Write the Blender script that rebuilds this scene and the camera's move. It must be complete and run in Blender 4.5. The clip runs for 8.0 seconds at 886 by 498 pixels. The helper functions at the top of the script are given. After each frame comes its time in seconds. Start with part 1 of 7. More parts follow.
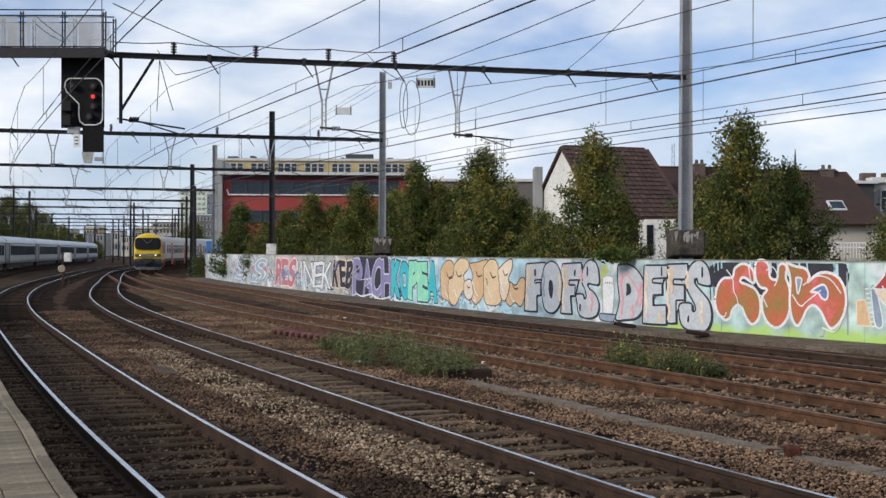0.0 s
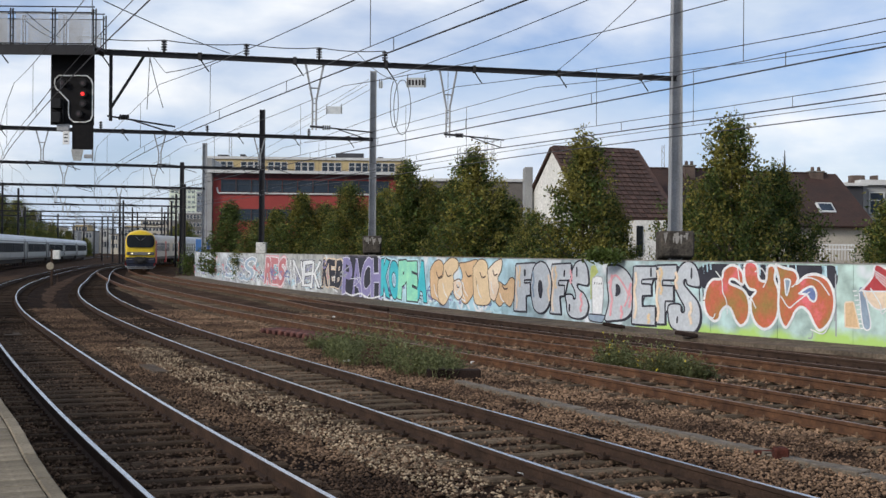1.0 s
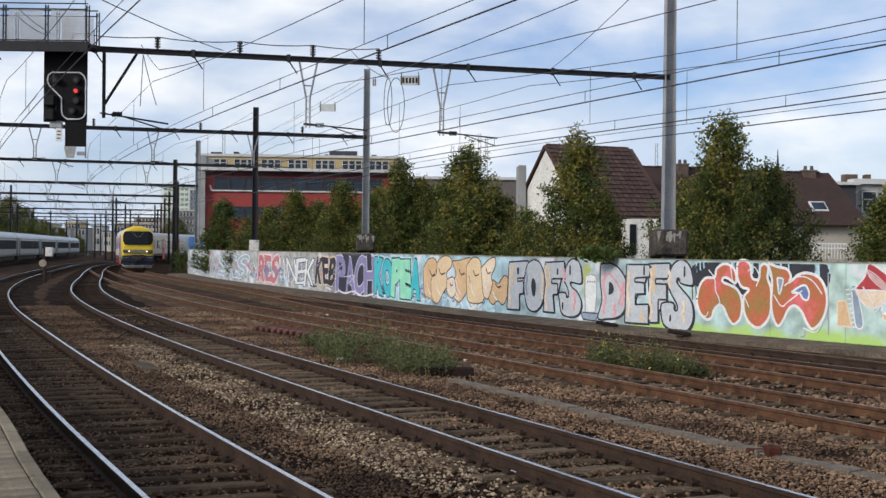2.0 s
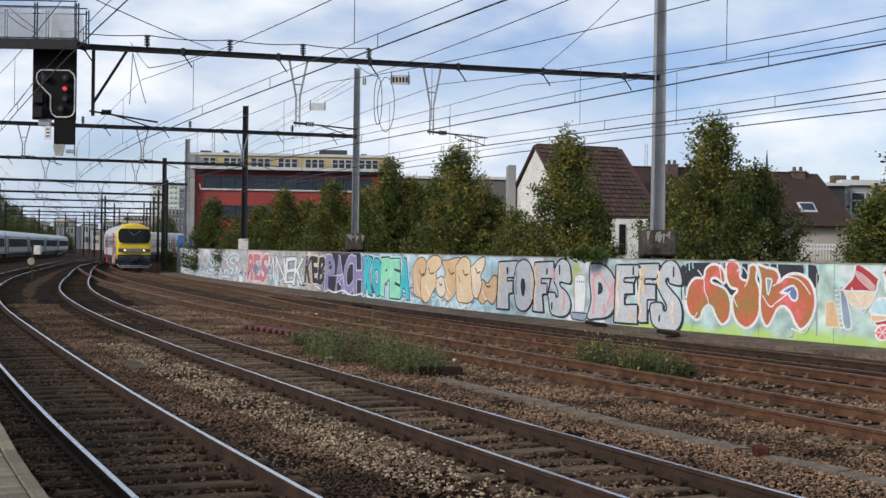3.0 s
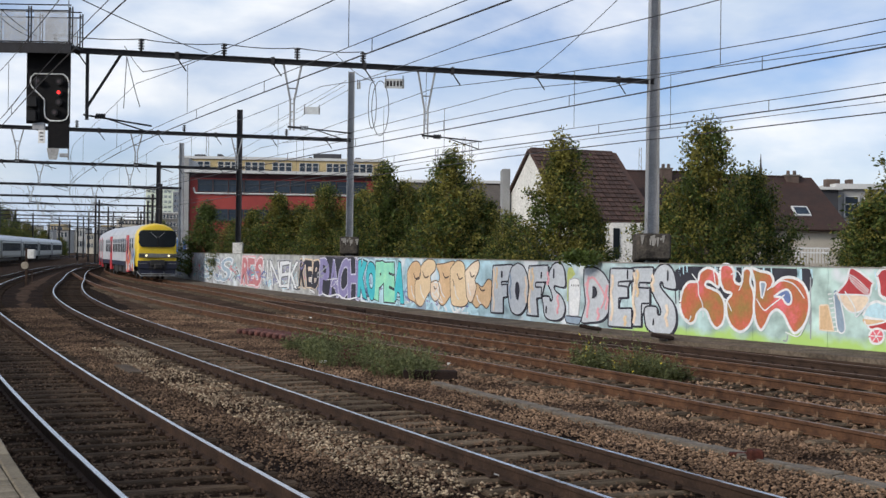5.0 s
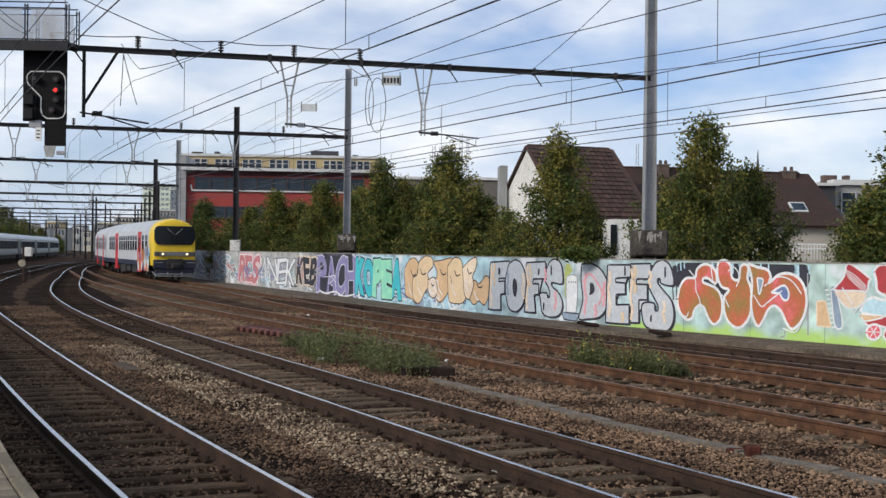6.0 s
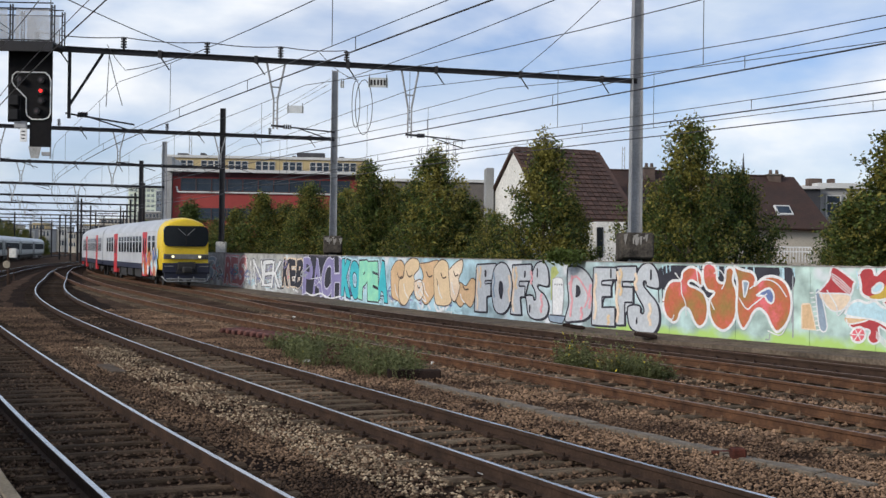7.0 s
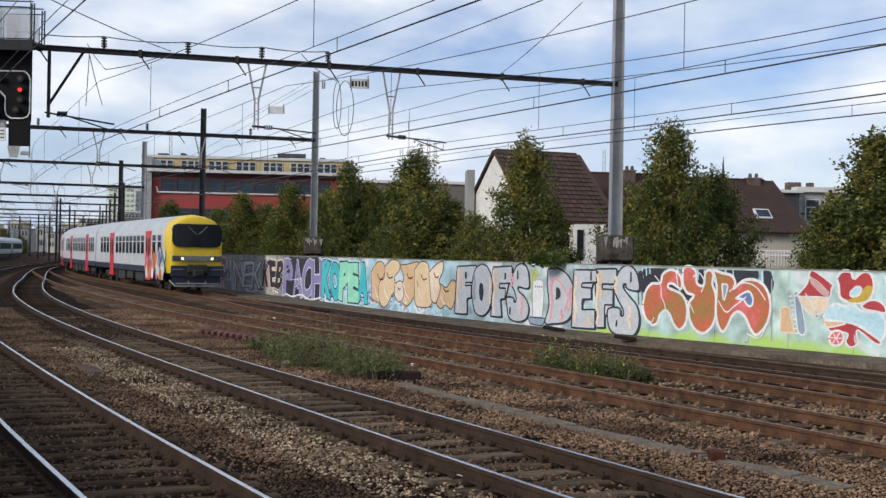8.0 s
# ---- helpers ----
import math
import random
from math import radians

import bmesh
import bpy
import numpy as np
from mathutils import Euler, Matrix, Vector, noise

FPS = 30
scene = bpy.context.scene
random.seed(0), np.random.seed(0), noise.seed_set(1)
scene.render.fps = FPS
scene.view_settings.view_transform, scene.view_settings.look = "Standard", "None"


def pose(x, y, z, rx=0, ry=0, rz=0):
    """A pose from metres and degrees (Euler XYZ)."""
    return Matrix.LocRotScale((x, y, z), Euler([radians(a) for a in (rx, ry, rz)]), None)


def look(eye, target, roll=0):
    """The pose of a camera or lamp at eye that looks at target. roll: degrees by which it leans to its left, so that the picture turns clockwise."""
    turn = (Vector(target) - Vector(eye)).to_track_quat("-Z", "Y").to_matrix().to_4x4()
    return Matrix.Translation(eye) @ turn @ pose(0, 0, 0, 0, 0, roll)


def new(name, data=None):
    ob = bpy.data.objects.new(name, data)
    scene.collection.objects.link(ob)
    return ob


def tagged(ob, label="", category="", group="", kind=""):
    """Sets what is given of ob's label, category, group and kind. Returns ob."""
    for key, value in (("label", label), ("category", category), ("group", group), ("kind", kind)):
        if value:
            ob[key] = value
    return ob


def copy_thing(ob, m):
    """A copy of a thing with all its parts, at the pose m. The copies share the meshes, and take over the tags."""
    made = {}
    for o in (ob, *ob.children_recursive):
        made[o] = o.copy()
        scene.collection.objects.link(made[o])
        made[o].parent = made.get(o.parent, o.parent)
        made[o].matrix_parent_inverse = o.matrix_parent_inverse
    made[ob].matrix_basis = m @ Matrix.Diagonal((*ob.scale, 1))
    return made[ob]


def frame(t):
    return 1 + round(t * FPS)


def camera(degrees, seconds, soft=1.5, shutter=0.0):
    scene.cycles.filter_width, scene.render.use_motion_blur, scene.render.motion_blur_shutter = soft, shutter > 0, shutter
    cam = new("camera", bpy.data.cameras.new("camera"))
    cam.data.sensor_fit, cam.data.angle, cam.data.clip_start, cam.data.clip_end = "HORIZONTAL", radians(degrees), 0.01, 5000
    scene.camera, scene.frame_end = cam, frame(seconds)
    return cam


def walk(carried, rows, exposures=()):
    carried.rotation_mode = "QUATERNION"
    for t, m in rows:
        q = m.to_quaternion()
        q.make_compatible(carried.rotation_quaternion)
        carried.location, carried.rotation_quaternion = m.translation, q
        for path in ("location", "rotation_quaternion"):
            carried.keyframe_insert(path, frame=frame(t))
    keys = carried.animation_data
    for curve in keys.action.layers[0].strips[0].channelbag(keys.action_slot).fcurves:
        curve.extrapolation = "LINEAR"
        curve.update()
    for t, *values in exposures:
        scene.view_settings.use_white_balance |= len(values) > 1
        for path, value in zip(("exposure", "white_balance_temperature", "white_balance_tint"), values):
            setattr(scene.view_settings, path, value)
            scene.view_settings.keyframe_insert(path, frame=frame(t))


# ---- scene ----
# ---------- camera ----------
cam = camera(40.0, 8.0, soft=1.45)
EYE = (0.0, 0.0, 2.245)
PATH = [(0.0, 0.0, 0.1, -0.1), (0.5, -0.149, 0.074, -0.269), (1.0, -0.481, 0.088, -0.439), (1.5, -0.657, 0.041, -0.495),
        (3.0, -1.284, -0.023, -0.753), (3.5, -1.627, 0.129, -0.825), (4.0, -1.714, 0.252, -0.831), (4.5, -1.547, 0.236, -0.757),
        (6.0, -1.672, 0.015, -0.602), (6.5, -1.973, 0.133, -0.666), (7.0, -2.319, 0.126, -0.727), (7.5, -2.803, 0.151, -0.907),
        (8.0, -3.234, 0.221, -1.010)]
walk(cam, [(t, pose(*EYE, 90 + p, r, y)) for t, y, p, r in PATH])

# ---------- world and sun ----------
world = bpy.data.worlds.new("world")
scene.world = world
world.use_nodes = True
wn, wl = world.node_tree.nodes, world.node_tree.links
for n in list(wn):
    wn.remove(n)


def sky():
    out, bg = wn.new("ShaderNodeOutputWorld"), wn.new("ShaderNodeBackground")
    tex = wn.new("ShaderNodeTexSky")
    tex.sky_type, tex.sun_disc = "NISHITA", False
    tex.sun_elevation, tex.sun_rotation = radians(25), radians(235)
    tex.air_density, tex.dust_density, tex.ozone_density = 1.0, 0.6, 1.6
    # clouds
    co = wn.new("ShaderNodeTexCoord")
    div = wn.new("ShaderNodeMapping")
    div.inputs["Scale"].default_value = (1.0, 1.0, 2.6)
    div.inputs["Location"].default_value = (0.35, 0.2, 0.1)
    wl.new(co.outputs["Generated"], div.inputs[0])
    big = wn.new("ShaderNodeTexNoise")
    big.inputs["Scale"].default_value, big.inputs["Detail"].default_value, big.inputs["Roughness"].default_value = 3.4, 9, 0.5
    big.inputs["Distortion"].default_value = 0.25
    wl.new(div.outputs[0], big.inputs["Vector"])
    ramp = wn.new("ShaderNodeValToRGB")
    ramp.color_ramp.elements[0].position, ramp.color_ramp.elements[1].position = 0.35, 0.58
    wl.new(big.outputs[0], ramp.inputs[0])
    tone = wn.new("ShaderNodeTexNoise")
    tone.inputs["Scale"].default_value, tone.inputs["Detail"].default_value = 6.5, 8
    wl.new(div.outputs[0], tone.inputs["Vector"])
    shade = wn.new("ShaderNodeValToRGB")
    shade.color_ramp.elements[0].position, shade.color_ramp.elements[1].position = 0.40, 0.62
    shade.color_ramp.elements[0].color, shade.color_ramp.elements[1].color = (6.2, 7.3, 9.0, 1), (9.9, 10.15, 10.5, 1)
    wl.new(tone.outputs[0], shade.inputs[0])
    clear = wn.new("ShaderNodeMix"); clear.data_type, clear.blend_type = "RGBA", "MULTIPLY"
    clear.inputs[0].default_value, clear.inputs[7].default_value = 1.0, (0.86, 0.97, 1.3, 1)
    wl.new(tex.outputs[0], clear.inputs[6])
    mix = wn.new("ShaderNodeMix"); mix.data_type = "RGBA"
    # the cloud closes up towards the horizon
    sp, low, top = wn.new("ShaderNodeSeparateXYZ"), wn.new("ShaderNodeMapRange"), wn.new("ShaderNodeMath")
    wl.new(co.outputs["Generated"], sp.inputs[0]); wl.new(sp.outputs[2], low.inputs[0])
    low.inputs["From Min"].default_value, low.inputs["From Max"].default_value = 0.02, 0.13
    low.inputs["To Min"].default_value, low.inputs["To Max"].default_value = 0.95, 0.0
    top.operation = "MAXIMUM"
    wl.new(ramp.outputs[0], top.inputs[0]); wl.new(low.outputs[0], top.inputs[1])
    wl.new(top.outputs[0], mix.inputs[0]); wl.new(clear.outputs[2], mix.inputs[6]); wl.new(shade.outputs[0], mix.inputs[7])
    wl.new(mix.outputs[2], bg.inputs[0])
    bg.inputs[1].default_value = 0.1
    wl.new(bg.outputs[0], out.inputs[0])


sky()
sun = new("sun", bpy.data.lights.new("sun", "SUN"))
sun.data.energy, sun.data.angle, sun.data.color = 2.6, radians(14), (1.0, 0.93, 0.84)
sun.matrix_basis = look((0, 0, 60), (34, 24, 41))

# ---------- materials ----------
MATS = {}


def mat(name, col, rough=0.8, col2=None, scale=4.0, bump=0.0, metal=0.0, fine=40.0, glow=None, amount=0.25, rand=0.0, stretch=None, spec=0.5):
    """A surface with colour drift at two scales and fine relief."""
    if name in MATS:
        return MATS[name]
    m = bpy.data.materials.new(name)
    m.use_nodes = True
    N, L = m.node_tree.nodes, m.node_tree.links
    b = N["Principled BSDF"]
    b.inputs["Roughness"].default_value, b.inputs["Metallic"].default_value = rough, metal
    b.inputs["Specular IOR Level"].default_value = spec
    col2 = col2 or tuple(c * 0.6 for c in col)
    co = N.new("ShaderNodeTexCoord")
    src = co.outputs["Object"]
    if stretch:
        mp = N.new("ShaderNodeMapping")
        mp.inputs["Scale"].default_value = stretch
        L.new(src, mp.inputs[0])
        src = mp.outputs[0]
    n1, n2 = N.new("ShaderNodeTexNoise"), N.new("ShaderNodeTexNoise")
    n1.inputs["Scale"].default_value, n1.inputs["Detail"].default_value, n1.inputs["Roughness"].default_value = scale, 6, 0.65
    n2.inputs["Scale"].default_value, n2.inputs["Detail"].default_value = fine, 3
    L.new(src, n1.inputs["Vector"]); L.new(src, n2.inputs["Vector"])
    r1 = N.new("ShaderNodeValToRGB")
    r1.color_ramp.elements[0].position, r1.color_ramp.elements[1].position = 0.34, 0.68
    r1.color_ramp.elements[0].color, r1.color_ramp.elements[1].color = (*col2, 1), (*col, 1)
    L.new(n1.outputs[0], r1.inputs[0])
    hs = N.new("ShaderNodeHueSaturation")
    L.new(r1.outputs[0], hs.inputs["Color"])
    mr = N.new("ShaderNodeMapRange")
    mr.inputs["From Min"].default_value, mr.inputs["From Max"].default_value = 0.25, 0.75
    mr.inputs["To Min"].default_value, mr.inputs["To Max"].default_value = 1 - amount, 1 + amount
    L.new(n2.outputs[0], mr.inputs[0])
    val = mr.outputs[0]
    if rand:
        oi, mm = N.new("ShaderNodeObjectInfo"), N.new("ShaderNodeMapRange")
        ge, ad = N.new("ShaderNodeNewGeometry"), N.new("ShaderNodeMath")
        ad.operation = "ADD"
        L.new(oi.outputs["Random"], ad.inputs[0]); L.new(ge.outputs["Random Per Island"], ad.inputs[1])
        fr = N.new("ShaderNodeMath"); fr.operation = "FRACT"
        L.new(ad.outputs[0], fr.inputs[0])
        mm.inputs["To Min"].default_value, mm.inputs["To Max"].default_value = 1 - rand, 1 + rand
        L.new(fr.outputs[0], mm.inputs[0])
        mu = N.new("ShaderNodeMath"); mu.operation = "MULTIPLY"
        L.new(val, mu.inputs[0]); L.new(mm.outputs[0], mu.inputs[1])
        val = mu.outputs[0]
    L.new(val, hs.inputs["Value"])
    L.new(hs.outputs[0], b.inputs["Base Color"])
    if bump:
        bp = N.new("ShaderNodeBump")
        bp.inputs["Strength"].default_value, bp.inputs["Distance"].default_value = bump, 0.03
        L.new(n2.outputs[0], bp.inputs["Height"]); L.new(bp.outputs[0], b.inputs["Normal"])
    if glow:
        b.inputs["Emission Color"].default_value, b.inputs["Emission Strength"].default_value = (*glow[:3], 1), glow[3]
    MATS[name] = m
    return m


def glass(name, tint, rough=0.08):
    m = mat(name, tint, rough, tuple(c * 0.7 for c in tint), 0.6, spec=0.9 if tint[0] > 0.05 else 0.1)
    return m


BALLAST = mat("ballast", (0.095, 0.06, 0.04), 0.95, (0.026, 0.017, 0.012), 0.9, 1.0, fine=16, amount=0.6, spec=0.02)
# near-left shade is put into these three colours, along with brake dust and oil
BED = mat("shaded_oily_trackbed", (0.032, 0.02, 0.014), 0.95, (0.011, 0.0075, 0.006), 1.3, 1.0, fine=18, amount=0.6, spec=0.02)
SLEEPERDK = mat("shaded_oily_timber", (0.105, 0.074, 0.05), 0.9, (0.036, 0.026, 0.019), 2.5, 0.5, rand=0.35, stretch=(1, 6, 1), spec=0.02)
STONEDK = mat("shaded_sooty_stone", (0.15, 0.1, 0.068), 0.9, (0.05, 0.033, 0.024), 3.0, 0.3, rand=0.55, spec=0.02)
BLOCKM = mat("sooty_concrete", (0.11, 0.095, 0.078), 0.9, (0.03, 0.027, 0.024), 2.6, 0.6, fine=14, amount=0.4, spec=0.12)
STONEMID = mat("brown_stone", (0.2, 0.13, 0.083), 0.9, (0.042, 0.027, 0.019), 0.45, 0.3, rand=0.6, spec=0.12)
STONEPALE = mat("pale_stone", (0.46, 0.36, 0.24), 0.9, (0.14, 0.1, 0.068), 1.2, 0.3, rand=0.5, spec=0.12)
STONE = mat("stone", (0.31, 0.2, 0.125), 0.9, (0.06, 0.037, 0.026), 0.55, 0.3, rand=0.55, spec=0.12)
RUST = mat("rust", (0.135, 0.069, 0.038), 0.85, (0.05, 0.027, 0.018), 3.0, 0.4, fine=30, spec=0.12)
RUSTDARK = mat("rust_dark", (0.062, 0.038, 0.027), 0.85, (0.03, 0.02, 0.015), 3.0, 0.4, fine=30, spec=0.12)
HEAD = mat("worn_steel", (0.62, 0.62, 0.64), 0.22, (0.5, 0.5, 0.52), 6.0, metal=1.0, amount=0.1)
HEADRUST = mat("dull_rail_head", (0.25, 0.16, 0.105), 0.5, (0.13, 0.075, 0.05), 6.0, metal=0.3)
OILY = mat("oil_black_timber", (0.05, 0.035, 0.025), 0.9, (0.02, 0.0145, 0.011), 2.5, 0.5, rand=0.35, stretch=(1, 6, 1), spec=0.02)
CLIP = mat("dusty_clip", (0.22, 0.14, 0.085), 0.85, (0.1, 0.06, 0.04), 4.0, 0.3, spec=0.12)
SLEEPER = mat("old_timber", (0.19, 0.145, 0.1), 0.9, (0.058, 0.042, 0.03), 2.5, 0.5, rand=0.35, stretch=(1, 6, 1), spec=0.02)
CONC = mat("concrete", (0.36, 0.34, 0.31), 0.9, (0.2, 0.19, 0.17), 1.6, 0.5, fine=25, spec=0.12)
CONCDARK = mat("stained_concrete", (0.22, 0.205, 0.18), 0.9, (0.10, 0.095, 0.085), 2.0, 0.5, fine=25, spec=0.12)
PAVER = mat("paving", (0.25, 0.21, 0.15), 0.9, (0.15, 0.125, 0.09), 2.0, 0.4, rand=0.22, spec=0.12)
GALV = mat("galvanised_steel", (0.36, 0.365, 0.37), 0.55, (0.24, 0.245, 0.25), 1.2, 0.1, metal=0.2)
DARKST = mat("dark_painted_steel", (0.035, 0.035, 0.039), 0.6, (0.024, 0.022, 0.022), 3.0, 0.1, spec=0.2)
WIRE = mat("wire", (0.06, 0.06, 0.065), 0.6, (0.04, 0.04, 0.045), 3.0)
BLACK = mat("black_paint", (0.014, 0.014, 0.015), 0.6, (0.01, 0.01, 0.011), 3.0, spec=0.2)
WHITEP = mat("white_paint", (0.78, 0.78, 0.76), 0.5, (0.6, 0.6, 0.58), 1.5)
LEAF = mat("leaf", (0.125, 0.168, 0.04), 0.6, (0.078, 0.108, 0.027), 0.8, rand=0.5, spec=0.3)
LEAFY = mat("yellowing_sunlit_leaf", (0.27, 0.235, 0.05), 0.6, (0.17, 0.16, 0.037), 0.8, rand=0.45, spec=0.3)
LEAFD = mat("dark_leaf", (0.07, 0.092, 0.026), 0.6, (0.045, 0.062, 0.018), 0.8, rand=0.45, spec=0.3)
BARK = mat("bark", (0.12, 0.095, 0.07), 0.95, (0.06, 0.05, 0.04), 6, 0.6)
WEED = mat("weed", (0.2, 0.215, 0.09), 0.8, (0.11, 0.122, 0.055), 2.0, rand=0.5, spec=0.2)
GLASSD = glass("dark_glass", (0.02, 0.024, 0.028))
GLASSB = glass("sky_glass", (0.045, 0.062, 0.085), 0.12)



def let_light_through(m, share=0.38):
    """Leaves pass part of the light to their other side."""
    N, L = m.node_tree.nodes, m.node_tree.links
    b, out = N["Principled BSDF"], N["Material Output"]
    tr, mx = N.new("ShaderNodeBsdfTranslucent"), N.new("ShaderNodeMixShader")
    L.new(b.inputs["Base Color"].links[0].from_socket, tr.inputs[0])
    mx.inputs[0].default_value = share
    L.new(b.outputs[0], mx.inputs[1]); L.new(tr.outputs[0], mx.inputs[2]); L.new(mx.outputs[0], out.inputs[0])


for leaf in (LEAF, LEAFY, LEAFD, WEED):
    let_light_through(leaf)


# ---------- building blocks ----------
def link_mesh(name, bm, material, smooth=False):
    me = bpy.data.meshes.new(name)
    bm.to_mesh(me)
    bm.free()
    for m in (material if isinstance(material, (list, tuple)) else [material]):
        me.materials.append(m)
    if smooth:
        me.polygons.foreach_set("use_smooth", [True] * len(me.polygons))
    return me


def part(name, bm, material, parent=None, label="", smooth=False):
    ob = new(name, link_mesh(name, bm, material, smooth))
    ob.parent = parent
    if label:
        ob["label"] = label
    return ob


def thing(name, label, category, group="", kind="", at=None):
    ob = new(name)
    if at is not None:
        ob.matrix_basis = at
    return tagged(ob, label, category, group, kind)


def box(bm, cx, cy, cz, sx, sy, sz, bevel=0.0, m=None):
    """A box by centre and size."""
    r = bmesh.ops.create_cube(bm, size=1.0)
    vs = r["verts"]
    for v in vs:
        v.co = Vector((cx + v.co.x * sx, cy + v.co.y * sy, cz + v.co.z * sz))
    if bevel:
        es = list({e for v in vs for e in v.link_edges})
        vs = bmesh.ops.bevel(bm, geom=es, offset=bevel, segments=1, affect="EDGES")["verts"]
    if m is not None:
        bmesh.ops.transform(bm, matrix=m, verts=vs)
    return vs


def tube(bm, a, b, r, seg=8, r2=None):
    a, b = Vector(a), Vector(b)
    d = b - a
    if d.length < 1e-6:
        return
    m = Matrix.Translation((a + b) / 2) @ d.to_track_quat("Z", "Y").to_matrix().to_4x4()
    bmesh.ops.create_cone(bm, cap_ends=True, segments=seg, radius1=r, radius2=r if r2 is None else r2, depth=d.length, matrix=m)


def poly(bm, pts):
    return bm.faces.new([bm.verts.new(p) for p in pts])


def smooth_path(pts, step=1.0):
    """A Catmull-Rom line through plan points, resampled at even steps."""
    p = np.array(pts, float)
    p = np.vstack([2 * p[0] - p[1], p, 2 * p[-1] - p[-2]])
    out = []
    for i in range(1, len(p) - 2):
        a, b, c, d = p[i - 1:i + 3]
        for u in np.linspace(0, 1, 40, endpoint=False):
            out.append(0.5 * (2 * b + (c - a) * u + (2 * a - 5 * b + 4 * c - d) * u * u + (3 * b - a - 3 * c + d) * u ** 3))
    out.append(p[-2])
    out = np.array(out)
    s = np.concatenate([[0], np.cumsum(np.hypot(*np.diff(out, axis=0).T))])
    k = np.arange(0, s[-1], step)
    return np.stack([np.interp(k, s, out[:, 0]), np.interp(k, s, out[:, 1])], 1)


def normals(line):
    t = np.gradient(line, axis=0)
    t /= np.linalg.norm(t, axis=1)[:, None]
    return t, np.stack([t[:, 1], -t[:, 0]], 1)   # along, to the right


def sweep(line, profile, closed=True):
    """Vertices and faces of a profile (offset to the right, height) drawn along a plan line."""
    t, n = normals(line)
    k = len(profile)
    vs = [(*(p + q * o), z) for p, q in zip(line, n) for o, z in profile]
    fs = []
    for i in range(len(line) - 1):
        for j in range(k if closed else k - 1):
            a, b = i * k + j, i * k + (j + 1) % k
            fs.append((a, b, b + k, a + k))
    if closed:
        fs += [tuple(range(k)), tuple(range((len(line) - 1) * k, len(line) * k))[::-1]]
    return vs, fs


def mesh_of(name, vs, fs, material):
    me = bpy.data.meshes.new(name)
    me.from_pydata(vs, [], fs)
    for m in (material if isinstance(material, (list, tuple)) else [material]):
        me.materials.append(m)
    me.update()
    return me


# ---------- plan lines ----------
LINE_B = [(11.8, -8.8), (8.1, -0.6), (6.3, 3.4), (0.1, 16.9), (-5.9, 30.6), (-11.4, 44.6), (-16.2, 58.7), (-20.3, 73.1), (-24.0, 87.6), (-27.8, 102.1),
          (-31.4, 116.6), (-35.0, 132), (-38.4, 150), (-41.2, 170), (-42, 195), (-39, 230), (-30, 275)]
LINE_A = [(7.3, -8.8), (3.6, -0.6), (1.8, 3.4), (-4.4, 17.0), (-10.2, 30.7), (-15.8, 44.6), (-20.8, 58.7), (-25.1, 73), (-29.0, 88), (-32.6, 103),
          (-36.0, 118), (-39.8, 135), (-43.2, 153), (-47, 180), (-52, 220), (-60, 300), (-80, 500)]
LINE_C = [(10.2, 8.0), (6.7, 15.6), (3.55, 22.4), (-0.85, 32), (-4.85, 40.8), (-8.2, 48.4), (-13.5, 62), (-17.9, 74), (-22.4, 87.6), (-26.6, 101),
          (-31.2, 116)]
LINE_D = [(14.0, 9.0), (8.6, 19.9), (6.6, 24.2), (0.65, 36), (-2.9, 45), (-6.0, 54.5), (-9.2, 64), (-12.25, 72), (-15.34, 80), (-19.8, 92),
          (-24.1, 104), (-27.7, 116), (-31.1, 128), (-33.9, 140), (-36.0, 152), (-37.4, 165), (-38, 180), (-37.3, 200), (-34, 230), (-25, 275)]
LINE_E = [(16.4, 11.6), (9.75, 22.8), (7.3, 27.5), (5.0, 31.9), (0.2, 42), (-2.6, 48.6), (-6.2, 56)]
WALL = [(24, 12), (17, 22), (12.5, 29.1), (9.3, 34), (6.1, 38.9), (2.9, 44.8), (0.4, 50.4), (-1.8, 56), (-5.0, 64.1), (-8.7, 73), (-12.6, 82.5),
        (-16.8, 94.2), (-20.9, 107)]
# ---------- ground ----------
def ground():
    bm = bmesh.new()
    xs = np.concatenate([[-1500, -600, -250, -120, -60], np.arange(-40, 26, 1.0), [30, 60, 150, 400, 1000, 1800]])
    ys = np.concatenate([[-400, -100, -30, -10], np.arange(0, 100, 1.0), [110, 130, 160, 220, 320, 500, 900, 2500]])
    grid = []
    for y in ys:
        row = []
        for x in xs:
            z = -0.248 + (0.022 * noise.noise((x * 0.35, y * 0.35, 0)) + 0.012 * noise.noise((x, y, 3)) if -5 < y < 99 and -39 < x < 25 else 0)
            row.append(bm.verts.new((x, y, z)))
        grid.append(row)
    for j in range(len(ys) - 1):
        for i in range(len(xs) - 1):
            bm.faces.new((grid[j][i], grid[j][i + 1], grid[j + 1][i + 1], grid[j + 1][i]))
    tagged(part("ground", bm, BALLAST, smooth=True), "brown ballast and bare earth of a railway yard", "ground", kind="structure")


ground()


# ---------- tracks ----------
RAIL = [(-0.029, 0.0), (0.029, 0.0), (0.036, -0.007), (0.036, -0.045), (0.011, -0.058), (0.011, -0.14), (0.07, -0.155), (0.07, -0.168), (-0.07, -0.168), (-0.07, -0.155),
        (-0.011, -0.14), (-0.011, -0.058), (-0.036, -0.045), (-0.036, -0.007)]


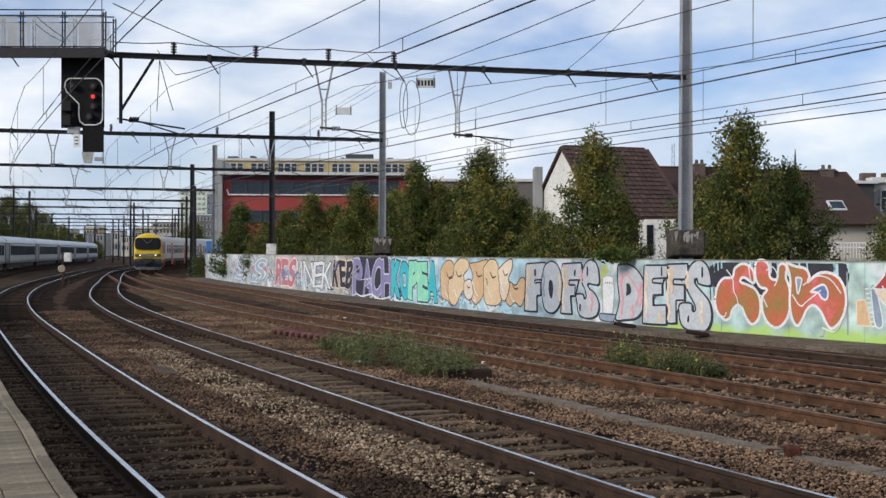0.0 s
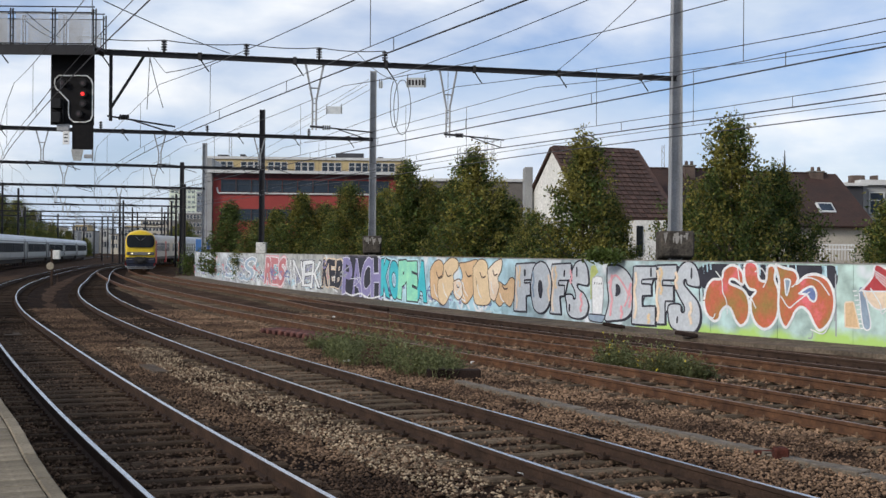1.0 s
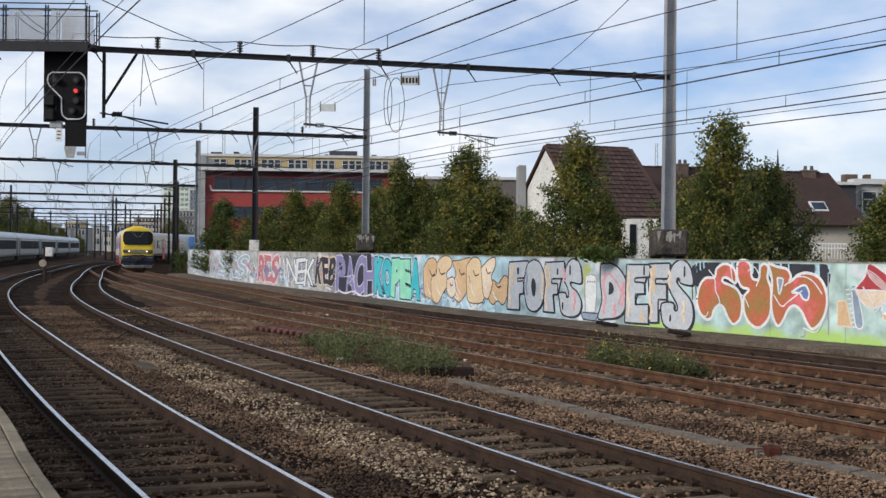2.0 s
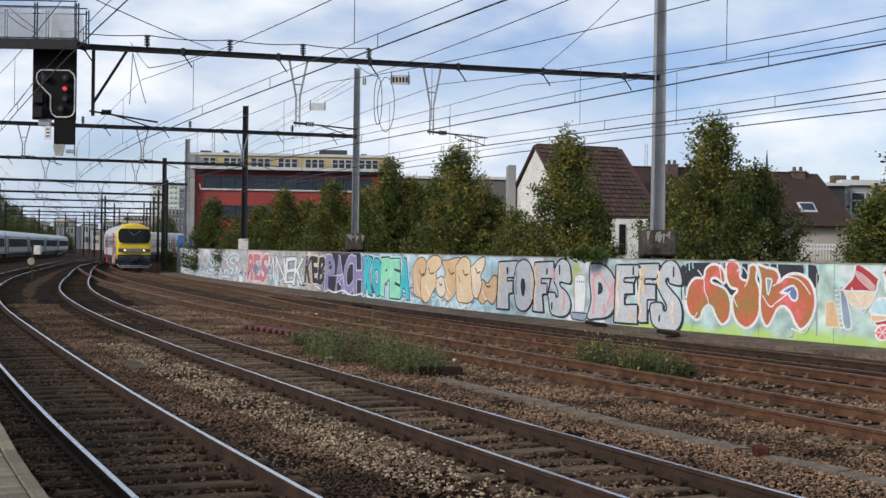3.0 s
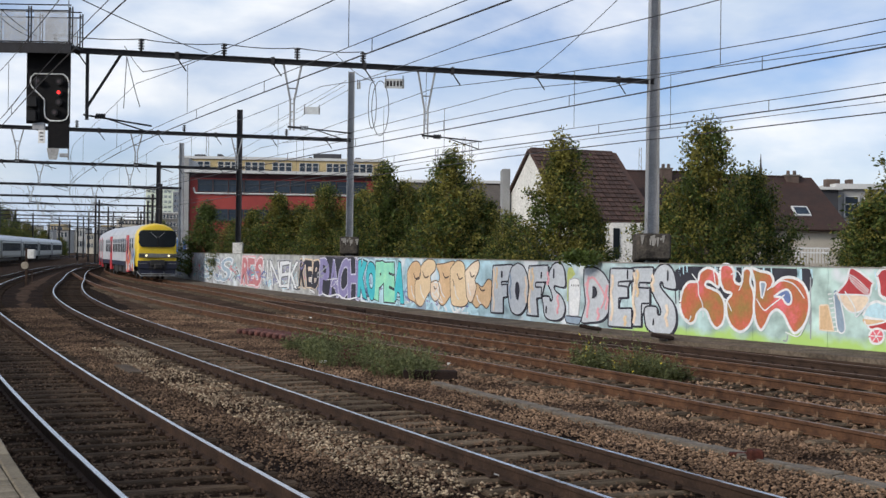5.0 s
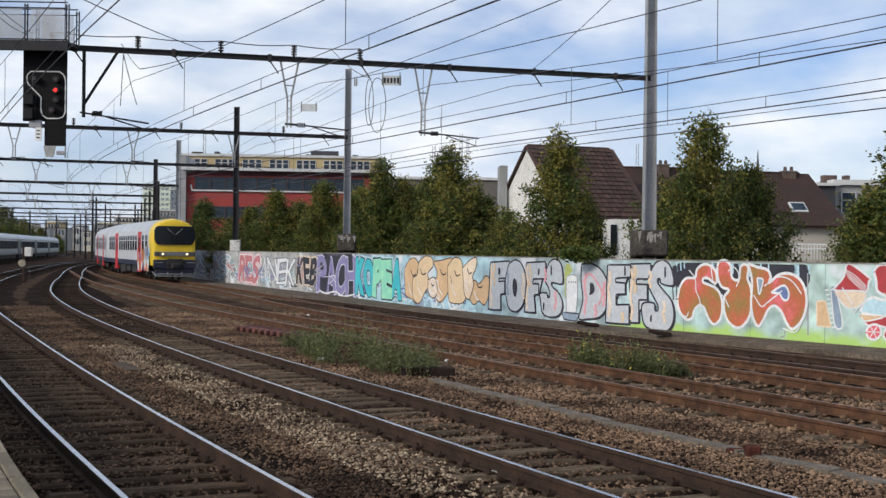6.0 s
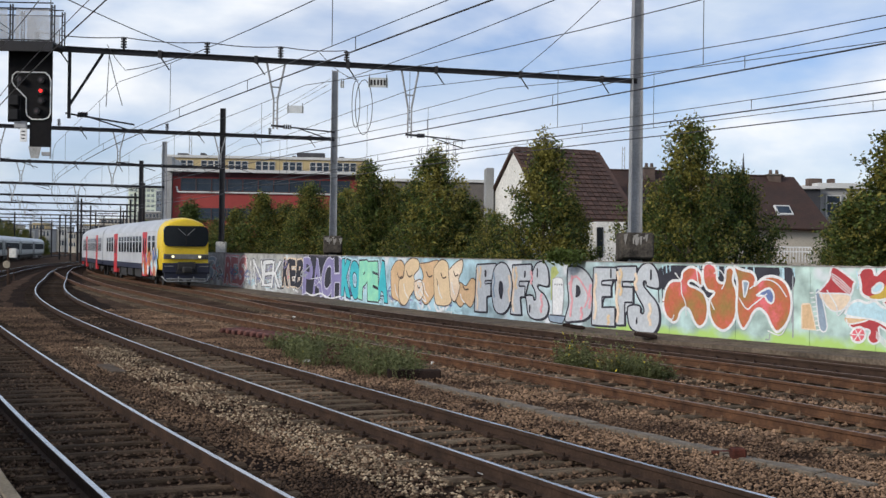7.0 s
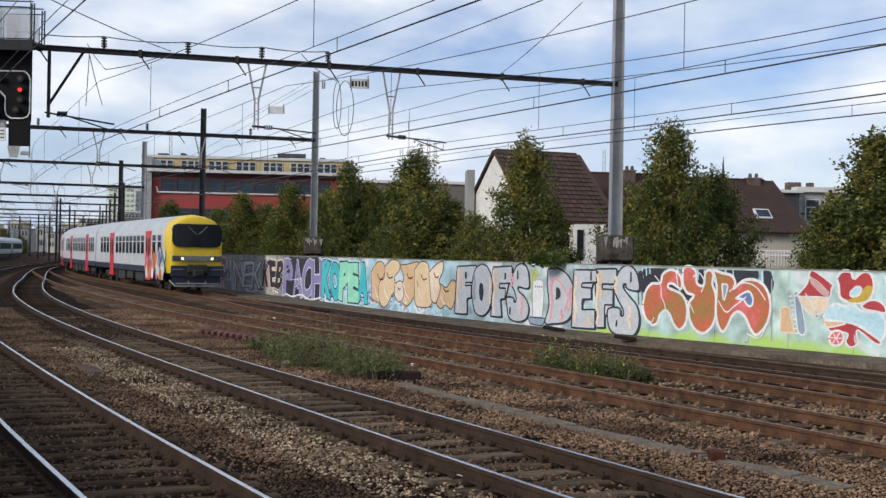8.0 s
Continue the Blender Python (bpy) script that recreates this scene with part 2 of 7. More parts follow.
def track(label, pts, head, side, s0=0.0, s1=140.0, zr=0.0, timber=SLEEPER, bed=None, oily_from=999.0, clip=None):
    th = thing("railway_track", label, "track", "railway tracks")
    line = smooth_path(pts, 1.0)
    dist = np.concatenate([[0], np.cumsum(np.hypot(*np.diff(line, axis=0).T))])
    t, n = normals(line)
    for side_of in (-1, 1):
        rail = line + n * 0.7525 * side_of
        vs, fs = sweep(rail, [(o, z + zr) for o, z in RAIL])
        me = mesh_of("rail", vs, fs, [side, head])
        for p in me.polygons:
            if p.index % len(RAIL) == 0 and p.index < len(fs) - 2:
                p.material_index = 1
        ob = new("rail", me)
        ob.parent = th
    bm = bmesh.new()
    box(bm, 0, 0, 0, 2.5, 0.225, 0.14, 0.025)
    sl = link_mesh("sleeper", bm, timber)
    oily = sl.copy()
    oily.materials[0] = OILY
    bm = bmesh.new()
    for e in (-0.7525, 0.7525):
        for o in (-0.105, 0.105):
            box(bm, e + o, 0, 0.1, 0.1, 0.11, 0.035)
            tube(bm, (e + o, 0, 0.1), (e + o, 0, 0.16), 0.017, 6)
    cl = link_mesh("rail_clip", bm, side)
    rnd = random.Random(len(label))
    cvs, cfs = [], []
    for s in np.arange(s0, min(s1, dist[-1]), 0.61):
        x, y = np.interp(s, dist, line[:, 0]), np.interp(s, dist, line[:, 1])
        i = min(int(s), len(t) - 1)
        a = math.degrees(math.atan2(-t[i, 0], t[i, 1]))
        ob = new("sleeper", oily if s > oily_from else sl)
        ob.parent = th
        ob.matrix_basis = pose(x, y, zr - 0.238 + rnd.uniform(-0.02, 0.008), rnd.uniform(-3, 3), rnd.uniform(-0.6, 0.6), a + rnd.uniform(-2.2, 2.2))
        if s < 75:
            r = pose(x, y, zr - 0.255, 0, 0, a)
            k = len(cvs)
            cvs += [tuple(r @ v.co) for v in cl.vertices]
            cfs += [tuple(k + i for i in p.vertices) for p in cl.polygons]
    ob = tagged(new("rail_clips", mesh_of("rail_clips", cvs, cfs, clip or side)), kind="stuff")
    ob.parent = th
    if bed:
        sel = line[line[:, 1] < 170]
        vs, fs = sweep(sel, [(-2.7, -0.29), (-1.5, -0.222), (1.5, -0.222), (2.7, -0.29)], False)
        ob = new("trackbed", mesh_of("trackbed", vs, fs, bed))
        ob.parent = th
    return th


def platform():
    th = thing("platform", "concrete platform edge with worn grey paving slabs", "platform", kind="structure")
    edge = smooth_path([(4.9, -8.0), (0.9, 0.6), (-2.2, 7.3), (-3.5, 10.3), (-4.85, 13.4), (-9.5, 24.4), (-15.0, 38), (-20.2, 52)], 0.5)
    vs, fs = sweep(edge, [(0, 0.72), (0, -0.3), (-6, -0.3), (-6, 0.72)])
    ob = new("platform_body", mesh_of("platform_body", vs, fs, CONCDARK)); ob.parent = th
    bm = bmesh.new()
    box(bm, 0, 0, 0, 0.294, 0.194, 0.05, 0.006)
    me = link_mesh("paving_slab", bm, PAVER)
    bm = bmesh.new()
    box(bm, 0, 0, 0, 0.1, 0.992, 0.1, 0.012)
    kerb = link_mesh("edge_stone", bm, PAVER)
    t, n = normals(edge)
    for k in range(52):
        s = k * 1.0
        i = min(int(s * 2), len(edge) - 1)
        a = math.degrees(math.atan2(-t[i, 0], t[i, 1]))
        p = edge[i] - n[i] * 0.03
        ob = new("edge_stone", kerb); ob.parent = th; ob.matrix_basis = pose(p[0], p[1], 0.715, 0, 0, a)
    for r in range(7):
        for k in range(42):
            s = 13.2 + k * 0.2
            i = min(int(s * 2), len(edge) - 2)
            f = s * 2 - i
            c = edge[i] * (1 - f) + edge[i + 1] * f - n[i] * (0.235 + r * 0.3)
            sh = (r % 2) * 0.1
            c = c + t[i] * sh
            a = math.degrees(math.atan2(-t[i, 0], t[i, 1]))
            ob = new("paving_slab", me); ob.parent = th
            ob.matrix_basis = pose(c[0], c[1], 0.735 + random.uniform(-0.003, 0.003), 0, 0, a)


platform()


# ---------- graffiti wall ----------
def wall_material():
    m = mat("wall_paint", (0.55, 0.62, 0.64), 0.8)
    N, L = m.node_tree.nodes, m.node_tree.links
    b = N["Principled BSDF"]
    uv = N.new("ShaderNodeUVMap"); uv.uv_map = "along"
    sep = N.new("ShaderNodeSeparateXYZ"); L.new(uv.outputs[0], sep.inputs[0])
    n1 = N.new("ShaderNodeTexNoise"); n1.inputs["Scale"].default_value, n1.inputs["Detail"].default_value = 0.9, 8
    L.new(uv.outputs[0], n1.inputs["Vector"])
    # base tints along the wall, in metres from its near end
    mr = N.new("ShaderNodeMath"); mr.operation = "MULTIPLY_ADD"; mr.inputs[1].default_value = 3.0
    L.new(n1.outputs[0], mr.inputs[0]); L.new(sep.outputs[0], mr.inputs[2])
    sc = N.new("ShaderNodeMath"); sc.operation = "DIVIDE"; sc.inputs[1].default_value = 115.0
    L.new(mr.outputs[0], sc.inputs[0])
    ramp = N.new("ShaderNodeValToRGB")
    els = ramp.color_ramp.elements
    tints = [(0, (0.45, 0.62, 0.66)), (17, (0.42, 0.62, 0.66)), (21.5, (0.50, 0.68, 0.68)), (25, (0.50, 0.66, 0.60)), (29.5, (0.44, 0.60, 0.58)), (32, (0.50, 0.66, 0.68)),
             (37, (0.45, 0.56, 0.58)), (42, (0.40, 0.60, 0.68)), (46, (0.34, 0.52, 0.62)), (51, (0.42, 0.62, 0.68)), (53.0, (0.30, 0.42, 0.55)), (54.5, (0.10, 0.09, 0.12)),
             (59.5, (0.13, 0.12, 0.15)), (62, (0.42, 0.42, 0.40)), (78, (0.46, 0.48, 0.46)), (88, (0.50, 0.52, 0.56)), (98, (0.46, 0.50, 0.50)), (115, (0.42, 0.44, 0.44))]
    els[0].position, els[0].color = 0, (*tints[0][1], 1)
    els[1].position, els[1].color = 1, (*tints[-1][1], 1)
    for s, c in tints[1:-1]:
        e = els.new(s / 115.0); e.color = (*c, 1)
    L.new(sc.outputs[0], ramp.inputs[0])
    # sprayed blotches
    n2 = N.new("ShaderNodeTexNoise"); n2.inputs["Scale"].default_value, n2.inputs["Detail"].default_value = 1.7, 5
    L.new(uv.outputs[0], n2.inputs["Vector"])
    hs = N.new("ShaderNodeHueSaturation")
    rr = N.new("ShaderNodeMapRange"); rr.inputs["From Min"].default_value, rr.inputs["From Max"].default_value = 0.3, 0.7
    rr.inputs["To Min"].default_value, rr.inputs["To Max"].default_value = 0.5, 1.2
    L.new(n2.outputs[0], rr.inputs[0]); L.new(rr.outputs[0], hs.inputs["Value"]); L.new(ramp.outputs[0], hs.inputs["Color"])
    n3 = N.new("ShaderNodeTexNoise"); n3.inputs["Scale"].default_value, n3.inputs["Detail"].default_value = 0.7, 3
    mp = N.new("ShaderNodeMapping"); mp.inputs["Location"].default_value = (7, 3, 0)
    L.new(uv.outputs[0], mp.inputs[0]); L.new(mp.outputs[0], n3.inputs["Vector"])
    r3 = N.new("ShaderNodeValToRGB"); r3.color_ramp.elements[0].position, r3.color_ramp.elements[1].position = 0.58, 0.66
    L.new(n3.outputs[0], r3.inputs[0])
    mx = N.new("ShaderNodeMix"); mx.data_type = "RGBA"
    L.new(r3.outputs[0], mx.inputs[0]); L.new(hs.outputs[0], mx.inputs[6]); mx.inputs[7].default_value = (0.66, 0.70, 0.72, 1)
    # light green sprayed along the foot at the near end
    gz = N.new("ShaderNodeMath"); gz.operation = "MULTIPLY_ADD"; gz.inputs[1].default_value = 1.15
    L.new(n1.outputs[0], gz.inputs[0]); L.new(sep.outputs[1], gz.inputs[2])
    gr = N.new("ShaderNodeValToRGB"); gr.color_ramp.elements[0].position, gr.color_ramp.elements[1].position = 0.72, 0.98
    gr.color_ramp.elements[0].color, gr.color_ramp.elements[1].color = (1, 1, 1, 1), (0, 0, 0, 1)
    L.new(gz.outputs[0], gr.inputs[0])
    near = N.new("ShaderNodeMath"); near.operation = "LESS_THAN"; near.inputs[1].default_value = 33.5
    L.new(mr.outputs[0], near.inputs[0])
    ga = N.new("ShaderNodeMath"); ga.operation = "MULTIPLY"
    L.new(gr.outputs[0], ga.inputs[0]); L.new(near.outputs[0], ga.inputs[1])
    m2 = N.new("ShaderNodeMix"); m2.data_type = "RGBA"
    L.new(ga.outputs[0], m2.inputs[0]); L.new(mx.outputs[2], m2.inputs[6]); m2.inputs[7].default_value = (0.40, 0.60, 0.16, 1)
    L.new(m2.outputs[2], b.inputs["Base Color"])
    return m


WALLM = wall_material()
WL = smooth_path(WALL, 0.5)
WT, WNR = normals(WL)
WTOP, WBASE = 1.98, -0.22


def wall_at(s, off=0.0):
    """Plan point, and heading, s metres along the wall, off metres out towards the tracks."""
    i = s / 0.5
    k = min(int(i), len(WL) - 2)
    p = WL[k] + (WL[k + 1] - WL[k]) * (i - k)
    return p - WNR[k] * off, math.atan2(WT[k][1], WT[k][0])


def wall():
    th = thing("wall_north", "long concrete wall covered in colourful sprayed graffiti", "wall", kind="structure")
    n = 44
    for q in range(n):
        a, b = int(q * (len(WL) - 1) / n), int((q + 1) * (len(WL) - 1) / n)
        seg = WL[a:b + 1].copy()
        seg[0] += WT[a] * 0.006
        seg[-1] -= WT[b] * 0.006
        vs, fs = sweep(seg, [(0, WBASE), (0, WTOP), (0.2, WTOP), (0.2, WBASE)])
        me = mesh_of("wall_panel", vs, fs, WALLM)
        uv = me.uv_layers.new(name="along")
        for lp in me.loops:
            v = lp.vertex_index
            uv.data[lp.index].uv = ((a + v // 4) * 0.5, me.vertices[v].co.z - WBASE + 0.4 * (v % 4 > 1))
        ob = new("wall_panel", me); ob.parent = th
    vs, fs = sweep(WL, [(-0.03, WTOP), (-0.03, WTOP + 0.03), (0.23, WTOP + 0.03), (0.23, WTOP)])
    ob = new("coping", mesh_of("coping", vs, fs, CONC)); ob.parent = th
    # low concrete strip along the foot
    vs, fs = sweep(WL, [(-1.75, -0.3), (-1.75, -0.13), (-0.02, -0.10), (-0.02, -0.3)])
    tagged(new("footing_strip", mesh_of("footing_strip", vs, fs, mat("dirty_strip", (0.17, 0.135, 0.1), 0.95, (0.075, 0.06, 0.046), 1.4, 0.6, fine=14, amount=0.45, spec=0.12))), "weathered concrete strip at the foot of the wall", "kerb", kind="structure")
    return th


WALL_OB = wall()


# ---------- graffiti ----------
def paint(name, a, b, rough=0.7, scale=1.6):
    return mat(name, a, rough, b, scale, fine=12, amount=0.12)


P_BLACK = paint("spray_black", (0.035, 0.035, 0.05), (0.02, 0.02, 0.03))
P_WHITE = paint("spray_white", (0.78, 0.78, 0.76), (0.62, 0.64, 0.66))
P_RED = paint("spray_red", (0.58, 0.085, 0.06), (0.40, 0.16, 0.06), scale=1.1)
P_PINK = paint("spray_pink", (0.75, 0.16, 0.20), (0.55, 0.10, 0.10))
P_SILV = paint("spray_silver", (0.54, 0.57, 0.595), (0.44, 0.47, 0.5), 0.5)
P_PEACH = paint("spray_peach", (0.68, 0.47, 0.28), (0.56, 0.37, 0.2))
P_CREAM = paint("spray_cream", (0.78, 0.66, 0.5), (0.68, 0.52, 0.38))
P_TURQ = paint("spray_turquoise", (0.06, 0.52, 0.56), (0.04, 0.40, 0.48))
P_MINT = paint("spray_mint", (0.35, 0.74, 0.48), (0.22, 0.60, 0.45))
P_LILA = paint("spray_lilac", (0.27, 0.24, 0.44), (0.2, 0.18, 0.34))
P_GREY = paint("spray_grey", (0.40, 0.42, 0.44), (0.25, 0.26, 0.28))
P_CRIM = paint("spray_crimson", (0.48, 0.05, 0.05), (0.36, 0.04, 0.05))
P_SKY = paint("spray_light_blue", (0.50, 0.70, 0.76), (0.40, 0.60, 0.68))
P_GREEN = paint("spray_green", (0.30, 0.58, 0.10), (0.18, 0.45, 0.12))
P_BUBBLE = paint("spray_brick_red", (0.70, 0.15, 0.17), (0.28, 0.19, 0.05), scale=0.8)
for node in P_BUBBLE.node_tree.nodes:
    if node.bl_idname == "ShaderNodeValToRGB":
        node.color_ramp.elements.new(0.52).color = (0.50, 0.125, 0.06, 1)
        node.color_ramp.elements[-1].color = (0.70, 0.15, 0.17, 1)
        node.color_ramp.elements[-1].position = 0.62
P_OCHRE = paint("spray_yellow", (0.58, 0.40, 0.05), (0.48, 0.30, 0.05))
P_SLATE = paint("spray_slate_blue", (0.30, 0.38, 0.46), (0.2, 0.26, 0.34))
P_ROSE = paint("spray_rose", (0.72, 0.38, 0.40), (0.66, 0.3, 0.34))
P_WARM = paint("spray_sand", (0.72, 0.55, 0.34), (0.64, 0.48, 0.3))
P_UMBER = paint("spray_umber", (0.12, 0.08, 0.06), (0.06, 0.045, 0.04))
P_PALE = paint("spray_pale_lilac", (0.62, 0.62, 0.7), (0.5, 0.5, 0.6))
P_OLIVE = paint("spray_yellow_green", (0.46, 0.50, 0.16), (0.36, 0.42, 0.14))
P_NAVY = paint("spray_blue", (0.16, 0.22, 0.42), (0.10, 0.14, 0.30))


def on_wall(s, w, z, h, bm, lift, mats, name, label=""):
    """Lays flat shapes (0..1 wide, 0..1 high) on the wall between s and s + w, running from right to left along it."""
    for v in bm.verts:
        u, q = v.co.x, v.co.y
        p, a = wall_at(s + w * (1 - u), lift + v.co.z)
        v.co = Vector((p[0], p[1], WBASE + z + h * q))
    return part(name, bm, mats, WALL_OB, label)


def glyph(ch, fat):
    cu = bpy.data.curves.new("letter", "FONT")
    cu.body, cu.size, cu.offset, cu.resolution_u = ch, 1.0, fat, 6
    ob = bpy.data.objects.new("letter", cu)
    scene.collection.objects.link(ob)
    me = bpy.data.meshes.new_from_object(ob.evaluated_get(bpy.context.evaluated_depsgraph_get()))
    bpy.data.objects.remove(ob)
    return me


def letters(word, s0, s1, fills, outline, z0=0.18, z1=1.98, fat=0.05, border=0.045, halo=None, tilt=(0,), wide=1.04):
    """Fat sprayed letters with an outline, from s1 (first letter) down to s0."""
    n = len(word)
    w = (s1 - s0) / n
    for k, ch in enumerate(word):
        sa = s1 - (k + 1) * w
        layers = [(fat + border, outline, 0.004), (fat, fills[k % len(fills)], 0.008)]
        if halo:
            layers.insert(0, (fat + border * 2.1, halo, 0.002))
        ref = glyph(ch, fat)
        xs = [v.co.x for v in ref.vertices]; ys = [v.co.y for v in ref.vertices]
        x0, x1, y0, y1 = min(xs), max(xs), min(ys), max(ys)
        for f, m, lift in layers:
            me = glyph(ch, f)
            if not me.vertices:
                continue
            bm = bmesh.new(); bm.from_mesh(me)
            bmesh.ops.triangulate(bm, faces=bm.faces)
            for v in bm.verts:
                u, q = (v.co.x - x0) / (x1 - x0), (v.co.y - y0) / (y1 - y0)
                u += tilt[k % len(tilt)] * (q - 0.5) + 0.03 * math.sin(q * 5 + k * 2)
                q += 0.035 * math.sin(u * 5 + k * 1.7)
                v.co = Vector((u, q, 0))
            on_wall(sa, w * wide, z0, z1 - z0, bm, lift, m, "graffiti_letter")


def blob(pts, s, w, z, h, m, lift, name="graffiti_shape"):
    """A closed smooth sprayed shape through a few points."""
    p = np.array(pts + pts[:3], float)
    out = []
    for i in range(len(pts)):
        a, b, c, d = p[i], p[i + 1], p[i + 2], p[(i + 3) % len(p)] if i + 3 < len(p) else p[3]
        for u in np.linspace(0, 1, 7, endpoint=False):
            out.append(0.5 * (2 * b + (c - a) * u + (2 * a - 5 * b + 4 * c - d) * u * u + (3 * b - a - 3 * c + d) * u ** 3))
    bm = bmesh.new()
    f = poly(bm, [(q[0], q[1], 0) for q in out])
    bmesh.ops.triangulate(bm, faces=[f])
    return on_wall(s, w, z, h, bm, lift, m, name)


def stroke(pts, s, w, z, h, m, lift, r=0.03, close=False):
    """A sprayed line of even width r (metres) through points."""
    p = np.array(pts, float)
    line = smooth_path(np.c_[p[:, 0] * w, p[:, 1] * h], 0.06)
    t, n = normals(line)
    bm = bmesh.new()
    a = [bm.verts.new(((q[0] + k[0] * r) / w, (q[1] + k[1] * r) / h, 0)) for q, k in zip(line, n)]
    b = [bm.verts.new(((q[0] - k[0] * r) / w, (q[1] - k[1] * r) / h, 0)) for q, k in zip(line, n)]
    for i in range(len(a) - 1):
        bm.faces.new((a[i], a[i + 1], b[i + 1], b[i]))
    on_wall(s, w, z, h, bm, lift, m, "graffiti_line")


# outlines of the sprayed letters: where each starts along the wall, then metres on from there and up from its foot
OUTLINE = {}
OUTLINE["F1"] = (37.37, [(1.33, 2.01), (-0.00, 2.07), (0.01, 1.48), (0.72, 1.43), (0.72, 1.32), (0.33, 1.35), (0.32, 0.90), (0.60, 0.86), (0.58, 0.30), (1.46, 0.28), (1.41, 1.08)])
OUTLINE["F1a"] = (37.99, [(0.12, 1.82), (-0.00, 1.82), (0.00, 1.58), (0.12, 1.58)])
OUTLINE["O"] = (36.3, [(0.72, 2.13), (0.33, 2.02), (0.05, 1.63), (0.00, 1.17), (0.14, 0.63), (0.46, 0.34), (0.82, 0.29), (1.14, 0.45), (1.31, 0.92), (1.33, 1.39), (1.13, 1.93)])
OUTLINE["Oa"] = (36.84, [(0.20, 1.47), (0.06, 1.41), (0.00, 1.15), (0.07, 0.81), (0.21, 0.84), (0.31, 1.10), (0.29, 1.37)])
OUTLINE["F2"] = (35.12, [(1.17, 2.03), (0.00, 2.08), (0.01, 1.50), (0.72, 1.47), (0.75, 1.31), (0.37, 1.31), (0.40, 0.95), (0.67, 0.92), (0.57, 0.31), (1.27, 0.31), (1.12, 0.97)])
OUTLINE["F2a"] = (35.45, [(0.09, 1.84), (0.00, 1.84), (0.02, 1.62), (0.11, 1.61)])
OUTLINE["S"] = (34.13, [(0.93, 1.85), (0.72, 2.10), (0.40, 2.18), (0.15, 2.06), (0.03, 1.78), (0.04, 1.36), (0.62, 1.38), (0.55, 1.22), (0.26, 1.08), (0.06, 0.86), (-0.00, 0.61), (0.13, 0.35), (0.45, 0.22), (0.88, 0.22), (1.17, 0.36), (1.27, 0.75), (1.30, 0.99), (0.91, 1.01), (0.85, 0.86), (0.72, 0.93), (0.80, 1.18), (1.00, 1.46)])
OUTLINE["Sa"] = (34.74, [(0.07, 1.95), (-0.00, 1.96), (-0.00, 1.64), (0.07, 1.63)])
OUTLINE["Sb"] = (35.15, [(0.08, 0.69), (-0.00, 0.69), (0.01, 0.43), (0.09, 0.43)])
OUTLINE["ghost"] = (33.3, [(0.63, 1.60), (0.34, 1.68), (0.07, 1.63), (0.00, 1.21), (0.08, 0.43), (0.61, 0.42)])
OUTLINE["tray"] = (33.2, [(0.95, 0.41), (0.00, 0.40), (0.17, 0.15), (0.84, 0.18)])
OUTLINE["D"] = (31.75, [(1.38, 2.02), (0.89, 2.06), (0.41, 1.89), (0.07, 1.51), (-0.00, 1.09), (0.14, 0.60), (0.46, 0.34), (1.03, 0.25), (1.48, 0.26), (1.29, 0.85), (1.38, 1.46)])
OUTLINE["Da"] = (32.42, [(0.25, 1.45), (0.08, 1.42), (0.00, 1.24), (0.05, 1.11), (0.27, 1.02), (0.24, 1.23)])
OUTLINE["E"] = (30.74, [(1.07, 2.03), (-0.00, 2.04), (0.00, 1.66), (0.66, 1.61), (0.68, 1.49), (0.24, 1.47), (0.23, 1.13), (0.65, 1.10), (0.64, 0.78), (0.05, 0.81), (0.05, 0.20), (1.14, 0.19), (1.11, 0.90)])
OUTLINE["Ea"] = (30.95, [(0.07, 1.99), (-0.00, 1.99), (-0.00, 1.71), (0.07, 1.71)])
OUTLINE["F3"] = (29.87, [(0.95, 2.07), (-0.00, 2.10), (0.00, 1.63), (0.60, 1.61), (0.61, 1.46), (0.14, 1.45), (0.13, 0.99), (0.49, 0.97), (0.49, 0.27), (0.89, 0.25), (0.79, 0.84), (0.91, 1.25)])
OUTLINE["S2"] = (28.89, [(1.01, 1.80), (0.87, 2.03), (0.66, 2.18), (0.44, 2.21), (0.21, 2.09), (0.06, 1.82), (0.04, 1.46), (0.52, 1.50), (0.57, 1.64), (0.67, 1.64), (0.67, 1.52), (0.43, 1.30), (0.12, 1.03), (-0.00, 0.70), (0.03, 0.36), (0.26, 0.09), (0.73, 0.06), (1.17, 0.18), (1.32, 0.46), (1.31, 0.86), (0.83, 0.90), (0.78, 0.69), (0.66, 0.68), (0.67, 0.86), (0.91, 1.17), (1.07, 1.48)])
OUTLINE["S2a"] = (29.22, [(0.06, 2.01), (0.00, 2.01), (0.00, 1.70), (0.07, 1.70)])
OUTLINE["S2b"] = (29.79, [(0.06, 0.53), (-0.00, 0.54), (0.01, 0.34), (0.08, 0.33)])
OUTLINE["bS"] = (27.02, [(1.73, 1.08), (1.63, 1.44), (1.40, 1.68), (1.05, 1.72), (0.97, 1.96), (0.71, 2.11), (0.44, 2.07), (0.25, 1.89), (0.24, 1.57), (0.55, 1.71), (0.72, 1.70), (0.73, 1.59), (0.46, 1.51), (0.20, 1.40), (0.03, 1.15), (-0.00, 0.81), (0.09, 0.53), (0.31, 0.39), (0.52, 0.56), (0.68, 0.84), (0.87, 0.92), (1.06, 0.76), (1.14, 0.55), (1.33, 0.47), (1.57, 0.62), (1.70, 0.85)])
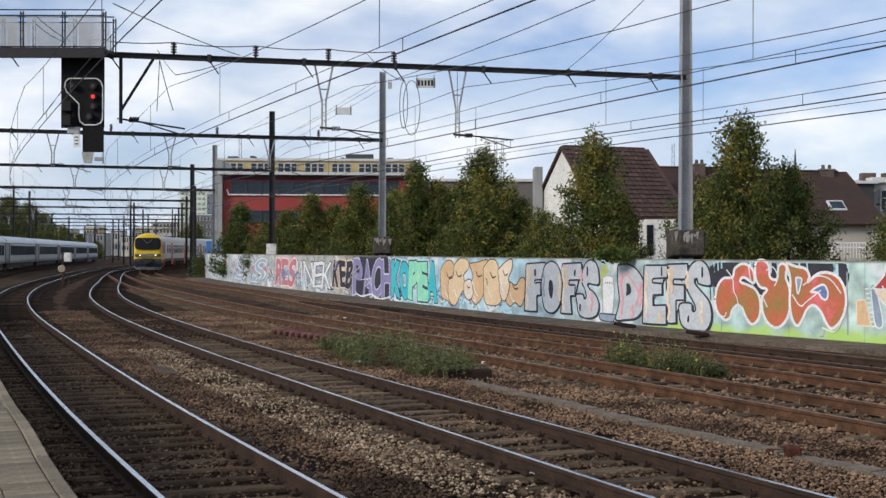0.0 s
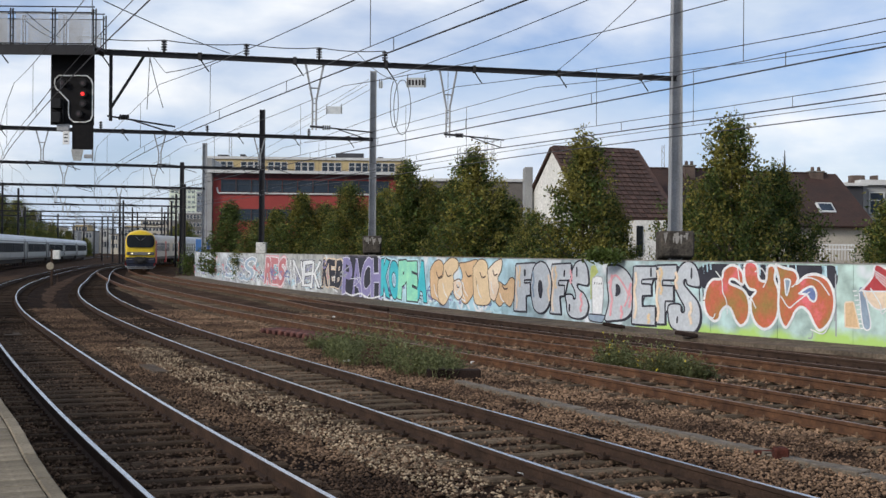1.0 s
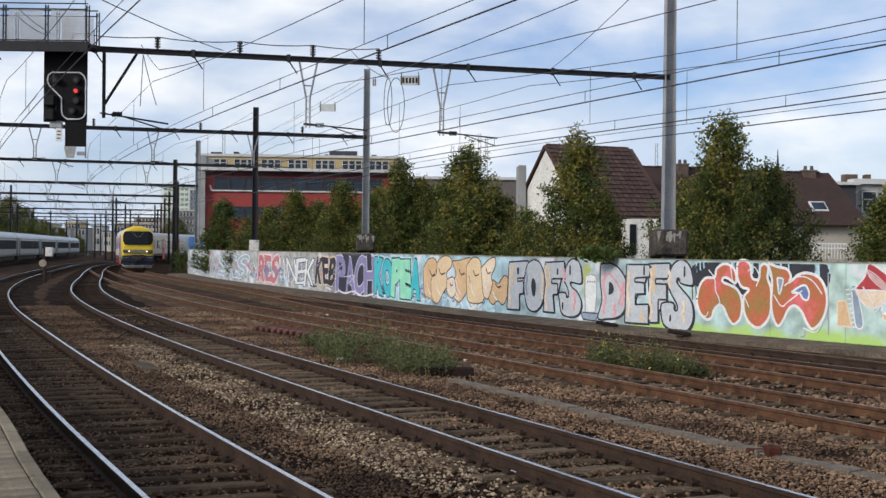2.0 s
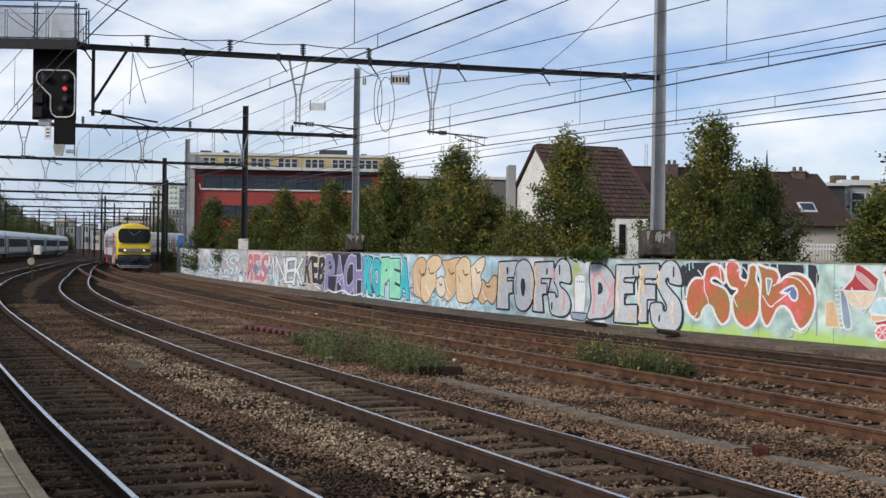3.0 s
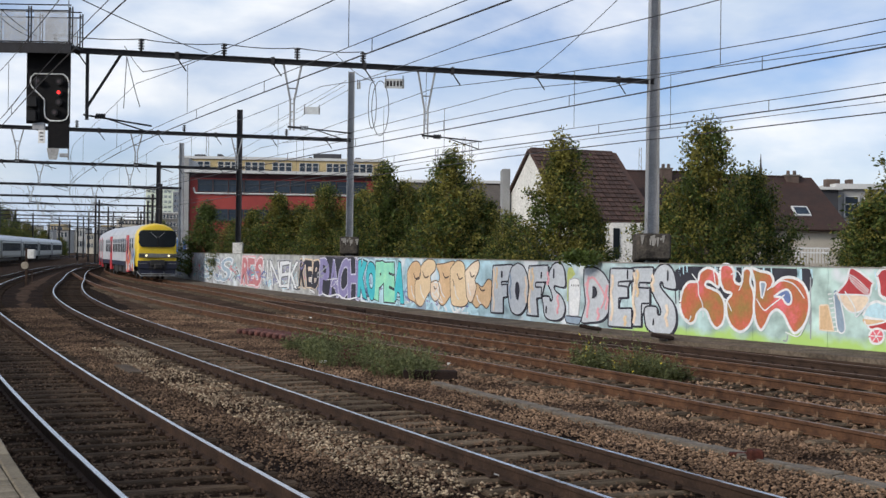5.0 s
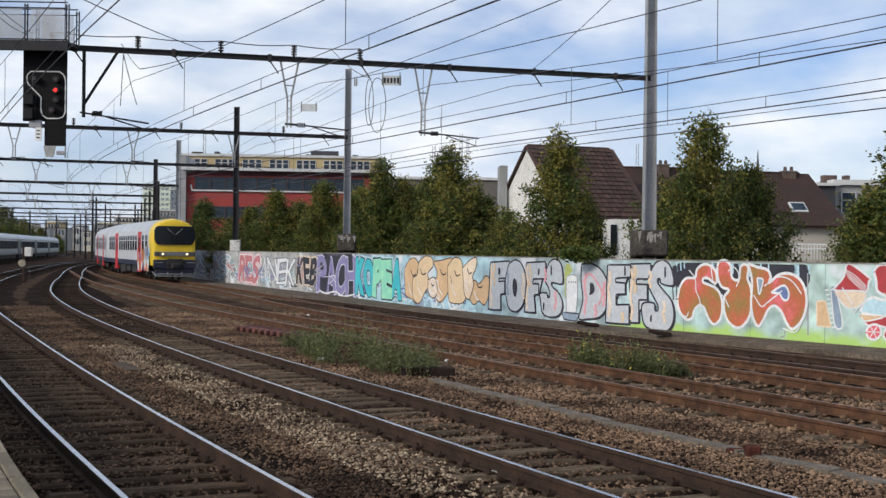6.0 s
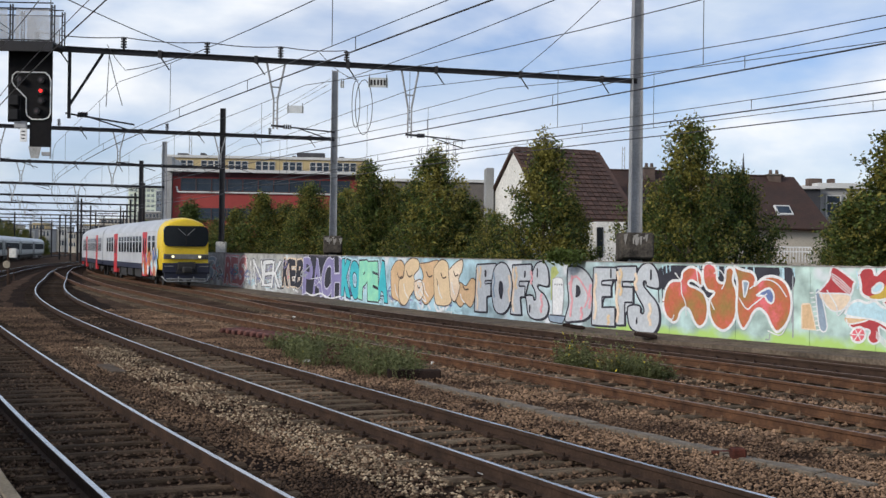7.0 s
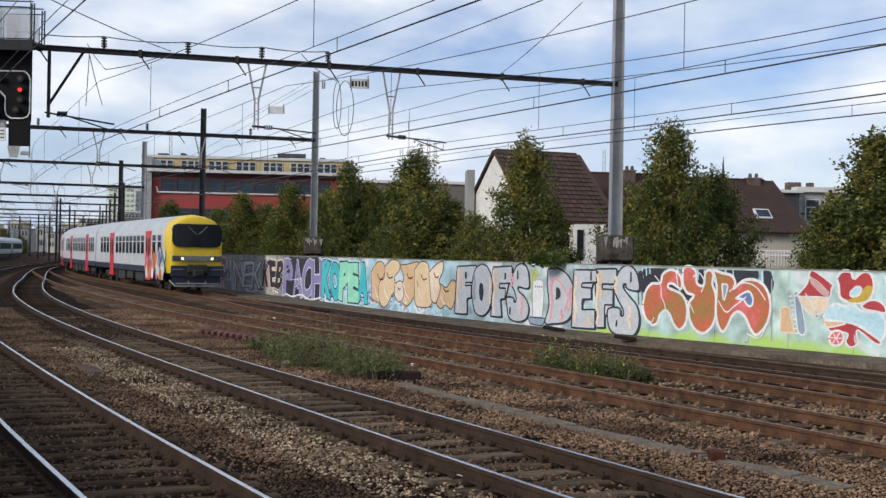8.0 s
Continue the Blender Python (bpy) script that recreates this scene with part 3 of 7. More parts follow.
OUTLINE["bY"] = (25.94, [(1.28, 2.06), (1.20, 2.20), (0.96, 2.22), (0.78, 2.08), (0.72, 1.75), (0.48, 1.70), (0.42, 2.05), (0.27, 2.14), (0.13, 2.03), (0.16, 1.75), (0.04, 1.48), (0.00, 1.04), (0.12, 0.61), (0.44, 0.35), (0.77, 0.44), (0.98, 0.73), (1.02, 1.16), (0.83, 1.40), (1.09, 1.47), (1.25, 1.72)])
OUTLINE["bB"] = (24.08, [(2.01, 2.17), (1.69, 2.07), (1.33, 2.00), (1.20, 1.80), (1.26, 1.64), (0.92, 1.87), (0.58, 1.91), (0.24, 1.78), (0.04, 1.47), (-0.00, 1.07), (0.15, 0.67), (0.45, 0.42), (0.65, 0.58), (0.83, 0.87), (1.07, 1.02), (1.28, 0.90), (1.44, 0.62), (1.62, 0.43), (1.80, 0.65), (1.88, 1.04), (1.86, 1.70)])
OUTLINE["bBa"] = (24.66, [(0.60, 1.37), (0.36, 1.52), (0.13, 1.58), (0.00, 1.39), (0.05, 1.19), (0.20, 1.22), (0.33, 1.36)])
OUTLINE["bBb"] = (25.55, [(0.20, 1.76), (-0.00, 1.74), (0.01, 1.60), (0.12, 1.30), (0.17, 1.54)])
OUTLINE["c1"] = (22.16, [(1.03, 1.58), (0.76, 1.87), (0.61, 2.21), (0.00, 1.87), (0.00, 1.77), (0.17, 1.44), (1.00, 1.51)])
OUTLINE["c1p"] = (22.28, [(0.88, 1.51), (-0.00, 1.49), (0.14, 1.15), (0.47, 1.06), (0.74, 1.24)])
OUTLINE["c2"] = (20.95, [(1.07, 2.03), (0.92, 2.19), (0.66, 2.19), (0.56, 2.02), (0.37, 2.17), (0.15, 2.20), (0.00, 2.01), (-0.00, 1.71), (0.16, 1.49), (0.47, 1.42), (0.76, 1.44), (0.97, 1.55), (1.00, 1.78)])
OUTLINE["c2y"] = (20.97, [(0.72, 1.46), (0.40, 1.62), (0.18, 1.85), (-0.00, 1.81), (0.12, 1.54), (0.40, 1.43)])
OUTLINE["c2h"] = (21.29, [(0.34, 1.66), (0.14, 1.82), (-0.00, 1.78), (0.08, 1.62), (0.28, 1.57)])
OUTLINE["c3"] = (20.61, [(0.70, 1.35), (0.47, 1.49), (0.20, 1.50), (-0.00, 1.36), (-0.00, 1.20), (0.27, 1.23), (0.56, 1.26)])
OUTLINE["c4"] = (20.6, [(1.82, 1.00), (1.67, 1.26), (1.41, 1.37), (1.17, 1.31), (0.94, 1.37), (0.65, 1.21), (0.14, 1.19), (-0.00, 0.81), (0.19, 0.50), (0.70, 0.84), (1.58, 0.94)])
OUTLINE["c5"] = (20.73, [(1.56, 0.80), (1.09, 0.91), (0.68, 0.86), (0.00, 0.51), (0.11, 0.43), (0.51, 0.67), (0.68, 0.73), (0.65, 0.41), (0.85, 0.30), (0.99, 0.44), (0.94, 0.64), (1.44, 0.66)])
OUTLINE["c5p"] = (21.7, [(0.68, 0.93), (0.00, 0.91), (0.56, 0.76)])
OUTLINE["fl"] = (21.78, [(0.45, 0.50), (0.33, 0.66), (0.09, 0.68), (0.00, 0.51), (0.12, 0.33), (0.35, 0.33)])
OUTLINE["band"] = (22.95, [(0.37, 1.50), (0.21, 1.51), (-0.00, 0.64), (0.23, 0.60)])
OUTLINE["po"] = (23.3, [(0.46, 1.20), (0.19, 1.22), (-0.00, 0.55), (0.44, 0.56)])
OUTLINE["p1"] = (44.78, [(1.54, 1.60), (1.14, 1.93), (0.63, 2.01), (0.32, 1.78), (0.41, 1.43), (-0.00, 1.09), (0.07, 0.63), (0.45, 0.30), (0.86, 0.44), (1.39, 0.57), (1.51, 0.97)])
OUTLINE["p2"] = (43.72, [(1.19, 1.86), (0.62, 2.11), (0.05, 2.04), (0.00, 1.73), (0.40, 1.46), (0.20, 1.08), (0.56, 0.80), (1.12, 0.32), (1.62, 0.53), (1.66, 1.23), (1.27, 1.40)])
OUTLINE["p3"] = (43.17, [(0.75, 1.20), (0.20, 1.29), (-0.00, 0.77), (0.35, 0.53), (0.70, 0.74)])
OUTLINE["p4"] = (41.82, [(1.49, 1.93), (0.87, 1.98), (0.10, 2.07), (0.00, 1.77), (0.24, 1.55), (0.14, 1.11), (0.80, 0.49), (1.25, 0.55), (1.54, 1.06), (1.20, 1.45)])
OUTLINE["p5"] = (40.66, [(1.33, 1.77), (0.84, 2.07), (0.36, 1.97), (0.21, 1.51), (0.02, 1.33), (-0.00, 0.79), (0.22, 0.50), (0.78, 0.44), (1.19, 0.53), (1.30, 1.04)])
OUTLINE["p6"] = (39.83, [(0.94, 1.72), (0.42, 2.02), (0.00, 2.10), (0.03, 1.74), (0.24, 1.46), (0.16, 1.17), (0.44, 0.67), (0.75, 0.80), (0.85, 1.30)])
OUTLINE["p7"] = (38.9, [(1.16, 1.10), (0.95, 1.29), (0.58, 1.19), (0.24, 1.45), (-0.00, 1.35), (0.01, 0.86), (0.27, 0.47), (0.63, 0.59), (0.92, 0.44), (1.22, 0.67)])
def sprayed(key, fill, rim, rim_w, lift, ease=0.2, shade=None, grow=1.0):
    """One sprayed letter or shape with rounded corners, an edge line, and a cast block of shade beside it."""
    s0, pts = OUTLINE[key]
    cx, cz = sum(p[0] for p in pts) / len(pts), sum(p[1] for p in pts) / len(pts)
    pts = [(cx + (a - cx) * grow, cz + (b - cz) * (1 + (grow - 1) * 0.4)) for a, b in pts]
    q = []
    for a, b in zip(pts, pts[1:] + pts[:1]):
        q += [(1 - a[0], a[1])] if ease > 0.24 else [(1 - a[0] - (b[0] - a[0]) * f, a[1] + (b[1] - a[1]) * f) for f in (ease, 1 - ease)]
    if shade:
        blob([(x + 0.07, z - 0.04) for x, z in q], s0, 1.0, 0.0, 1.0, shade, lift - 0.0035, "graffiti_shade")
    blob(q, s0, 1.0, 0.0, 1.0, fill, lift, "graffiti_letter")
    if rim_w:
        stroke(q + q[:1], s0, 1.0, 0.0, 1.0, rim, lift + 0.0012, rim_w)


GRAF = {"dark0": 59.02, "dark1": 62.49,
        "wnek0": 62.70, "wnek1": 69.82,
        "red0": 69.94, "red1": 74.38,
        "blue0": 77.30, "blue1": 86.99}


def graffiti():
    S = GRAF
    # black ground with drips behind the red bubble letters
    s0, w = 24.2, 4.64
    blob([(-0.02, 0.72), (0.0, 0.97), (0.3, 1.0), (0.6, 1.0), (0.9, 1.0), (1.03, 0.98), (1.02, 0.72), (0.8, 0.6), (0.62, 0.42), (0.5, 0.45), (0.3, 0.6), (0.1, 0.62)], s0, w, 0.0, 2.15, P_BLACK, 0.003)
    rnd = random.Random(2)
    for k in range(30):
        u = rnd.uniform(-0.02, 1.04)
        stroke([(u, 1.0), (u + 0.004, rnd.uniform(0.76, 0.94))], s0, w, 0.0, 2.15, P_SKY if k % 3 else P_BLACK, 0.0045, rnd.uniform(0.015, 0.045))
    for u in (-0.02, 0.012):
        stroke([(u, 0.95), (u - 0.004, 0.7), (u + 0.004, 0.45)], s0, w, 0.0, 2.15, P_BLACK, 0.0047, 0.022)
    for k, ch in enumerate(("bS", "bY", "bB")):
        sprayed(ch, P_BUBBLE, P_WHITE, 0.04, 0.008 + 0.004 * k, ease=0.3)
    sprayed("bBa", P_NAVY, P_WHITE, 0.03, 0.021, ease=0.3)
    sprayed("bBb", P_SLATE, P_WHITE, 0.025, 0.021, ease=0.3)
    for pts in ([(0.12, 0.90), (0.17, 0.78), (0.18, 0.62), (0.21, 0.5), (0.22, 0.3)], [(0.30, 0.95), (0.32, 0.75), (0.36, 0.62), (0.41, 0.55), (0.45, 0.42)], [(0.44, 0.9), (0.49, 0.95), (0.53, 0.82), (0.5, 0.68)],
                [(0.64, 0.6), (0.7, 0.46), (0.75, 0.52), (0.86, 0.68)], [(0.72, 0.72), (0.82, 0.84), (0.92, 0.8), (1.0, 0.62)], [(0.05, 0.3), (0.1, 0.26), (0.12, 0.34)], [(0.86, 0.2), (0.95, 0.16), (1.0, 0.3)]):
        stroke(pts, 24.2, 4.64, 0.0, 2.15, P_WHITE, 0.0235, 0.018)
    for pts in ([(0.01, 0.97), (0.0, 0.6), (0.03, 0.3)], [(-0.02, 0.1), (-0.02, 0.55)], [(0.82, 0.14), (0.86, 0.05), (1.0, 0.05)]):
        stroke([(1 - u, q) for u, q in pts], 24.05, 0.9, 0.1, 1.9, P_GREY, 0.0035, 0.02)
    # crimson, sky-blue and cream piece beside it
    for k, (ch, fill, rim) in enumerate((("band", P_SLATE, 0.02), ("c4", P_SKY, 0.035), ("c1", P_CRIM, 0.03), ("c1p", P_CREAM, 0.02), ("c3", P_CRIM, 0.03), ("c2", P_CRIM, 0.04), ("c2y", P_OCHRE, 0), ("c2h", P_SKY, 0.03),
                                         ("c5", P_CRIM, 0.025), ("c5p", P_PEACH, 0.02), ("fl", P_PINK, 0.03))):
        sprayed(ch, fill, P_WHITE, rim, 0.005 + 0.0016 * k, ease=0.25)
    a, pts = OUTLINE["fl"]
    cs, cz = sum(p[0] for p in pts) / 6, sum(p[1] for p in pts) / 6
    for q in pts:
        stroke([(1 - cs, cz), (1 - (cs + q[0]) / 2, (cz + q[1]) / 2), (1 - q[0], q[1])], a, 1.0, 0.0, 1.0, P_WHITE, 0.024, 0.012)
    a, pts = OUTLINE["c1"]
    for k in range(4):
        stroke([(1 - 0.72 + 0.03 * k, 2.06 - 0.06 * k), (1 - 0.4, 1.9 - 0.07 * k), (1 - 0.05, 1.62 - 0.05 * k)], a, 1.0, 0.0, 1.0, P_WHITE, 0.024, 0.012)
    stroke([(1 - 0.8, 1.6), (1 - 0.5, 1.2), (1 - 0.45, 0.95), (1 - 0.1, 1.3)], a, 1.0, 0.0, 1.0, P_WHITE, 0.024, 0.018)
    a, pts = OUTLINE["c5"]
    for k in range(4):
        stroke([(1 - 0.75, 0.62 - 0.05 * k), (1 - 0.4, 0.36 - 0.05 * k), (1 - 0.02, 0.2 - 0.04 * k)], a, 1.0, 0.0, 1.0, P_WHITE, 0.025, 0.012)
    for k in range(9):
        a = OUTLINE["band"][0]
        stroke([(1 - 0.55 + 0.028 * k, 1.5 - 0.12 * k), (1 - 0.42 + 0.028 * k, 1.52 - 0.12 * k)], a, 1.0, 0.0, 1.0, P_WHITE, 0.0068, 0.018)
    for k in range(14):
        u = 20.3 + 0.13 * k
        stroke([(0.2, 1.0), (0.8, 0.55), (0.4, 0.2)], u, 0.12, 1.5, 0.62, P_SKY if k % 2 else P_WHITE, 0.0026, 0.02)
    sprayed("po", P_PEACH, P_CREAM, 0.02, 0.004, ease=0.08)
    # silver block letters with a black edge, streaked with cream and pink
    for k, ch in enumerate(("F1", "O", "F2", "S", "D", "E", "F3", "S2")):
        sprayed(ch, P_SILV, P_BLACK, 0.03, 0.006 + 0.003 * (k % 3), ease=0.08 if ch[0] in "FE" else 0.28, shade=P_BLACK)
        a, pts = OUTLINE[ch]
        wd = max(p[0] for p in pts)
        lo, hi = min(p[1] for p in pts), max(p[1] for p in pts)
        streaks = {"F": ((0.86, 0.05, 0.93, P_CREAM), (0.72, 0.5, 0.95, P_WARM)), "E": ((0.85, 0.1, 0.9, P_CREAM), (0.3, 0.04, 0.22, P_WARM)),
                   "O": ((0.12, 0.25, 0.75, P_CREAM), (0.88, 0.3, 0.8, P_SLATE)), "D": ((0.78, 0.08, 0.85, P_ROSE), (0.14, 0.25, 0.7, P_ROSE), (0.42, 0.05, 0.3, P_ROSE)),
                   "S": ((0.3, 0.12, 0.45, P_ROSE if ch == "S" else P_CREAM), (0.75, 0.6, 0.85, P_ROSE if ch == "S" else P_CREAM))}[ch[0]]
        for f, z0, z1, m in streaks:
            c = [1 - wd * f + 0.05 * math.sin(i * 2.1 + k) for i in range(6)]
            stroke([(x, lo + (hi - lo) * (z0 + (z1 - z0) * i / 5)) for i, x in enumerate(c)], a, 1.0, 0.0, 1.0, m, 0.0165 + 0.0005 * k, 0.055)
    for ch in ("F1a", "Oa", "F2a", "Sa", "Sb", "Da", "Ea", "S2a", "S2b"):
        sprayed(ch, P_BLACK, None, 0, 0.0215, ease=0.2)
    a, pts = OUTLINE["D"]
    stroke([(1 - 1.3, 1.45), (1 - 0.95, 1.72), (1 - 0.6, 1.5), (1 - 0.3, 1.1), (1 - 0.5, 0.7)], a, 1.0, 0.0, 1.0, P_ROSE, 0.0225, 0.035)
    # white tower figure between the two words
    sprayed("ghost", P_WHITE, P_GREY, 0.02, 0.012, ease=0.12)
    sprayed("tray", P_SLATE, P_BLACK, 0.02, 0.013, ease=0.1)
    a = OUTLINE["ghost"][0]
    for k in range(4):
        stroke([(1 - 0.12 - 0.12 * k, 1.46), (1 - 0.12 - 0.12 * k, 1.36)], a, 1.0, 0.0, 1.0, P_BLACK, 0.0145, 0.022)
    stroke([(0.0, 0.0), (0.0, 1.0), (0.3, 0.8)], 33.1, 0.8, 0.9, 1.0, P_OLIVE, 0.003, 0.12)
    # peach bubble letters, turquoise and mint ones, and lilac ones on black
    for k, ch in enumerate(("p1", "p2", "p3", "p4", "p5", "p6", "p7")):
        sprayed(ch, (P_PEACH, P_WARM, P_CREAM)[k % 3], P_UMBER, 0.022, 0.006 + 0.003 * (k % 3), ease=0.28, grow=1.22)
        a, pts = OUTLINE[ch]
        wd, lo, hi = max(p[0] for p in pts), min(p[1] for p in pts), max(p[1] for p in pts)
        stroke([(1 - wd * 0.65, lo + (hi - lo) * 0.75), (1 - wd * 0.5, lo + (hi - lo) * 0.62), (1 - wd * 0.25, lo + (hi - lo) * 0.66)], a, 1.0, 0.0, 1.0, P_UMBER, 0.016, 0.03)
        stroke([(1 - wd * 0.8, lo + (hi - lo) * 0.45), (1 - wd * 0.7, lo + (hi - lo) * 0.25), (1 - wd * 0.5, lo + (hi - lo) * 0.12)], a, 1.0, 0.0, 1.0, P_WHITE, 0.0163, 0.03)
    for k in range(16):
        u = rnd.uniform(39.5, 47)
        stroke([(0.0, rnd.random()), (0.4, rnd.random()), (1.0, rnd.random())], u, 0.9, 0.1, 0.4, P_SKY if k % 3 else P_WHITE, 0.0031, 0.06)
    blob([(0.05, 0.2), (0.2, 0.9), (0.5, 0.6), (0.8, 1.0), (0.95, 0.1)], 44.4, 1.1, 0.0, 0.75, P_SLATE, 0.004)
    blob([(0.0, 0.1), (0.0, 0.95), (0.5, 1.0), (1.0, 0.95), (1.0, 0.1), (0.5, 0.05)], 52.9, 6.0, 0.1, 2.0, P_BLACK, 0.003)
    letters("KOPEA", 46.80, 52.76, [P_TURQ, P_TURQ, P_MINT, P_MINT, P_TURQ], P_BLACK, 0.3, 2.02, 0.075, 0.03, P_SKY, tilt=(0.1, -0.05), wide=1.14)
    letters("PACH", 52.84, 58.92, [P_LILA], P_PALE, 0.2, 2.05, 0.03, 0.025, tilt=(0.12, -0.05))
    stroke([(0.0, 0.5), (0.2, 0.2), (0.45, 0.6), (0.7, 0.1), (1.0, 0.55)], 53.0, 5.5, 0.1, 0.35, P_WHITE, 0.0148, 0.04)
    letters("KEB", S["dark0"], S["dark1"], [P_BLACK], P_CREAM, 0.5, 1.95, 0.045, 0.02, P_WARM, tilt=(0.3, -0.3))
    letters("WNEK", S["wnek0"], S["wnek1"], [P_WHITE], P_BLACK, 0.35, 1.85, 0.0, 0.02, P_GREY, tilt=(0.25, -0.3, 0.1))
    letters("RES", S["red0"], S["red1"], [paint("spray_dull_red", (0.45, 0.11, 0.12), (0.5, 0.24, 0.25), scale=3)], P_WHITE, 0.3, 1.95, 0.045, 0.03, P_ROSE, tilt=(0.3, -0.25), wide=1.15)
    letters("SCS", S["blue0"], S["blue1"], [paint("spray_dull_blue", (0.22, 0.32, 0.45), (0.4, 0.48, 0.52), scale=3)], P_WHITE, 0.4, 1.9, 0.0, 0.03, P_GREY, tilt=(0.3, -0.3))
    # loose sprayed scribbles and small tags under the letters
    rnd = random.Random(5)
    for k in range(120):
        s = rnd.uniform(39, 100)
        pts = [(rnd.random(), rnd.random()) for _ in range(5)]
        stroke(pts, s, rnd.uniform(0.8, 2.2), rnd.uniform(0.15, 0.5), rnd.uniform(0.3, 0.9), rnd.choice([P_WHITE, P_SKY, P_GREY, P_BLACK, P_NAVY, P_LILA]), 0.0025, rnd.uniform(0.02, 0.05))
    for k in range(110):
        s = rnd.uniform(58, 112) if k % 4 else rnd.uniform(40, 112)
        pts = [(rnd.random(), rnd.random()) for _ in range(6)]
        stroke(pts, s, rnd.uniform(1.0, 2.5), rnd.uniform(0.3, 1.0), rnd.uniform(0.5, 1.1), rnd.choice([P_WHITE, P_SKY, P_GREY, P_PINK, P_NAVY, P_LILA, P_TURQ]), 0.0015 if k % 3 else 0.0125, rnd.uniform(0.015, 0.04))


graffiti()


# ---------- overhead line portals ----------
def insulator(bm, p, h=0.32, r=0.07):
    x, y, z = p
    tube(bm, (x, y, z), (x, y, z + h), r * 0.4, 6)
    for k in range(4):
        tube(bm, (x, y, z + h * (0.15 + 0.22 * k)), (x, y, z + h * (0.24 + 0.22 * k)), r, 8)


def mast(x, y, base, top, mat_, w0, w1, block=None, bevel=0.01):
    """A tapered H-section mast, on a concrete block where it has one."""
    th = thing("catenary_mast", "tall grey steel overhead-line mast on a concrete block" if block else "tall dark steel overhead-line mast", "mast", "catenary masts")
    bm = bmesh.new()
    rows = []
    for z, w in ((base, w0), (top, w1)):
        h, f, t = w / 2, 0.2 if block else 0.15, 0.015
        prof = [(-h, -f), (-h + 2 * t, -f), (-h + 2 * t, -t), (h - 2 * t, -t), (h - 2 * t, -f), (h, -f), (h, f), (h - 2 * t, f), (h - 2 * t, t), (-h + 2 * t, t), (-h + 2 * t, f), (-h, f)]
        rows.append([bm.verts.new((x + px, y + py, z)) for px, py in prof])
    for i in range(12):
        bm.faces.new((rows[0][i], rows[0][(i + 1) % 12], rows[1][(i + 1) % 12], rows[1][i]))
    bm.faces.new(rows[0]); bm.faces.new(rows[1])
    part("mast_shaft", bm, mat_, th)
    if block:
        bw, b0, b1 = block
        bm = bmesh.new()
        vs = box(bm, x, y, (b0 + b1) / 2, bw, bw * 0.9, b1 - b0, 0.05)
        for v in vs:
            if v.co.z < b0 + 0.1 and v.co.y < y:
                v.co.z += 0.12
        box(bm, x, y + 0.2, (b0 - 0.25) / 2, bw * 0.7, bw * 0.6, b0 + 0.25)
        base_block = part("foundation_block", bm, BLOCKM, th, "weathered concrete foundation block")
        rnd = random.Random(int(x * 10))
        for k in range(16):
            bm = bmesh.new()
            cx, top_z, ln = x + rnd.uniform(-0.46, 0.46) * bw, b1 - 0.06 - rnd.uniform(0, 0.12), rnd.uniform(0.05, 0.3)
            wd = rnd.uniform(0.02, 0.07)
            poly(bm, [(cx - wd, y - bw * 0.45 - 0.003 - 0.0003 * k, top_z), (cx - wd * 0.4, y - bw * 0.45 - 0.003 - 0.0003 * k, top_z - ln), (cx + wd * 0.3, y - bw * 0.45 - 0.003 - 0.0003 * k, top_z - ln * 0.9), (cx + wd, y - bw * 0.45 - 0.003 - 0.0003 * k, top_z + 0.02)])
            part("paint_flake", bm, CONC, base_block)
    return th


def dropper(th, x, y, z, length, d, mat_=GALV):
    """A V-shaped hanger under the beam with its steady arm and insulator; d: plan direction of the beam."""
    dx, dy = d
    bm = bmesh.new()
    top = 0.26
    zm = z - length * 0.55
    for s in (-1, 1):
        tube(bm, (x + s * top * dx, y + s * top * dy, z), (x + s * 0.055 * dx, y + s * 0.055 * dy, zm), 0.03, 6)
        tube(bm, (x + s * 0.055 * dx, y + s * 0.055 * dy, zm), (x + s * 0.055 * dx, y + s * 0.055 * dy, z - length), 0.028, 6)
    q = z - length * 0.36
    tube(bm, (x - 0.14 * dx, y - 0.14 * dy, q), (x + 0.14 * dx, y + 0.14 * dy, q), 0.02, 6)
    for k in range(4):
        q = zm - (length * 0.45) * (0.1 + 0.27 * k)
        tube(bm, (x - 0.055 * dx, y - 0.055 * dy, q), (x + 0.055 * dx, y + 0.055 * dy, q), 0.015, 5)
    part("hanger", bm, mat_, th, "galvanised V-shaped hanger")
    bm = bmesh.new()
    zb = z - length + 0.1
    tube(bm, (x - 0.12 * dx, y - 0.12 * dy, zb), (x + 0.25 * dx, y + 0.25 * dy, zb - 0.02), 0.035, 6)
    for k in range(4):
        a = 0.25 + 0.06 * k
        tube(bm, (x + a * dx, y + a * dy, zb - 0.02), (x + (a + 0.03) * dx, y + (a + 0.03) * dy, zb - 0.022), 0.07, 8)
    tube(bm, (x + 0.45 * dx, y + 0.45 * dy, zb - 0.03), (x + 1.75 * dx, y + 1.75 * dy, zb - 0.12), 0.022, 6)
    tube(bm, (x + 0.7 * dx, y + 0.7 * dy, zb - 0.06), (x + 1.7 * dx, y + 1.7 * dy, zb - 0.36), 0.016, 6)
    part("steady_arm", bm, DARKST, th, "dark steady arm with ribbed insulator")


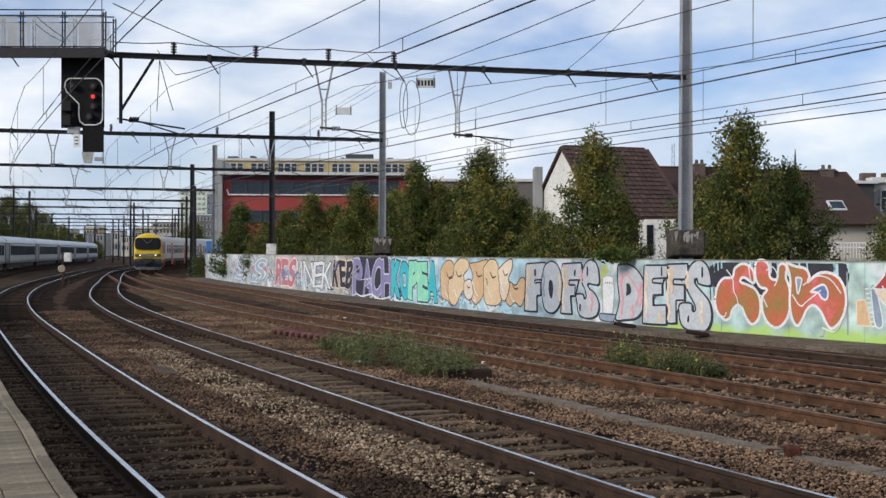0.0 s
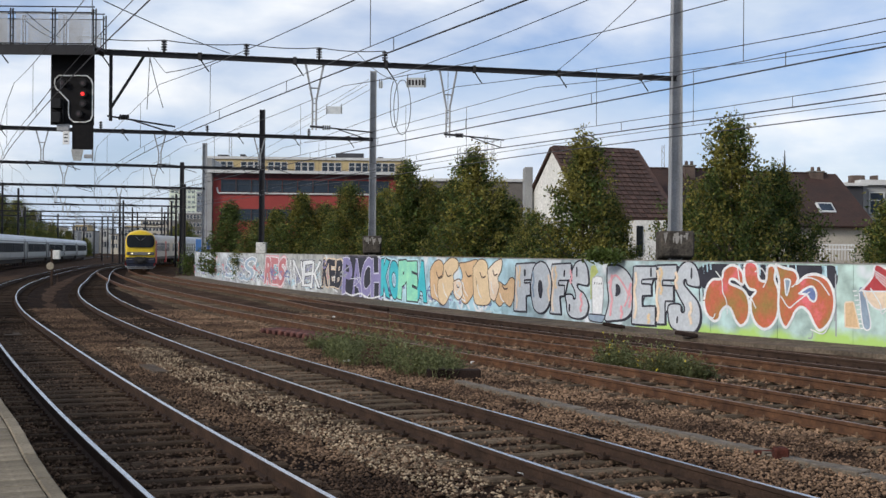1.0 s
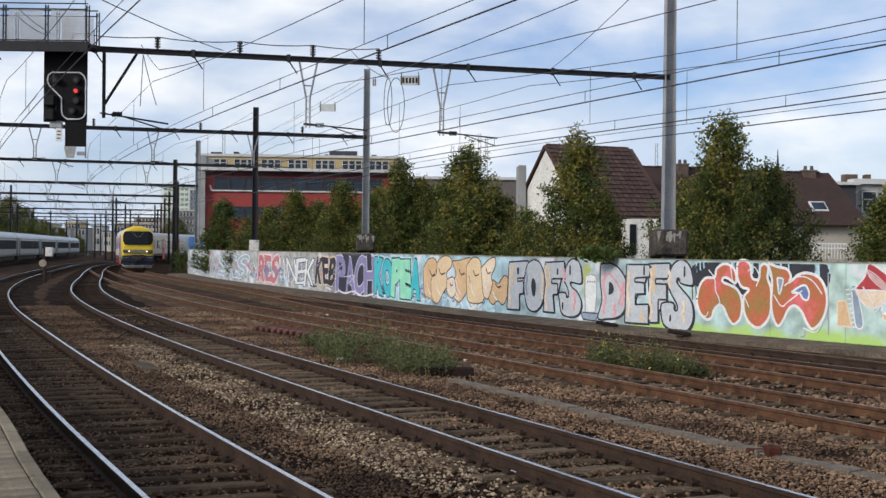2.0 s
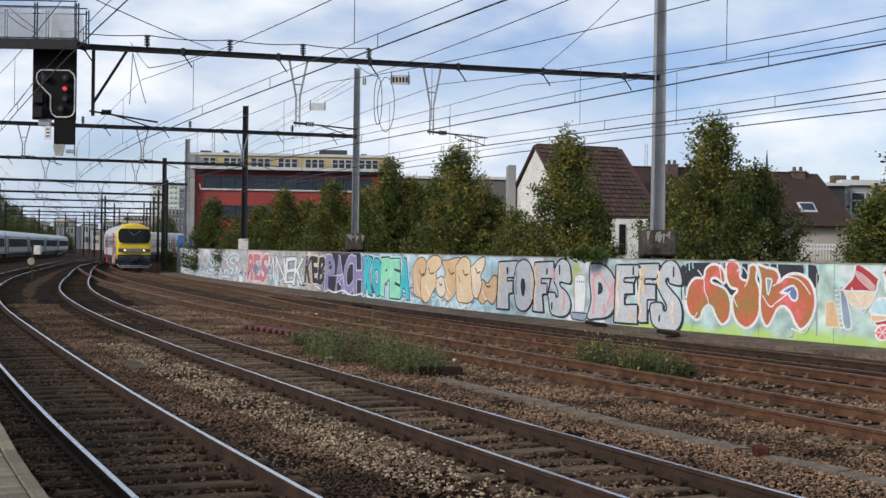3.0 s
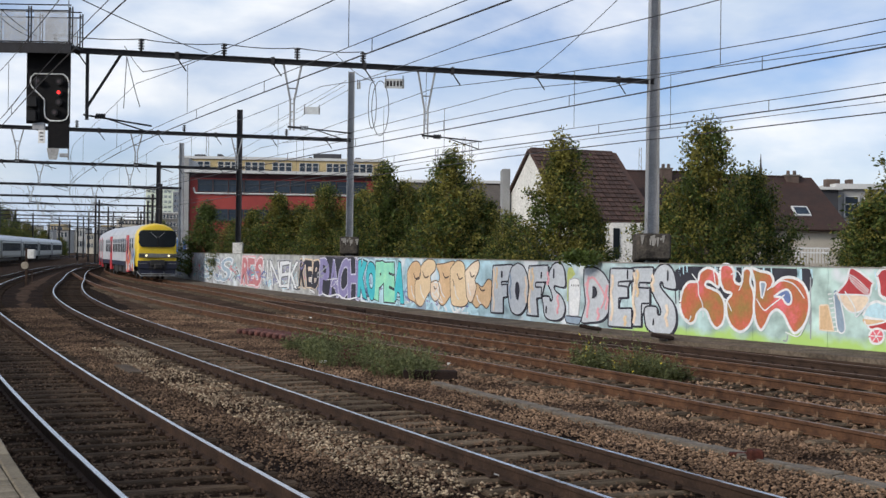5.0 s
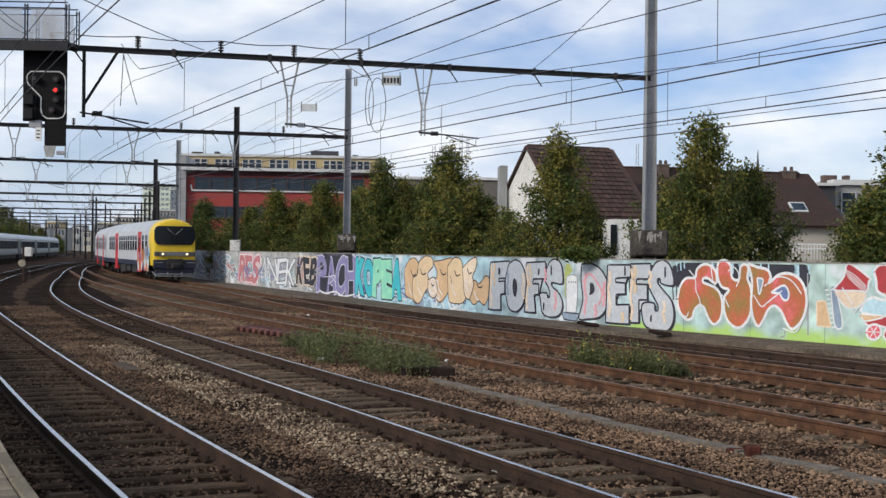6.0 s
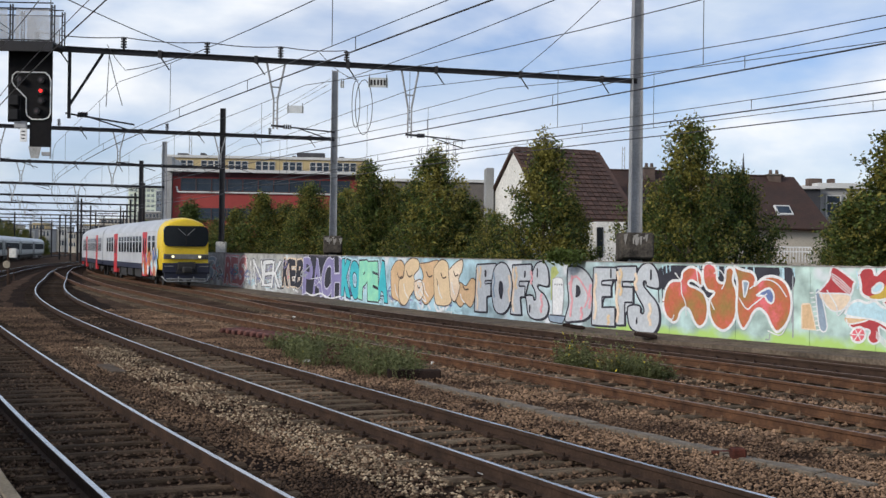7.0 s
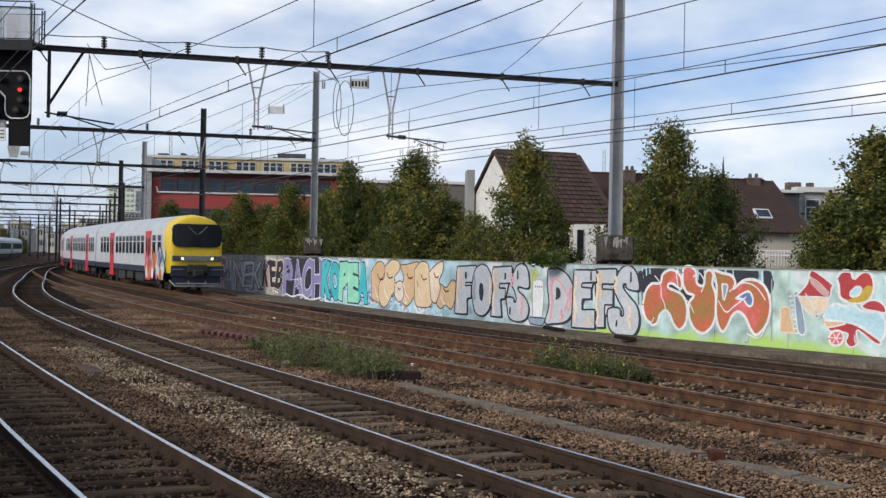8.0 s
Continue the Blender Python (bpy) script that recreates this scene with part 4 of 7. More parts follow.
def portal(right, left, zb, spots, studs, rad=0.085, mat_=DARKST, feeder=True):
    """A beam across the tracks, with hangers at distances from its right end, and insulators on top."""
    th = thing("overhead_portal_beam", "dark steel portal beam across the tracks with hangers and insulators", "gantry", "portal beams")
    a, b = Vector((*right, zb)), Vector((*left, zb))
    d = (b - a); ln = d.length; d /= ln
    bm = bmesh.new()
    m = Matrix.Translation((a + b) / 2) @ pose(0, 0, 0, 0, 0, math.degrees(math.atan2(d.y, d.x)))
    box(bm, 0, 0, rad * 0.8, ln, rad * 1.7, rad * 0.35, 0, m)
    box(bm, 0, 0, -rad * 0.8, ln, rad * 1.7, rad * 0.35, 0, m)
    box(bm, 0, 0, 0, ln, rad * 0.5, rad * 1.4, 0, m)
    part("beam", bm, mat_, th)
    for s, length in spots:
        p = a + d * s
        dropper(th, p.x, p.y, zb - rad, length, (-d.x, -d.y))
    tops = []
    for s in studs:
        p = a + d * s
        bm = bmesh.new()
        insulator(bm, (p.x, p.y, zb + rad), 0.34, 0.085)
        part("post_insulator", bm, DARKST, th)
        tops.append(Vector((p.x, p.y, zb + rad + 0.34)))
    if feeder and len(tops) > 1:
        bm = bmesh.new()
        for p, q in zip(tops, tops[1:]):
            prev = p
            for k in range(1, 7):
                u = k / 6
                c = p.lerp(q, u) - Vector((0, 0, 0.12 * 4 * u * (1 - u) * (q - p).length / 4))
                tube(bm, prev, c, 0.014, 4)
                prev = c
        part("feeder_wire", bm, WIRE, th)
    # short clamps and stays along the beam
    for s in np.arange(1.2, ln - 1, 2.7):
        p = a + d * s
        bm = bmesh.new()
        box(bm, p.x, p.y, zb, 0.1, 0.22, rad * 2.6)
        tube(bm, (p.x, p.y, zb - rad), (p.x - d.x * 0.25, p.y - d.y * 0.25, zb - rad - 0.35), 0.02, 5)
        part("clamp", bm, mat_, th)
    return th


M1, M2 = (7.61, 38.2), (-3.01, 60.4)
mast(*M1, 1.9, 10.6, GALV, 0.40, 0.30, (1.05, 1.99, 2.92))
mast(*M2, 1.9, 11.13, GALV, 0.36, 0.30, (0.9, 1.99, 2.96))
mast(-11.32, 80.5, -0.2, 11.48, DARKST, 0.36, 0.34)
mast(-19.32, 103, -0.2, 11.19, GALV, 0.42, 0.36)
mast(-24.32, 118, -0.2, 10.63, DARKST, 0.42, 0.36)
portal(M1, (-21.0, 31.0), 7.71, [(7.41, 2.0), (11.43, 1.9)], [9.35, 11.3, 13.4, 15.7, 18.0], 0.078)
Z2 = 7.74
portal(M2, (-32.0, 52.6), Z2, [(5.6, 1.5), (10.3, 1.5), (15.6, 1.5), (20.2, 1.5)], [3.2, 8.1, 13.0], 0.09, feeder=False)
portal((-11.32, 80.5), (-44.0, 70.0), 7.55, [(7.0, 1.4), (12.5, 1.4), (17.5, 1.4)], [], 0.09, feeder=False)
portal((-19.32, 103), (-56, 92), 7.36, [(7, 1.4), (12, 1.4), (18, 1.4)], [], 0.1, feeder=False)
portal((-24.32, 118), (-66, 108), 7.07, [(6, 1.4), (11, 1.4), (18, 1.4)], [], 0.1, feeder=False)
FAR = [(345, 142, 370), (330, 166, 382), (322, 192, 390), (316, 220, 396), (310, 250, 402), (305, 285, 408)]
for px, dd, py in FAR:
    xr = (px - 784) / 2154 * dd
    zt = 2.245 + (445 - py) / 2154 * dd
    mast(xr, dd, -0.2, zt + 2.6, DARKST, 0.28, 0.24)
    mast(xr - 30 - dd * 0.06, dd - 6, -0.2, zt + 2.2, DARKST, 0.28, 0.24)
    portal((xr, dd), (xr - 58, dd - 13), zt, [(8, 1.4), (13, 1.4), (18, 1.4), (23, 1.4), (29, 1.4), (35, 1.4)], [], 0.09, feeder=False)
for px, dd, py in ((219, 215, 384), (231, 190, 352), (237, 200, 360), (52, 175, 340), (24, 190, 330), (200, 235, 390), (150, 260, 400), (64, 205, 372), (92, 240, 380), (122, 250, 385), (168, 270, 392), (186, 300, 398), (210, 290, 388), (253, 225, 372), (262, 260, 380), (276, 285, 390), (305, 230, 372)):
    mast((px - 784) / 2154 * dd, dd, -0.2, 2.245 + (445 - py) / 2154 * dd, DARKST, 0.26, 0.22)


def long_post():
    """The single braced post under the near beam."""
    th = thing("hanger_post", "dark steel post braced to the beam with a steady arm", "bracket")
    dd = 34.3
    x, zt, zl = -9.09, 7.71, 5.83
    bm = bmesh.new()
    tube(bm, (x, dd, zt), (x, dd, zl), 0.05, 8)
    part("post", bm, DARKST, th)
    bm = bmesh.new()
    tube(bm, (-8.22, dd + 0.2, 7.68), (x, dd, 6.18), 0.04, 8)
    part("brace", bm, DARKST, th)
    bm = bmesh.new()
    tube(bm, (x - 0.1, dd, 5.97), (-7.36, dd + 0.4, 5.72), 0.025, 6)
    tube(bm, (-8.66, dd, 5.91), (-7.42, dd + 0.4, 5.54), 0.02, 6)
    for k in range(4):
        tube(bm, (x + 0.25 + 0.07 * k, dd, 5.94), (x + 0.285 + 0.07 * k, dd, 5.93), 0.08, 8)
    part("steady_arm", bm, DARKST, th)


long_post()


def wire_mesh(name, lines, r, parent, material=WIRE):
    """Each line becomes one unbroken wire of four sides."""
    vs, fs = [], []
    for line in lines:
        pts = [Vector(p) for p in line]
        for i, p in enumerate(pts):
            t = (pts[min(i + 1, len(pts) - 1)] - pts[max(i - 1, 0)]).normalized()
            n = t.cross(Vector((0, 0, 1)))
            n = n.normalized() if n.length > 1e-3 else Vector((1, 0, 0))
            u = n.cross(t)
            k = len(vs)
            for a in range(4):
                vs.append(tuple(p + n * (r * math.cos(a * math.pi / 2)) + u * (r * math.sin(a * math.pi / 2))))
            if i:
                for a in range(4):
                    fs.append((k - 4 + a, k - 4 + (a + 1) % 4, k + (a + 1) % 4, k + a))
    ob = new(name, mesh_of(name, vs, fs, material))
    ob.parent = parent
    return ob


SUPPORTS = [-45, -4, 36, 58, 78, 101, 116, 139, 163, 189, 217, 247, 280]


def catenary(pts, contact=5.33, r=0.0095):
    """Contact wire, auxiliary wire close above it, main carrier and droppers over a track, in spans between the portals."""
    th = thing("overhead_line", "thin dark overhead contact wire hung from two carrier wires", "wire", "overhead wires")
    line = smooth_path(pts, 1.0)
    at = lambda y: np.array([np.interp(y, line[:, 1], line[:, 0]) if y > line[0, 1] else line[0, 0] + (y - line[0, 1]) * (line[1, 0] - line[0, 0]) / (line[1, 1] - line[0, 1]), y])
    sup = [y for y in SUPPORTS if y < line[-1, 1]] + [line[-1, 1]]
    con, aux, car, drop = [], [], [], []
    for k, (y0, y1) in enumerate(zip(sup, sup[1:])):
        n = max(6, int((y1 - y0) / 2.5))
        sag = 0.76 * ((y1 - y0) / 40) ** 2
        run = [(at(y0 + (y1 - y0) * u), u) for u in np.linspace(0, 1, n)]
        height = lambda u: (contact - 0.03 * 4 * u * (1 - u), contact + 0.22 - 0.04 * 4 * u * (1 - u), 7.1 - sag * 4 * u * (1 - u))
        for rows, q in ((con, 0), (aux, 1), (car, 2)):
            rows.append([(p[0], p[1], height(u)[q]) for p, u in run])
        for i in range(int((y1 - y0) / 5)):
            u = (i + 0.5) / int((y1 - y0) / 5)
            p = at(y0 + (y1 - y0) * u)
            h = height(u)
            drop.append([(p[0], p[1], h[0]), (p[0], p[1], h[1])])
            if i % 2 == 0:
                u += 0.9 / (y1 - y0)
                p, h = at(y0 + (y1 - y0) * u), height(u)
                drop.append([(p[0], p[1], h[1]), (p[0], p[1], h[2])])
    join = lambda rows: [sum((q if i == 0 else q[1:] for i, q in enumerate(rows)), [])]
    wire_mesh("contact_wire", join(con), r * 1.35, th)
    wire_mesh("auxiliary_wire", join(aux), r * 0.8, th)
    wire_mesh("carrier_wire", join(car), r, th)
    tagged(wire_mesh("dropper_wires", drop, r * 0.7, th), kind="stuff")


for pts, contact in ((LINE_A, 5.33), (LINE_B, 5.31), (LINE_C, 5.13), (LINE_D, 5.1), (LINE_E, 5.13)):
    catenary(pts, contact)
catenary([(x - 4.6, y - 1.5) for x, y in LINE_A])
catenary([(x - 9.2, y - 3) for x, y in LINE_A])
catenary([(x - 14.5, y - 4) for x, y in LINE_A])


def loose_wires():
    th = thing("feeder_lines", "high feeder and stay wires strung between the masts", "wire")
    def span(a, b, sag, n=14):
        return [(a[0] + (b[0] - a[0]) * u, a[1] + (b[1] - a[1]) * u, a[2] + (b[2] - a[2]) * u - sag * 4 * u * (1 - u)) for u in np.linspace(0, 1, n)]
    # wires that climb over the yard at an angle
    cross = [((3.75, 37.0, 7.76), (4.04, 24.0, 7.29)),
             ((-5.70, 34.0, 7.71), (-5.97, 22.0, 6.71)),
             ((3.18, 22.0, 6.98), (-1.62, 40.0, 7.88)),
             ((-3.21, 60.2, 10.71), (-13.42, 95.0, 10.62)),
             ((-3.15, 60.2, 10.21), (-23.11, 118.0, 8.17)),
             ((-3.32, 60.2, 10.43), (-9.94, 84.0, 10.65)),
             ((-7.70, 35.0, 7.30), (-6.19, 35.5, 7.81)),
             ((-7.99, 34.0, 7.85), (-7.70, 35.0, 7.30)),
             ((-7.93, 34.0, 7.57), (-8.00, 34.0, 6.13)),
             ((-7.93, 34.0, 7.57), (-7.55, 34.0, 6.17)),
             ((-16.69, 50.0, 7.49), (-12.55, 40.0, 7.49)),
             ((-10.05, 30.0, 8.03), (-10.11, 33.0, 7.92)),
             ((-10.72, 32.0, 8.20), (-10.30, 33.0, 7.91)),
             ((-11.37, 80.3, 11.18), (-19.63, 100.0, 10.27))]
    for a, b in cross:
        wire_mesh("stay_wire", [span(a, b, 0.05, 8)], 0.011, th)
    # jumper loops hanging beside the second mast
    loops = []
    for cx, w, top, bot in ((714, 7, 145, 228), (728, 15, 143, 240)):
        dd = 40.0
        loops.append([((cx - 784 + w * math.sin(a)) / 2154 * dd, dd, 2.245 + (445 - (top + bot) / 2 + (bot - top) / 2 * math.cos(a)) / 2154 * dd) for a in np.linspace(0, 2 * math.pi, 25)])
    loops.append(span((-2.27, 36, 8.08), (-1.23, 40, 7.83), 0.15, 8))
    for q in loops:
        wire_mesh("jumper_loop", [q], 0.012, th)


loose_wires()


def hung_plate(px0, px1, py0, py1, dd, bars):
    th = thing("hung_plate", "small pale number plate hung from the overhead wires", "sign", "hung plates")
    x0, x1 = (px0 - 784) / 2154 * dd, (px1 - 784) / 2154 * dd
    z1, z0 = 2.245 + (445 - py0) / 2154 * dd, 2.245 + (445 - py1) / 2154 * dd
    bm = bmesh.new()
    box(bm, (x0 + x1) / 2, dd, (z0 + z1) / 2, x1 - x0, 0.02, z1 - z0, 0.004)
    part("plate", bm, mat("plate_white", (0.62, 0.64, 0.63), 0.5, (0.5, 0.52, 0.52), 3), th)
    for s in (x0 + 0.04, x1 - 0.04):
        bm = bmesh.new()
        tube(bm, (s, dd - 0.015, z0), (s, dd - 0.015, z1 + 0.1), 0.012, 4)
        part("clip", bm, DARKST, th)
    for k in range(bars):
        bm = bmesh.new()
        c = x0 + (x1 - x0) * (k + 1) / (bars + 1)
        box(bm, c, dd - 0.013, (z0 + z1) / 2, (x1 - x0) * 0.1, 0.004, (z1 - z0) * 0.55)
        part("bar", bm, DARKST, th)


hung_plate(735, 770, 139, 156, 37.0, 5)
hung_plate(593, 622, 191, 204, 50.0, 0)
hung_plate(686, 693, 146, 158, 50.0, 0)


# ---------- signal on the portal ----------
def signal():
    D0 = 33.2
    fx = lambda px: (px - 784) / 2154 * D0
    fz = lambda py: 2.245 + (445 - py) / 2154 * D0
    th = thing("railway_signal", "black railway colour-light signal hung from a portal, red lamp lit", "signal")
    bm = bmesh.new()
    box(bm, (fx(108) + fx(184)) / 2, D0, (fz(102) + fz(228)) / 2, fx(184) - fx(108), 0.06, fz(102) - fz(228), 0.01)
    box(bm, (fx(146) + fx(183)) / 2, D0, (fz(226) + fz(271)) / 2, fx(183) - fx(146), 0.06, fz(226) - fz(271), 0.01)
    part("backing_board", bm, mat("signal_black", (0.007, 0.007, 0.008), 0.7, (0.012, 0.011, 0.011), 5, spec=0.12), th)
    pts = [(122, 141), (172, 141), (179, 147), (182, 155), (182, 212), (178, 220), (170, 223), (150, 223), (142, 217), (140, 208), (140, 186), (118, 164), (115, 156), (116, 147)]
    bm = bmesh.new()
    for p, q in zip(pts, pts[1:] + pts[:1]):
        tube(bm, (fx(p[0]), D0 - 0.045, fz(p[1])), (fx(q[0]), D0 - 0.045, fz(q[1])), 0.018, 6)
    part("white_border", bm, WHITEP, th, "white painted border line")
    for px, py, on in ((167, 155, 0), (167, 174, 1), (167, 191, 0), (160, 209, 0), (130, 155, 0)):
        bm = bmesh.new()
        tube(bm, (fx(px), D0 - 0.03, fz(py)), (fx(px), D0 - 0.18, fz(py)), 0.095, 14)
        hood = part("lamp_hood", bm, BLACK, th)
        bm = bmesh.new()
        tube(bm, (fx(px), D0 - 0.181, fz(py)), (fx(px), D0 - 0.19, fz(py)), 0.05, 14)
        part("lens", bm, mat("red_lens", (0.8, 0.04, 0.03), 0.3, glow=(1.0, 0.012, 0.012, 1.6)) if on else mat("dark_lens", (0.05, 0.03, 0.03), 0.15), hood)
    bm = bmesh.new()
    box(bm, fx(121), D0 - 0.1, fz(191), 0.26, 0.2, 0.28, 0.02)
    box(bm, fx(121), D0 - 0.12, fz(216), 0.26, 0.24, 0.3, 0.02)
    tube(bm, (fx(131), D0 - 0.1, fz(182)), (fx(131), D0 - 0.1, fz(224)), 0.02, 6)
    part("auxiliary_lamp", bm, BLACK, th)
    bm = bmesh.new()
    box(bm, fx(131), D0 - 0.05, fz(233), 0.34, 0.1, 0.2, 0.02)
    part("junction_box", bm, GALV, th)
    bm = bmesh.new()
    box(bm, fx(137), D0 - 0.1, fz(251), 0.18, 0.02, 0.36, 0.004)
    pl = part("number_plate", bm, WHITEP, th)
    for q in (245, 251, 257):
        bm = bmesh.new(); box(bm, fx(137), D0 - 0.113, fz(q), 0.1, 0.004, 0.03)
        part("bar", bm, DARKST, pl)
    bm = bmesh.new()
    for v in box(bm, fx(156), D0 - 0.05, fz(281), fx(167) - fx(145), 0.03, fz(271) - fz(291)):
        if v.co.z < fz(281):
            v.co.x = fx(156) + (v.co.x - fx(156)) * 0.6
    part("speed_board", bm, mat("board_grey", (0.4, 0.4, 0.38), 0.6), th)
    bm = bmesh.new()
    box(bm, fx(175), D0, fz(283), 0.24, 0.1, 0.1, 0.01)
    tube(bm, (fx(182), D0, fz(271)), (fx(182), D0, fz(291)), 0.02, 6)
    part("cable_bracket", bm, GALV, th)
    # inspection cage on the beam above
    cage = thing("inspection_cage", "grey steel mesh railing cage over the signal", "cage")
    yb = D0 - 0.5
    gx = lambda px: (px - 784) / 2154 * yb
    gz = lambda py: 2.245 + (445 - py) / 2154 * yb
    xs = [gx(p) for p in (-170, -120, -70, -18, 38, 112, 184)]
    for depth in (yb, yb + 1.0):
        for i, x in enumerate(xs):
            bm = bmesh.new()
            for o in (-0.035, 0.035):
                box(bm, x + o, depth, (gz(22) + gz(88)) / 2, 0.03, 0.04, gz(22) - gz(88))
            for k in range(5):
                box(bm, x, depth, gz(26) + (gz(86) - gz(26)) * k / 4, 0.09, 0.03, 0.02)
            part("upright", bm, DARKST, cage)
        for py in (19, 29, 84):
            bm = bmesh.new()
            tube(bm, (xs[0], depth, gz(py)), (xs[-1], depth, gz(py)), 0.018, 5)
            part("rail", bm, DARKST, cage)
        for a, b in zip(xs, xs[1:]):
            bm = bmesh.new()
            n = 30
            for k in range(n + 1):
                u = a + 0.12 + (b - a - 0.24) * k / n
                box(bm, u, depth, (gz(30) + gz(83)) / 2, 0.01, 0.006, gz(30) - gz(83))
            for k in range(26):
                z = gz(83) + (gz(30) - gz(83)) * k / 25
                box(bm, (a + b) / 2, depth, z, b - a - 0.24, 0.006, 0.01)
            part("mesh_panel", bm, mat("mesh_wire", (0.6, 0.61, 0.62), 0.5, (0.5, 0.51, 0.52), 3), cage)
    bm = bmesh.new()
    box(bm, (xs[0] + xs[-1]) / 2, yb + 0.5, gz(88), xs[-1] - xs[0], 1.05, 0.06)
    box(bm, (xs[0] + xs[-1]) / 2, yb - 0.02, gz(97), xs[-1] - xs[0], 0.1, 0.22)
    part("walkway", bm, DARKST, cage)


signal()


# ---------- trains ----------
T_WHITE = mat("train_white", (0.56, 0.575, 0.59), 0.4, (0.44, 0.455, 0.47), 0.7, amount=0.06, fine=8)
T_ROOF = mat("train_roof", (0.5, 0.52, 0.55), 0.5, (0.38, 0.4, 0.42), 0.6, amount=0.1, fine=8)
T_RED = mat("train_red", (0.58, 0.03, 0.04), 0.4, (0.45, 0.025, 0.03), 1.0, amount=0.08)
T_BLUE = mat("train_blue", (0.008, 0.012, 0.038), 0.5, (0.012, 0.014, 0.028), 1.0)
T_YEL = mat("train_yellow", (0.80, 0.56, 0.02), 0.4, (0.68, 0.46, 0.02), 0.8, amount=0.08, fine=8)
T_DARK = mat("train_underframe", (0.03, 0.028, 0.027), 0.8, (0.018, 0.017, 0.016), 2.0)
T_GREYB = mat("train_grey_band", (0.22, 0.21, 0.19), 0.6, (0.12, 0.12, 0.11), 3.0)
T_LAMP = mat("headlamp_lit", (1, 0.9, 0.6), 0.3, glow=(1.0, 0.86, 0.5, 1.3))
CARL = 25.6


def section(w=1.43, zt=4.08):
    """Half outline of a carriage, floor to roof crown."""
    return [(w - 0.06, 0.98), (w, 1.25), (w, 2.95), (w - 0.04, 3.25), (w - 0.17, 3.55), (w - 0.44, 3.82), (w - 0.9, 4.0), (0.0, zt)]


def shell(bm, y0, y1, sec, cut=(0, 99), nose=None, steps=1):
    """The skin between two ends; nose: function of (fraction, x, z) giving a moved point."""
    ring = [(x, z) for x, z in sec if cut[0] <= z <= cut[1]]
    full = [(-x, z) for x, z in ring] + [(x, z) for x, z in reversed(ring) if x > 1e-6] if cut[1] > 4 else None
    rows = []
    for k in range(steps + 1):
        u = k / steps
        y = y0 + (y1 - y0) * u
        rows.append([bm.verts.new(nose(u, x, y, z) if nose else (x, y, z)) for x, z in full])
    for a, b in zip(rows, rows[1:]):
        for i in range(len(full) - 1):
            bm.faces.new((a[i], a[i + 1], b[i + 1], b[i]))
    return rows


def bogie(name, th, y):
    bo = new(name)
    bm = bmesh.new()
    for s in (-1, 1):
        box(bm, s * 1.08, y, 0.62, 0.14, 3.0, 0.26, 0.04)
        box(bm, s * 1.12, y, 0.5, 0.16, 0.7, 0.36, 0.04)
    box(bm, 0, y, 0.62, 2.0, 0.5, 0.24, 0.04)
    ob = part("bogie", bm, T_DARK, th)
    for q in (-1.25, 1.25):
        bm = bmesh.new()
        for s in (-0.75, 0.75):
            tube(bm, (s - 0.065, y + q, 0.46), (s + 0.065, y + q, 0.46), 0.45, 20)
        tube(bm, (-0.75, y + q, 0.46), (0.75, y + q, 0.46), 0.08, 8)
        part("wheelset", bm, T_DARK, ob)
    bpy.data.objects.remove(bo)


def window_part(th, side, y, w, z0, z1, frame_mat=None):
    xw = side * 1.432
    bm = bmesh.new()
    box(bm, xw, y, (z0 + z1) / 2, 0.02, w, z1 - z0, 0.006)
    ob = part("window", bm, GLASSD, th)
    bm = bmesh.new()
    t = 0.05
    zz = z0 + (z1 - z0) * 0.68
    for bx in ((y, z0 - t / 2, w + 2 * t, t), (y, z1 + t / 2, w + 2 * t, t), (y, zz, w, 0.05)):
        box(bm, xw + side * 0.012, bx[0], bx[1], 0.02, bx[2], bx[3])
    for q in (-1, 1):
        box(bm, xw + side * 0.012, y + q * (w + t) / 2, (z0 + z1) / 2, 0.02, t, z1 - z0)
    part("window_frame", bm, frame_mat or T_WHITE, ob)


def door_part(th, side, y, tag=True):
    xw = side * 1.435
    bm = bmesh.new()
    box(bm, xw, y, 1.98, 0.05, 1.5, 2.5, 0.01)
    box(bm, xw - side * 0.05, y, 0.62, 0.16, 1.5, 0.26, 0.01)
    ob = part("door", bm, T_RED, th, "red double passenger door")
    for q in (-0.34, 0.34):
        bm = bmesh.new()
        box(bm, xw + side * 0.02, y + q, 2.35, 0.03, 0.34, 1.0, 0.01)
        part("door_window", bm, GLASSD, ob)


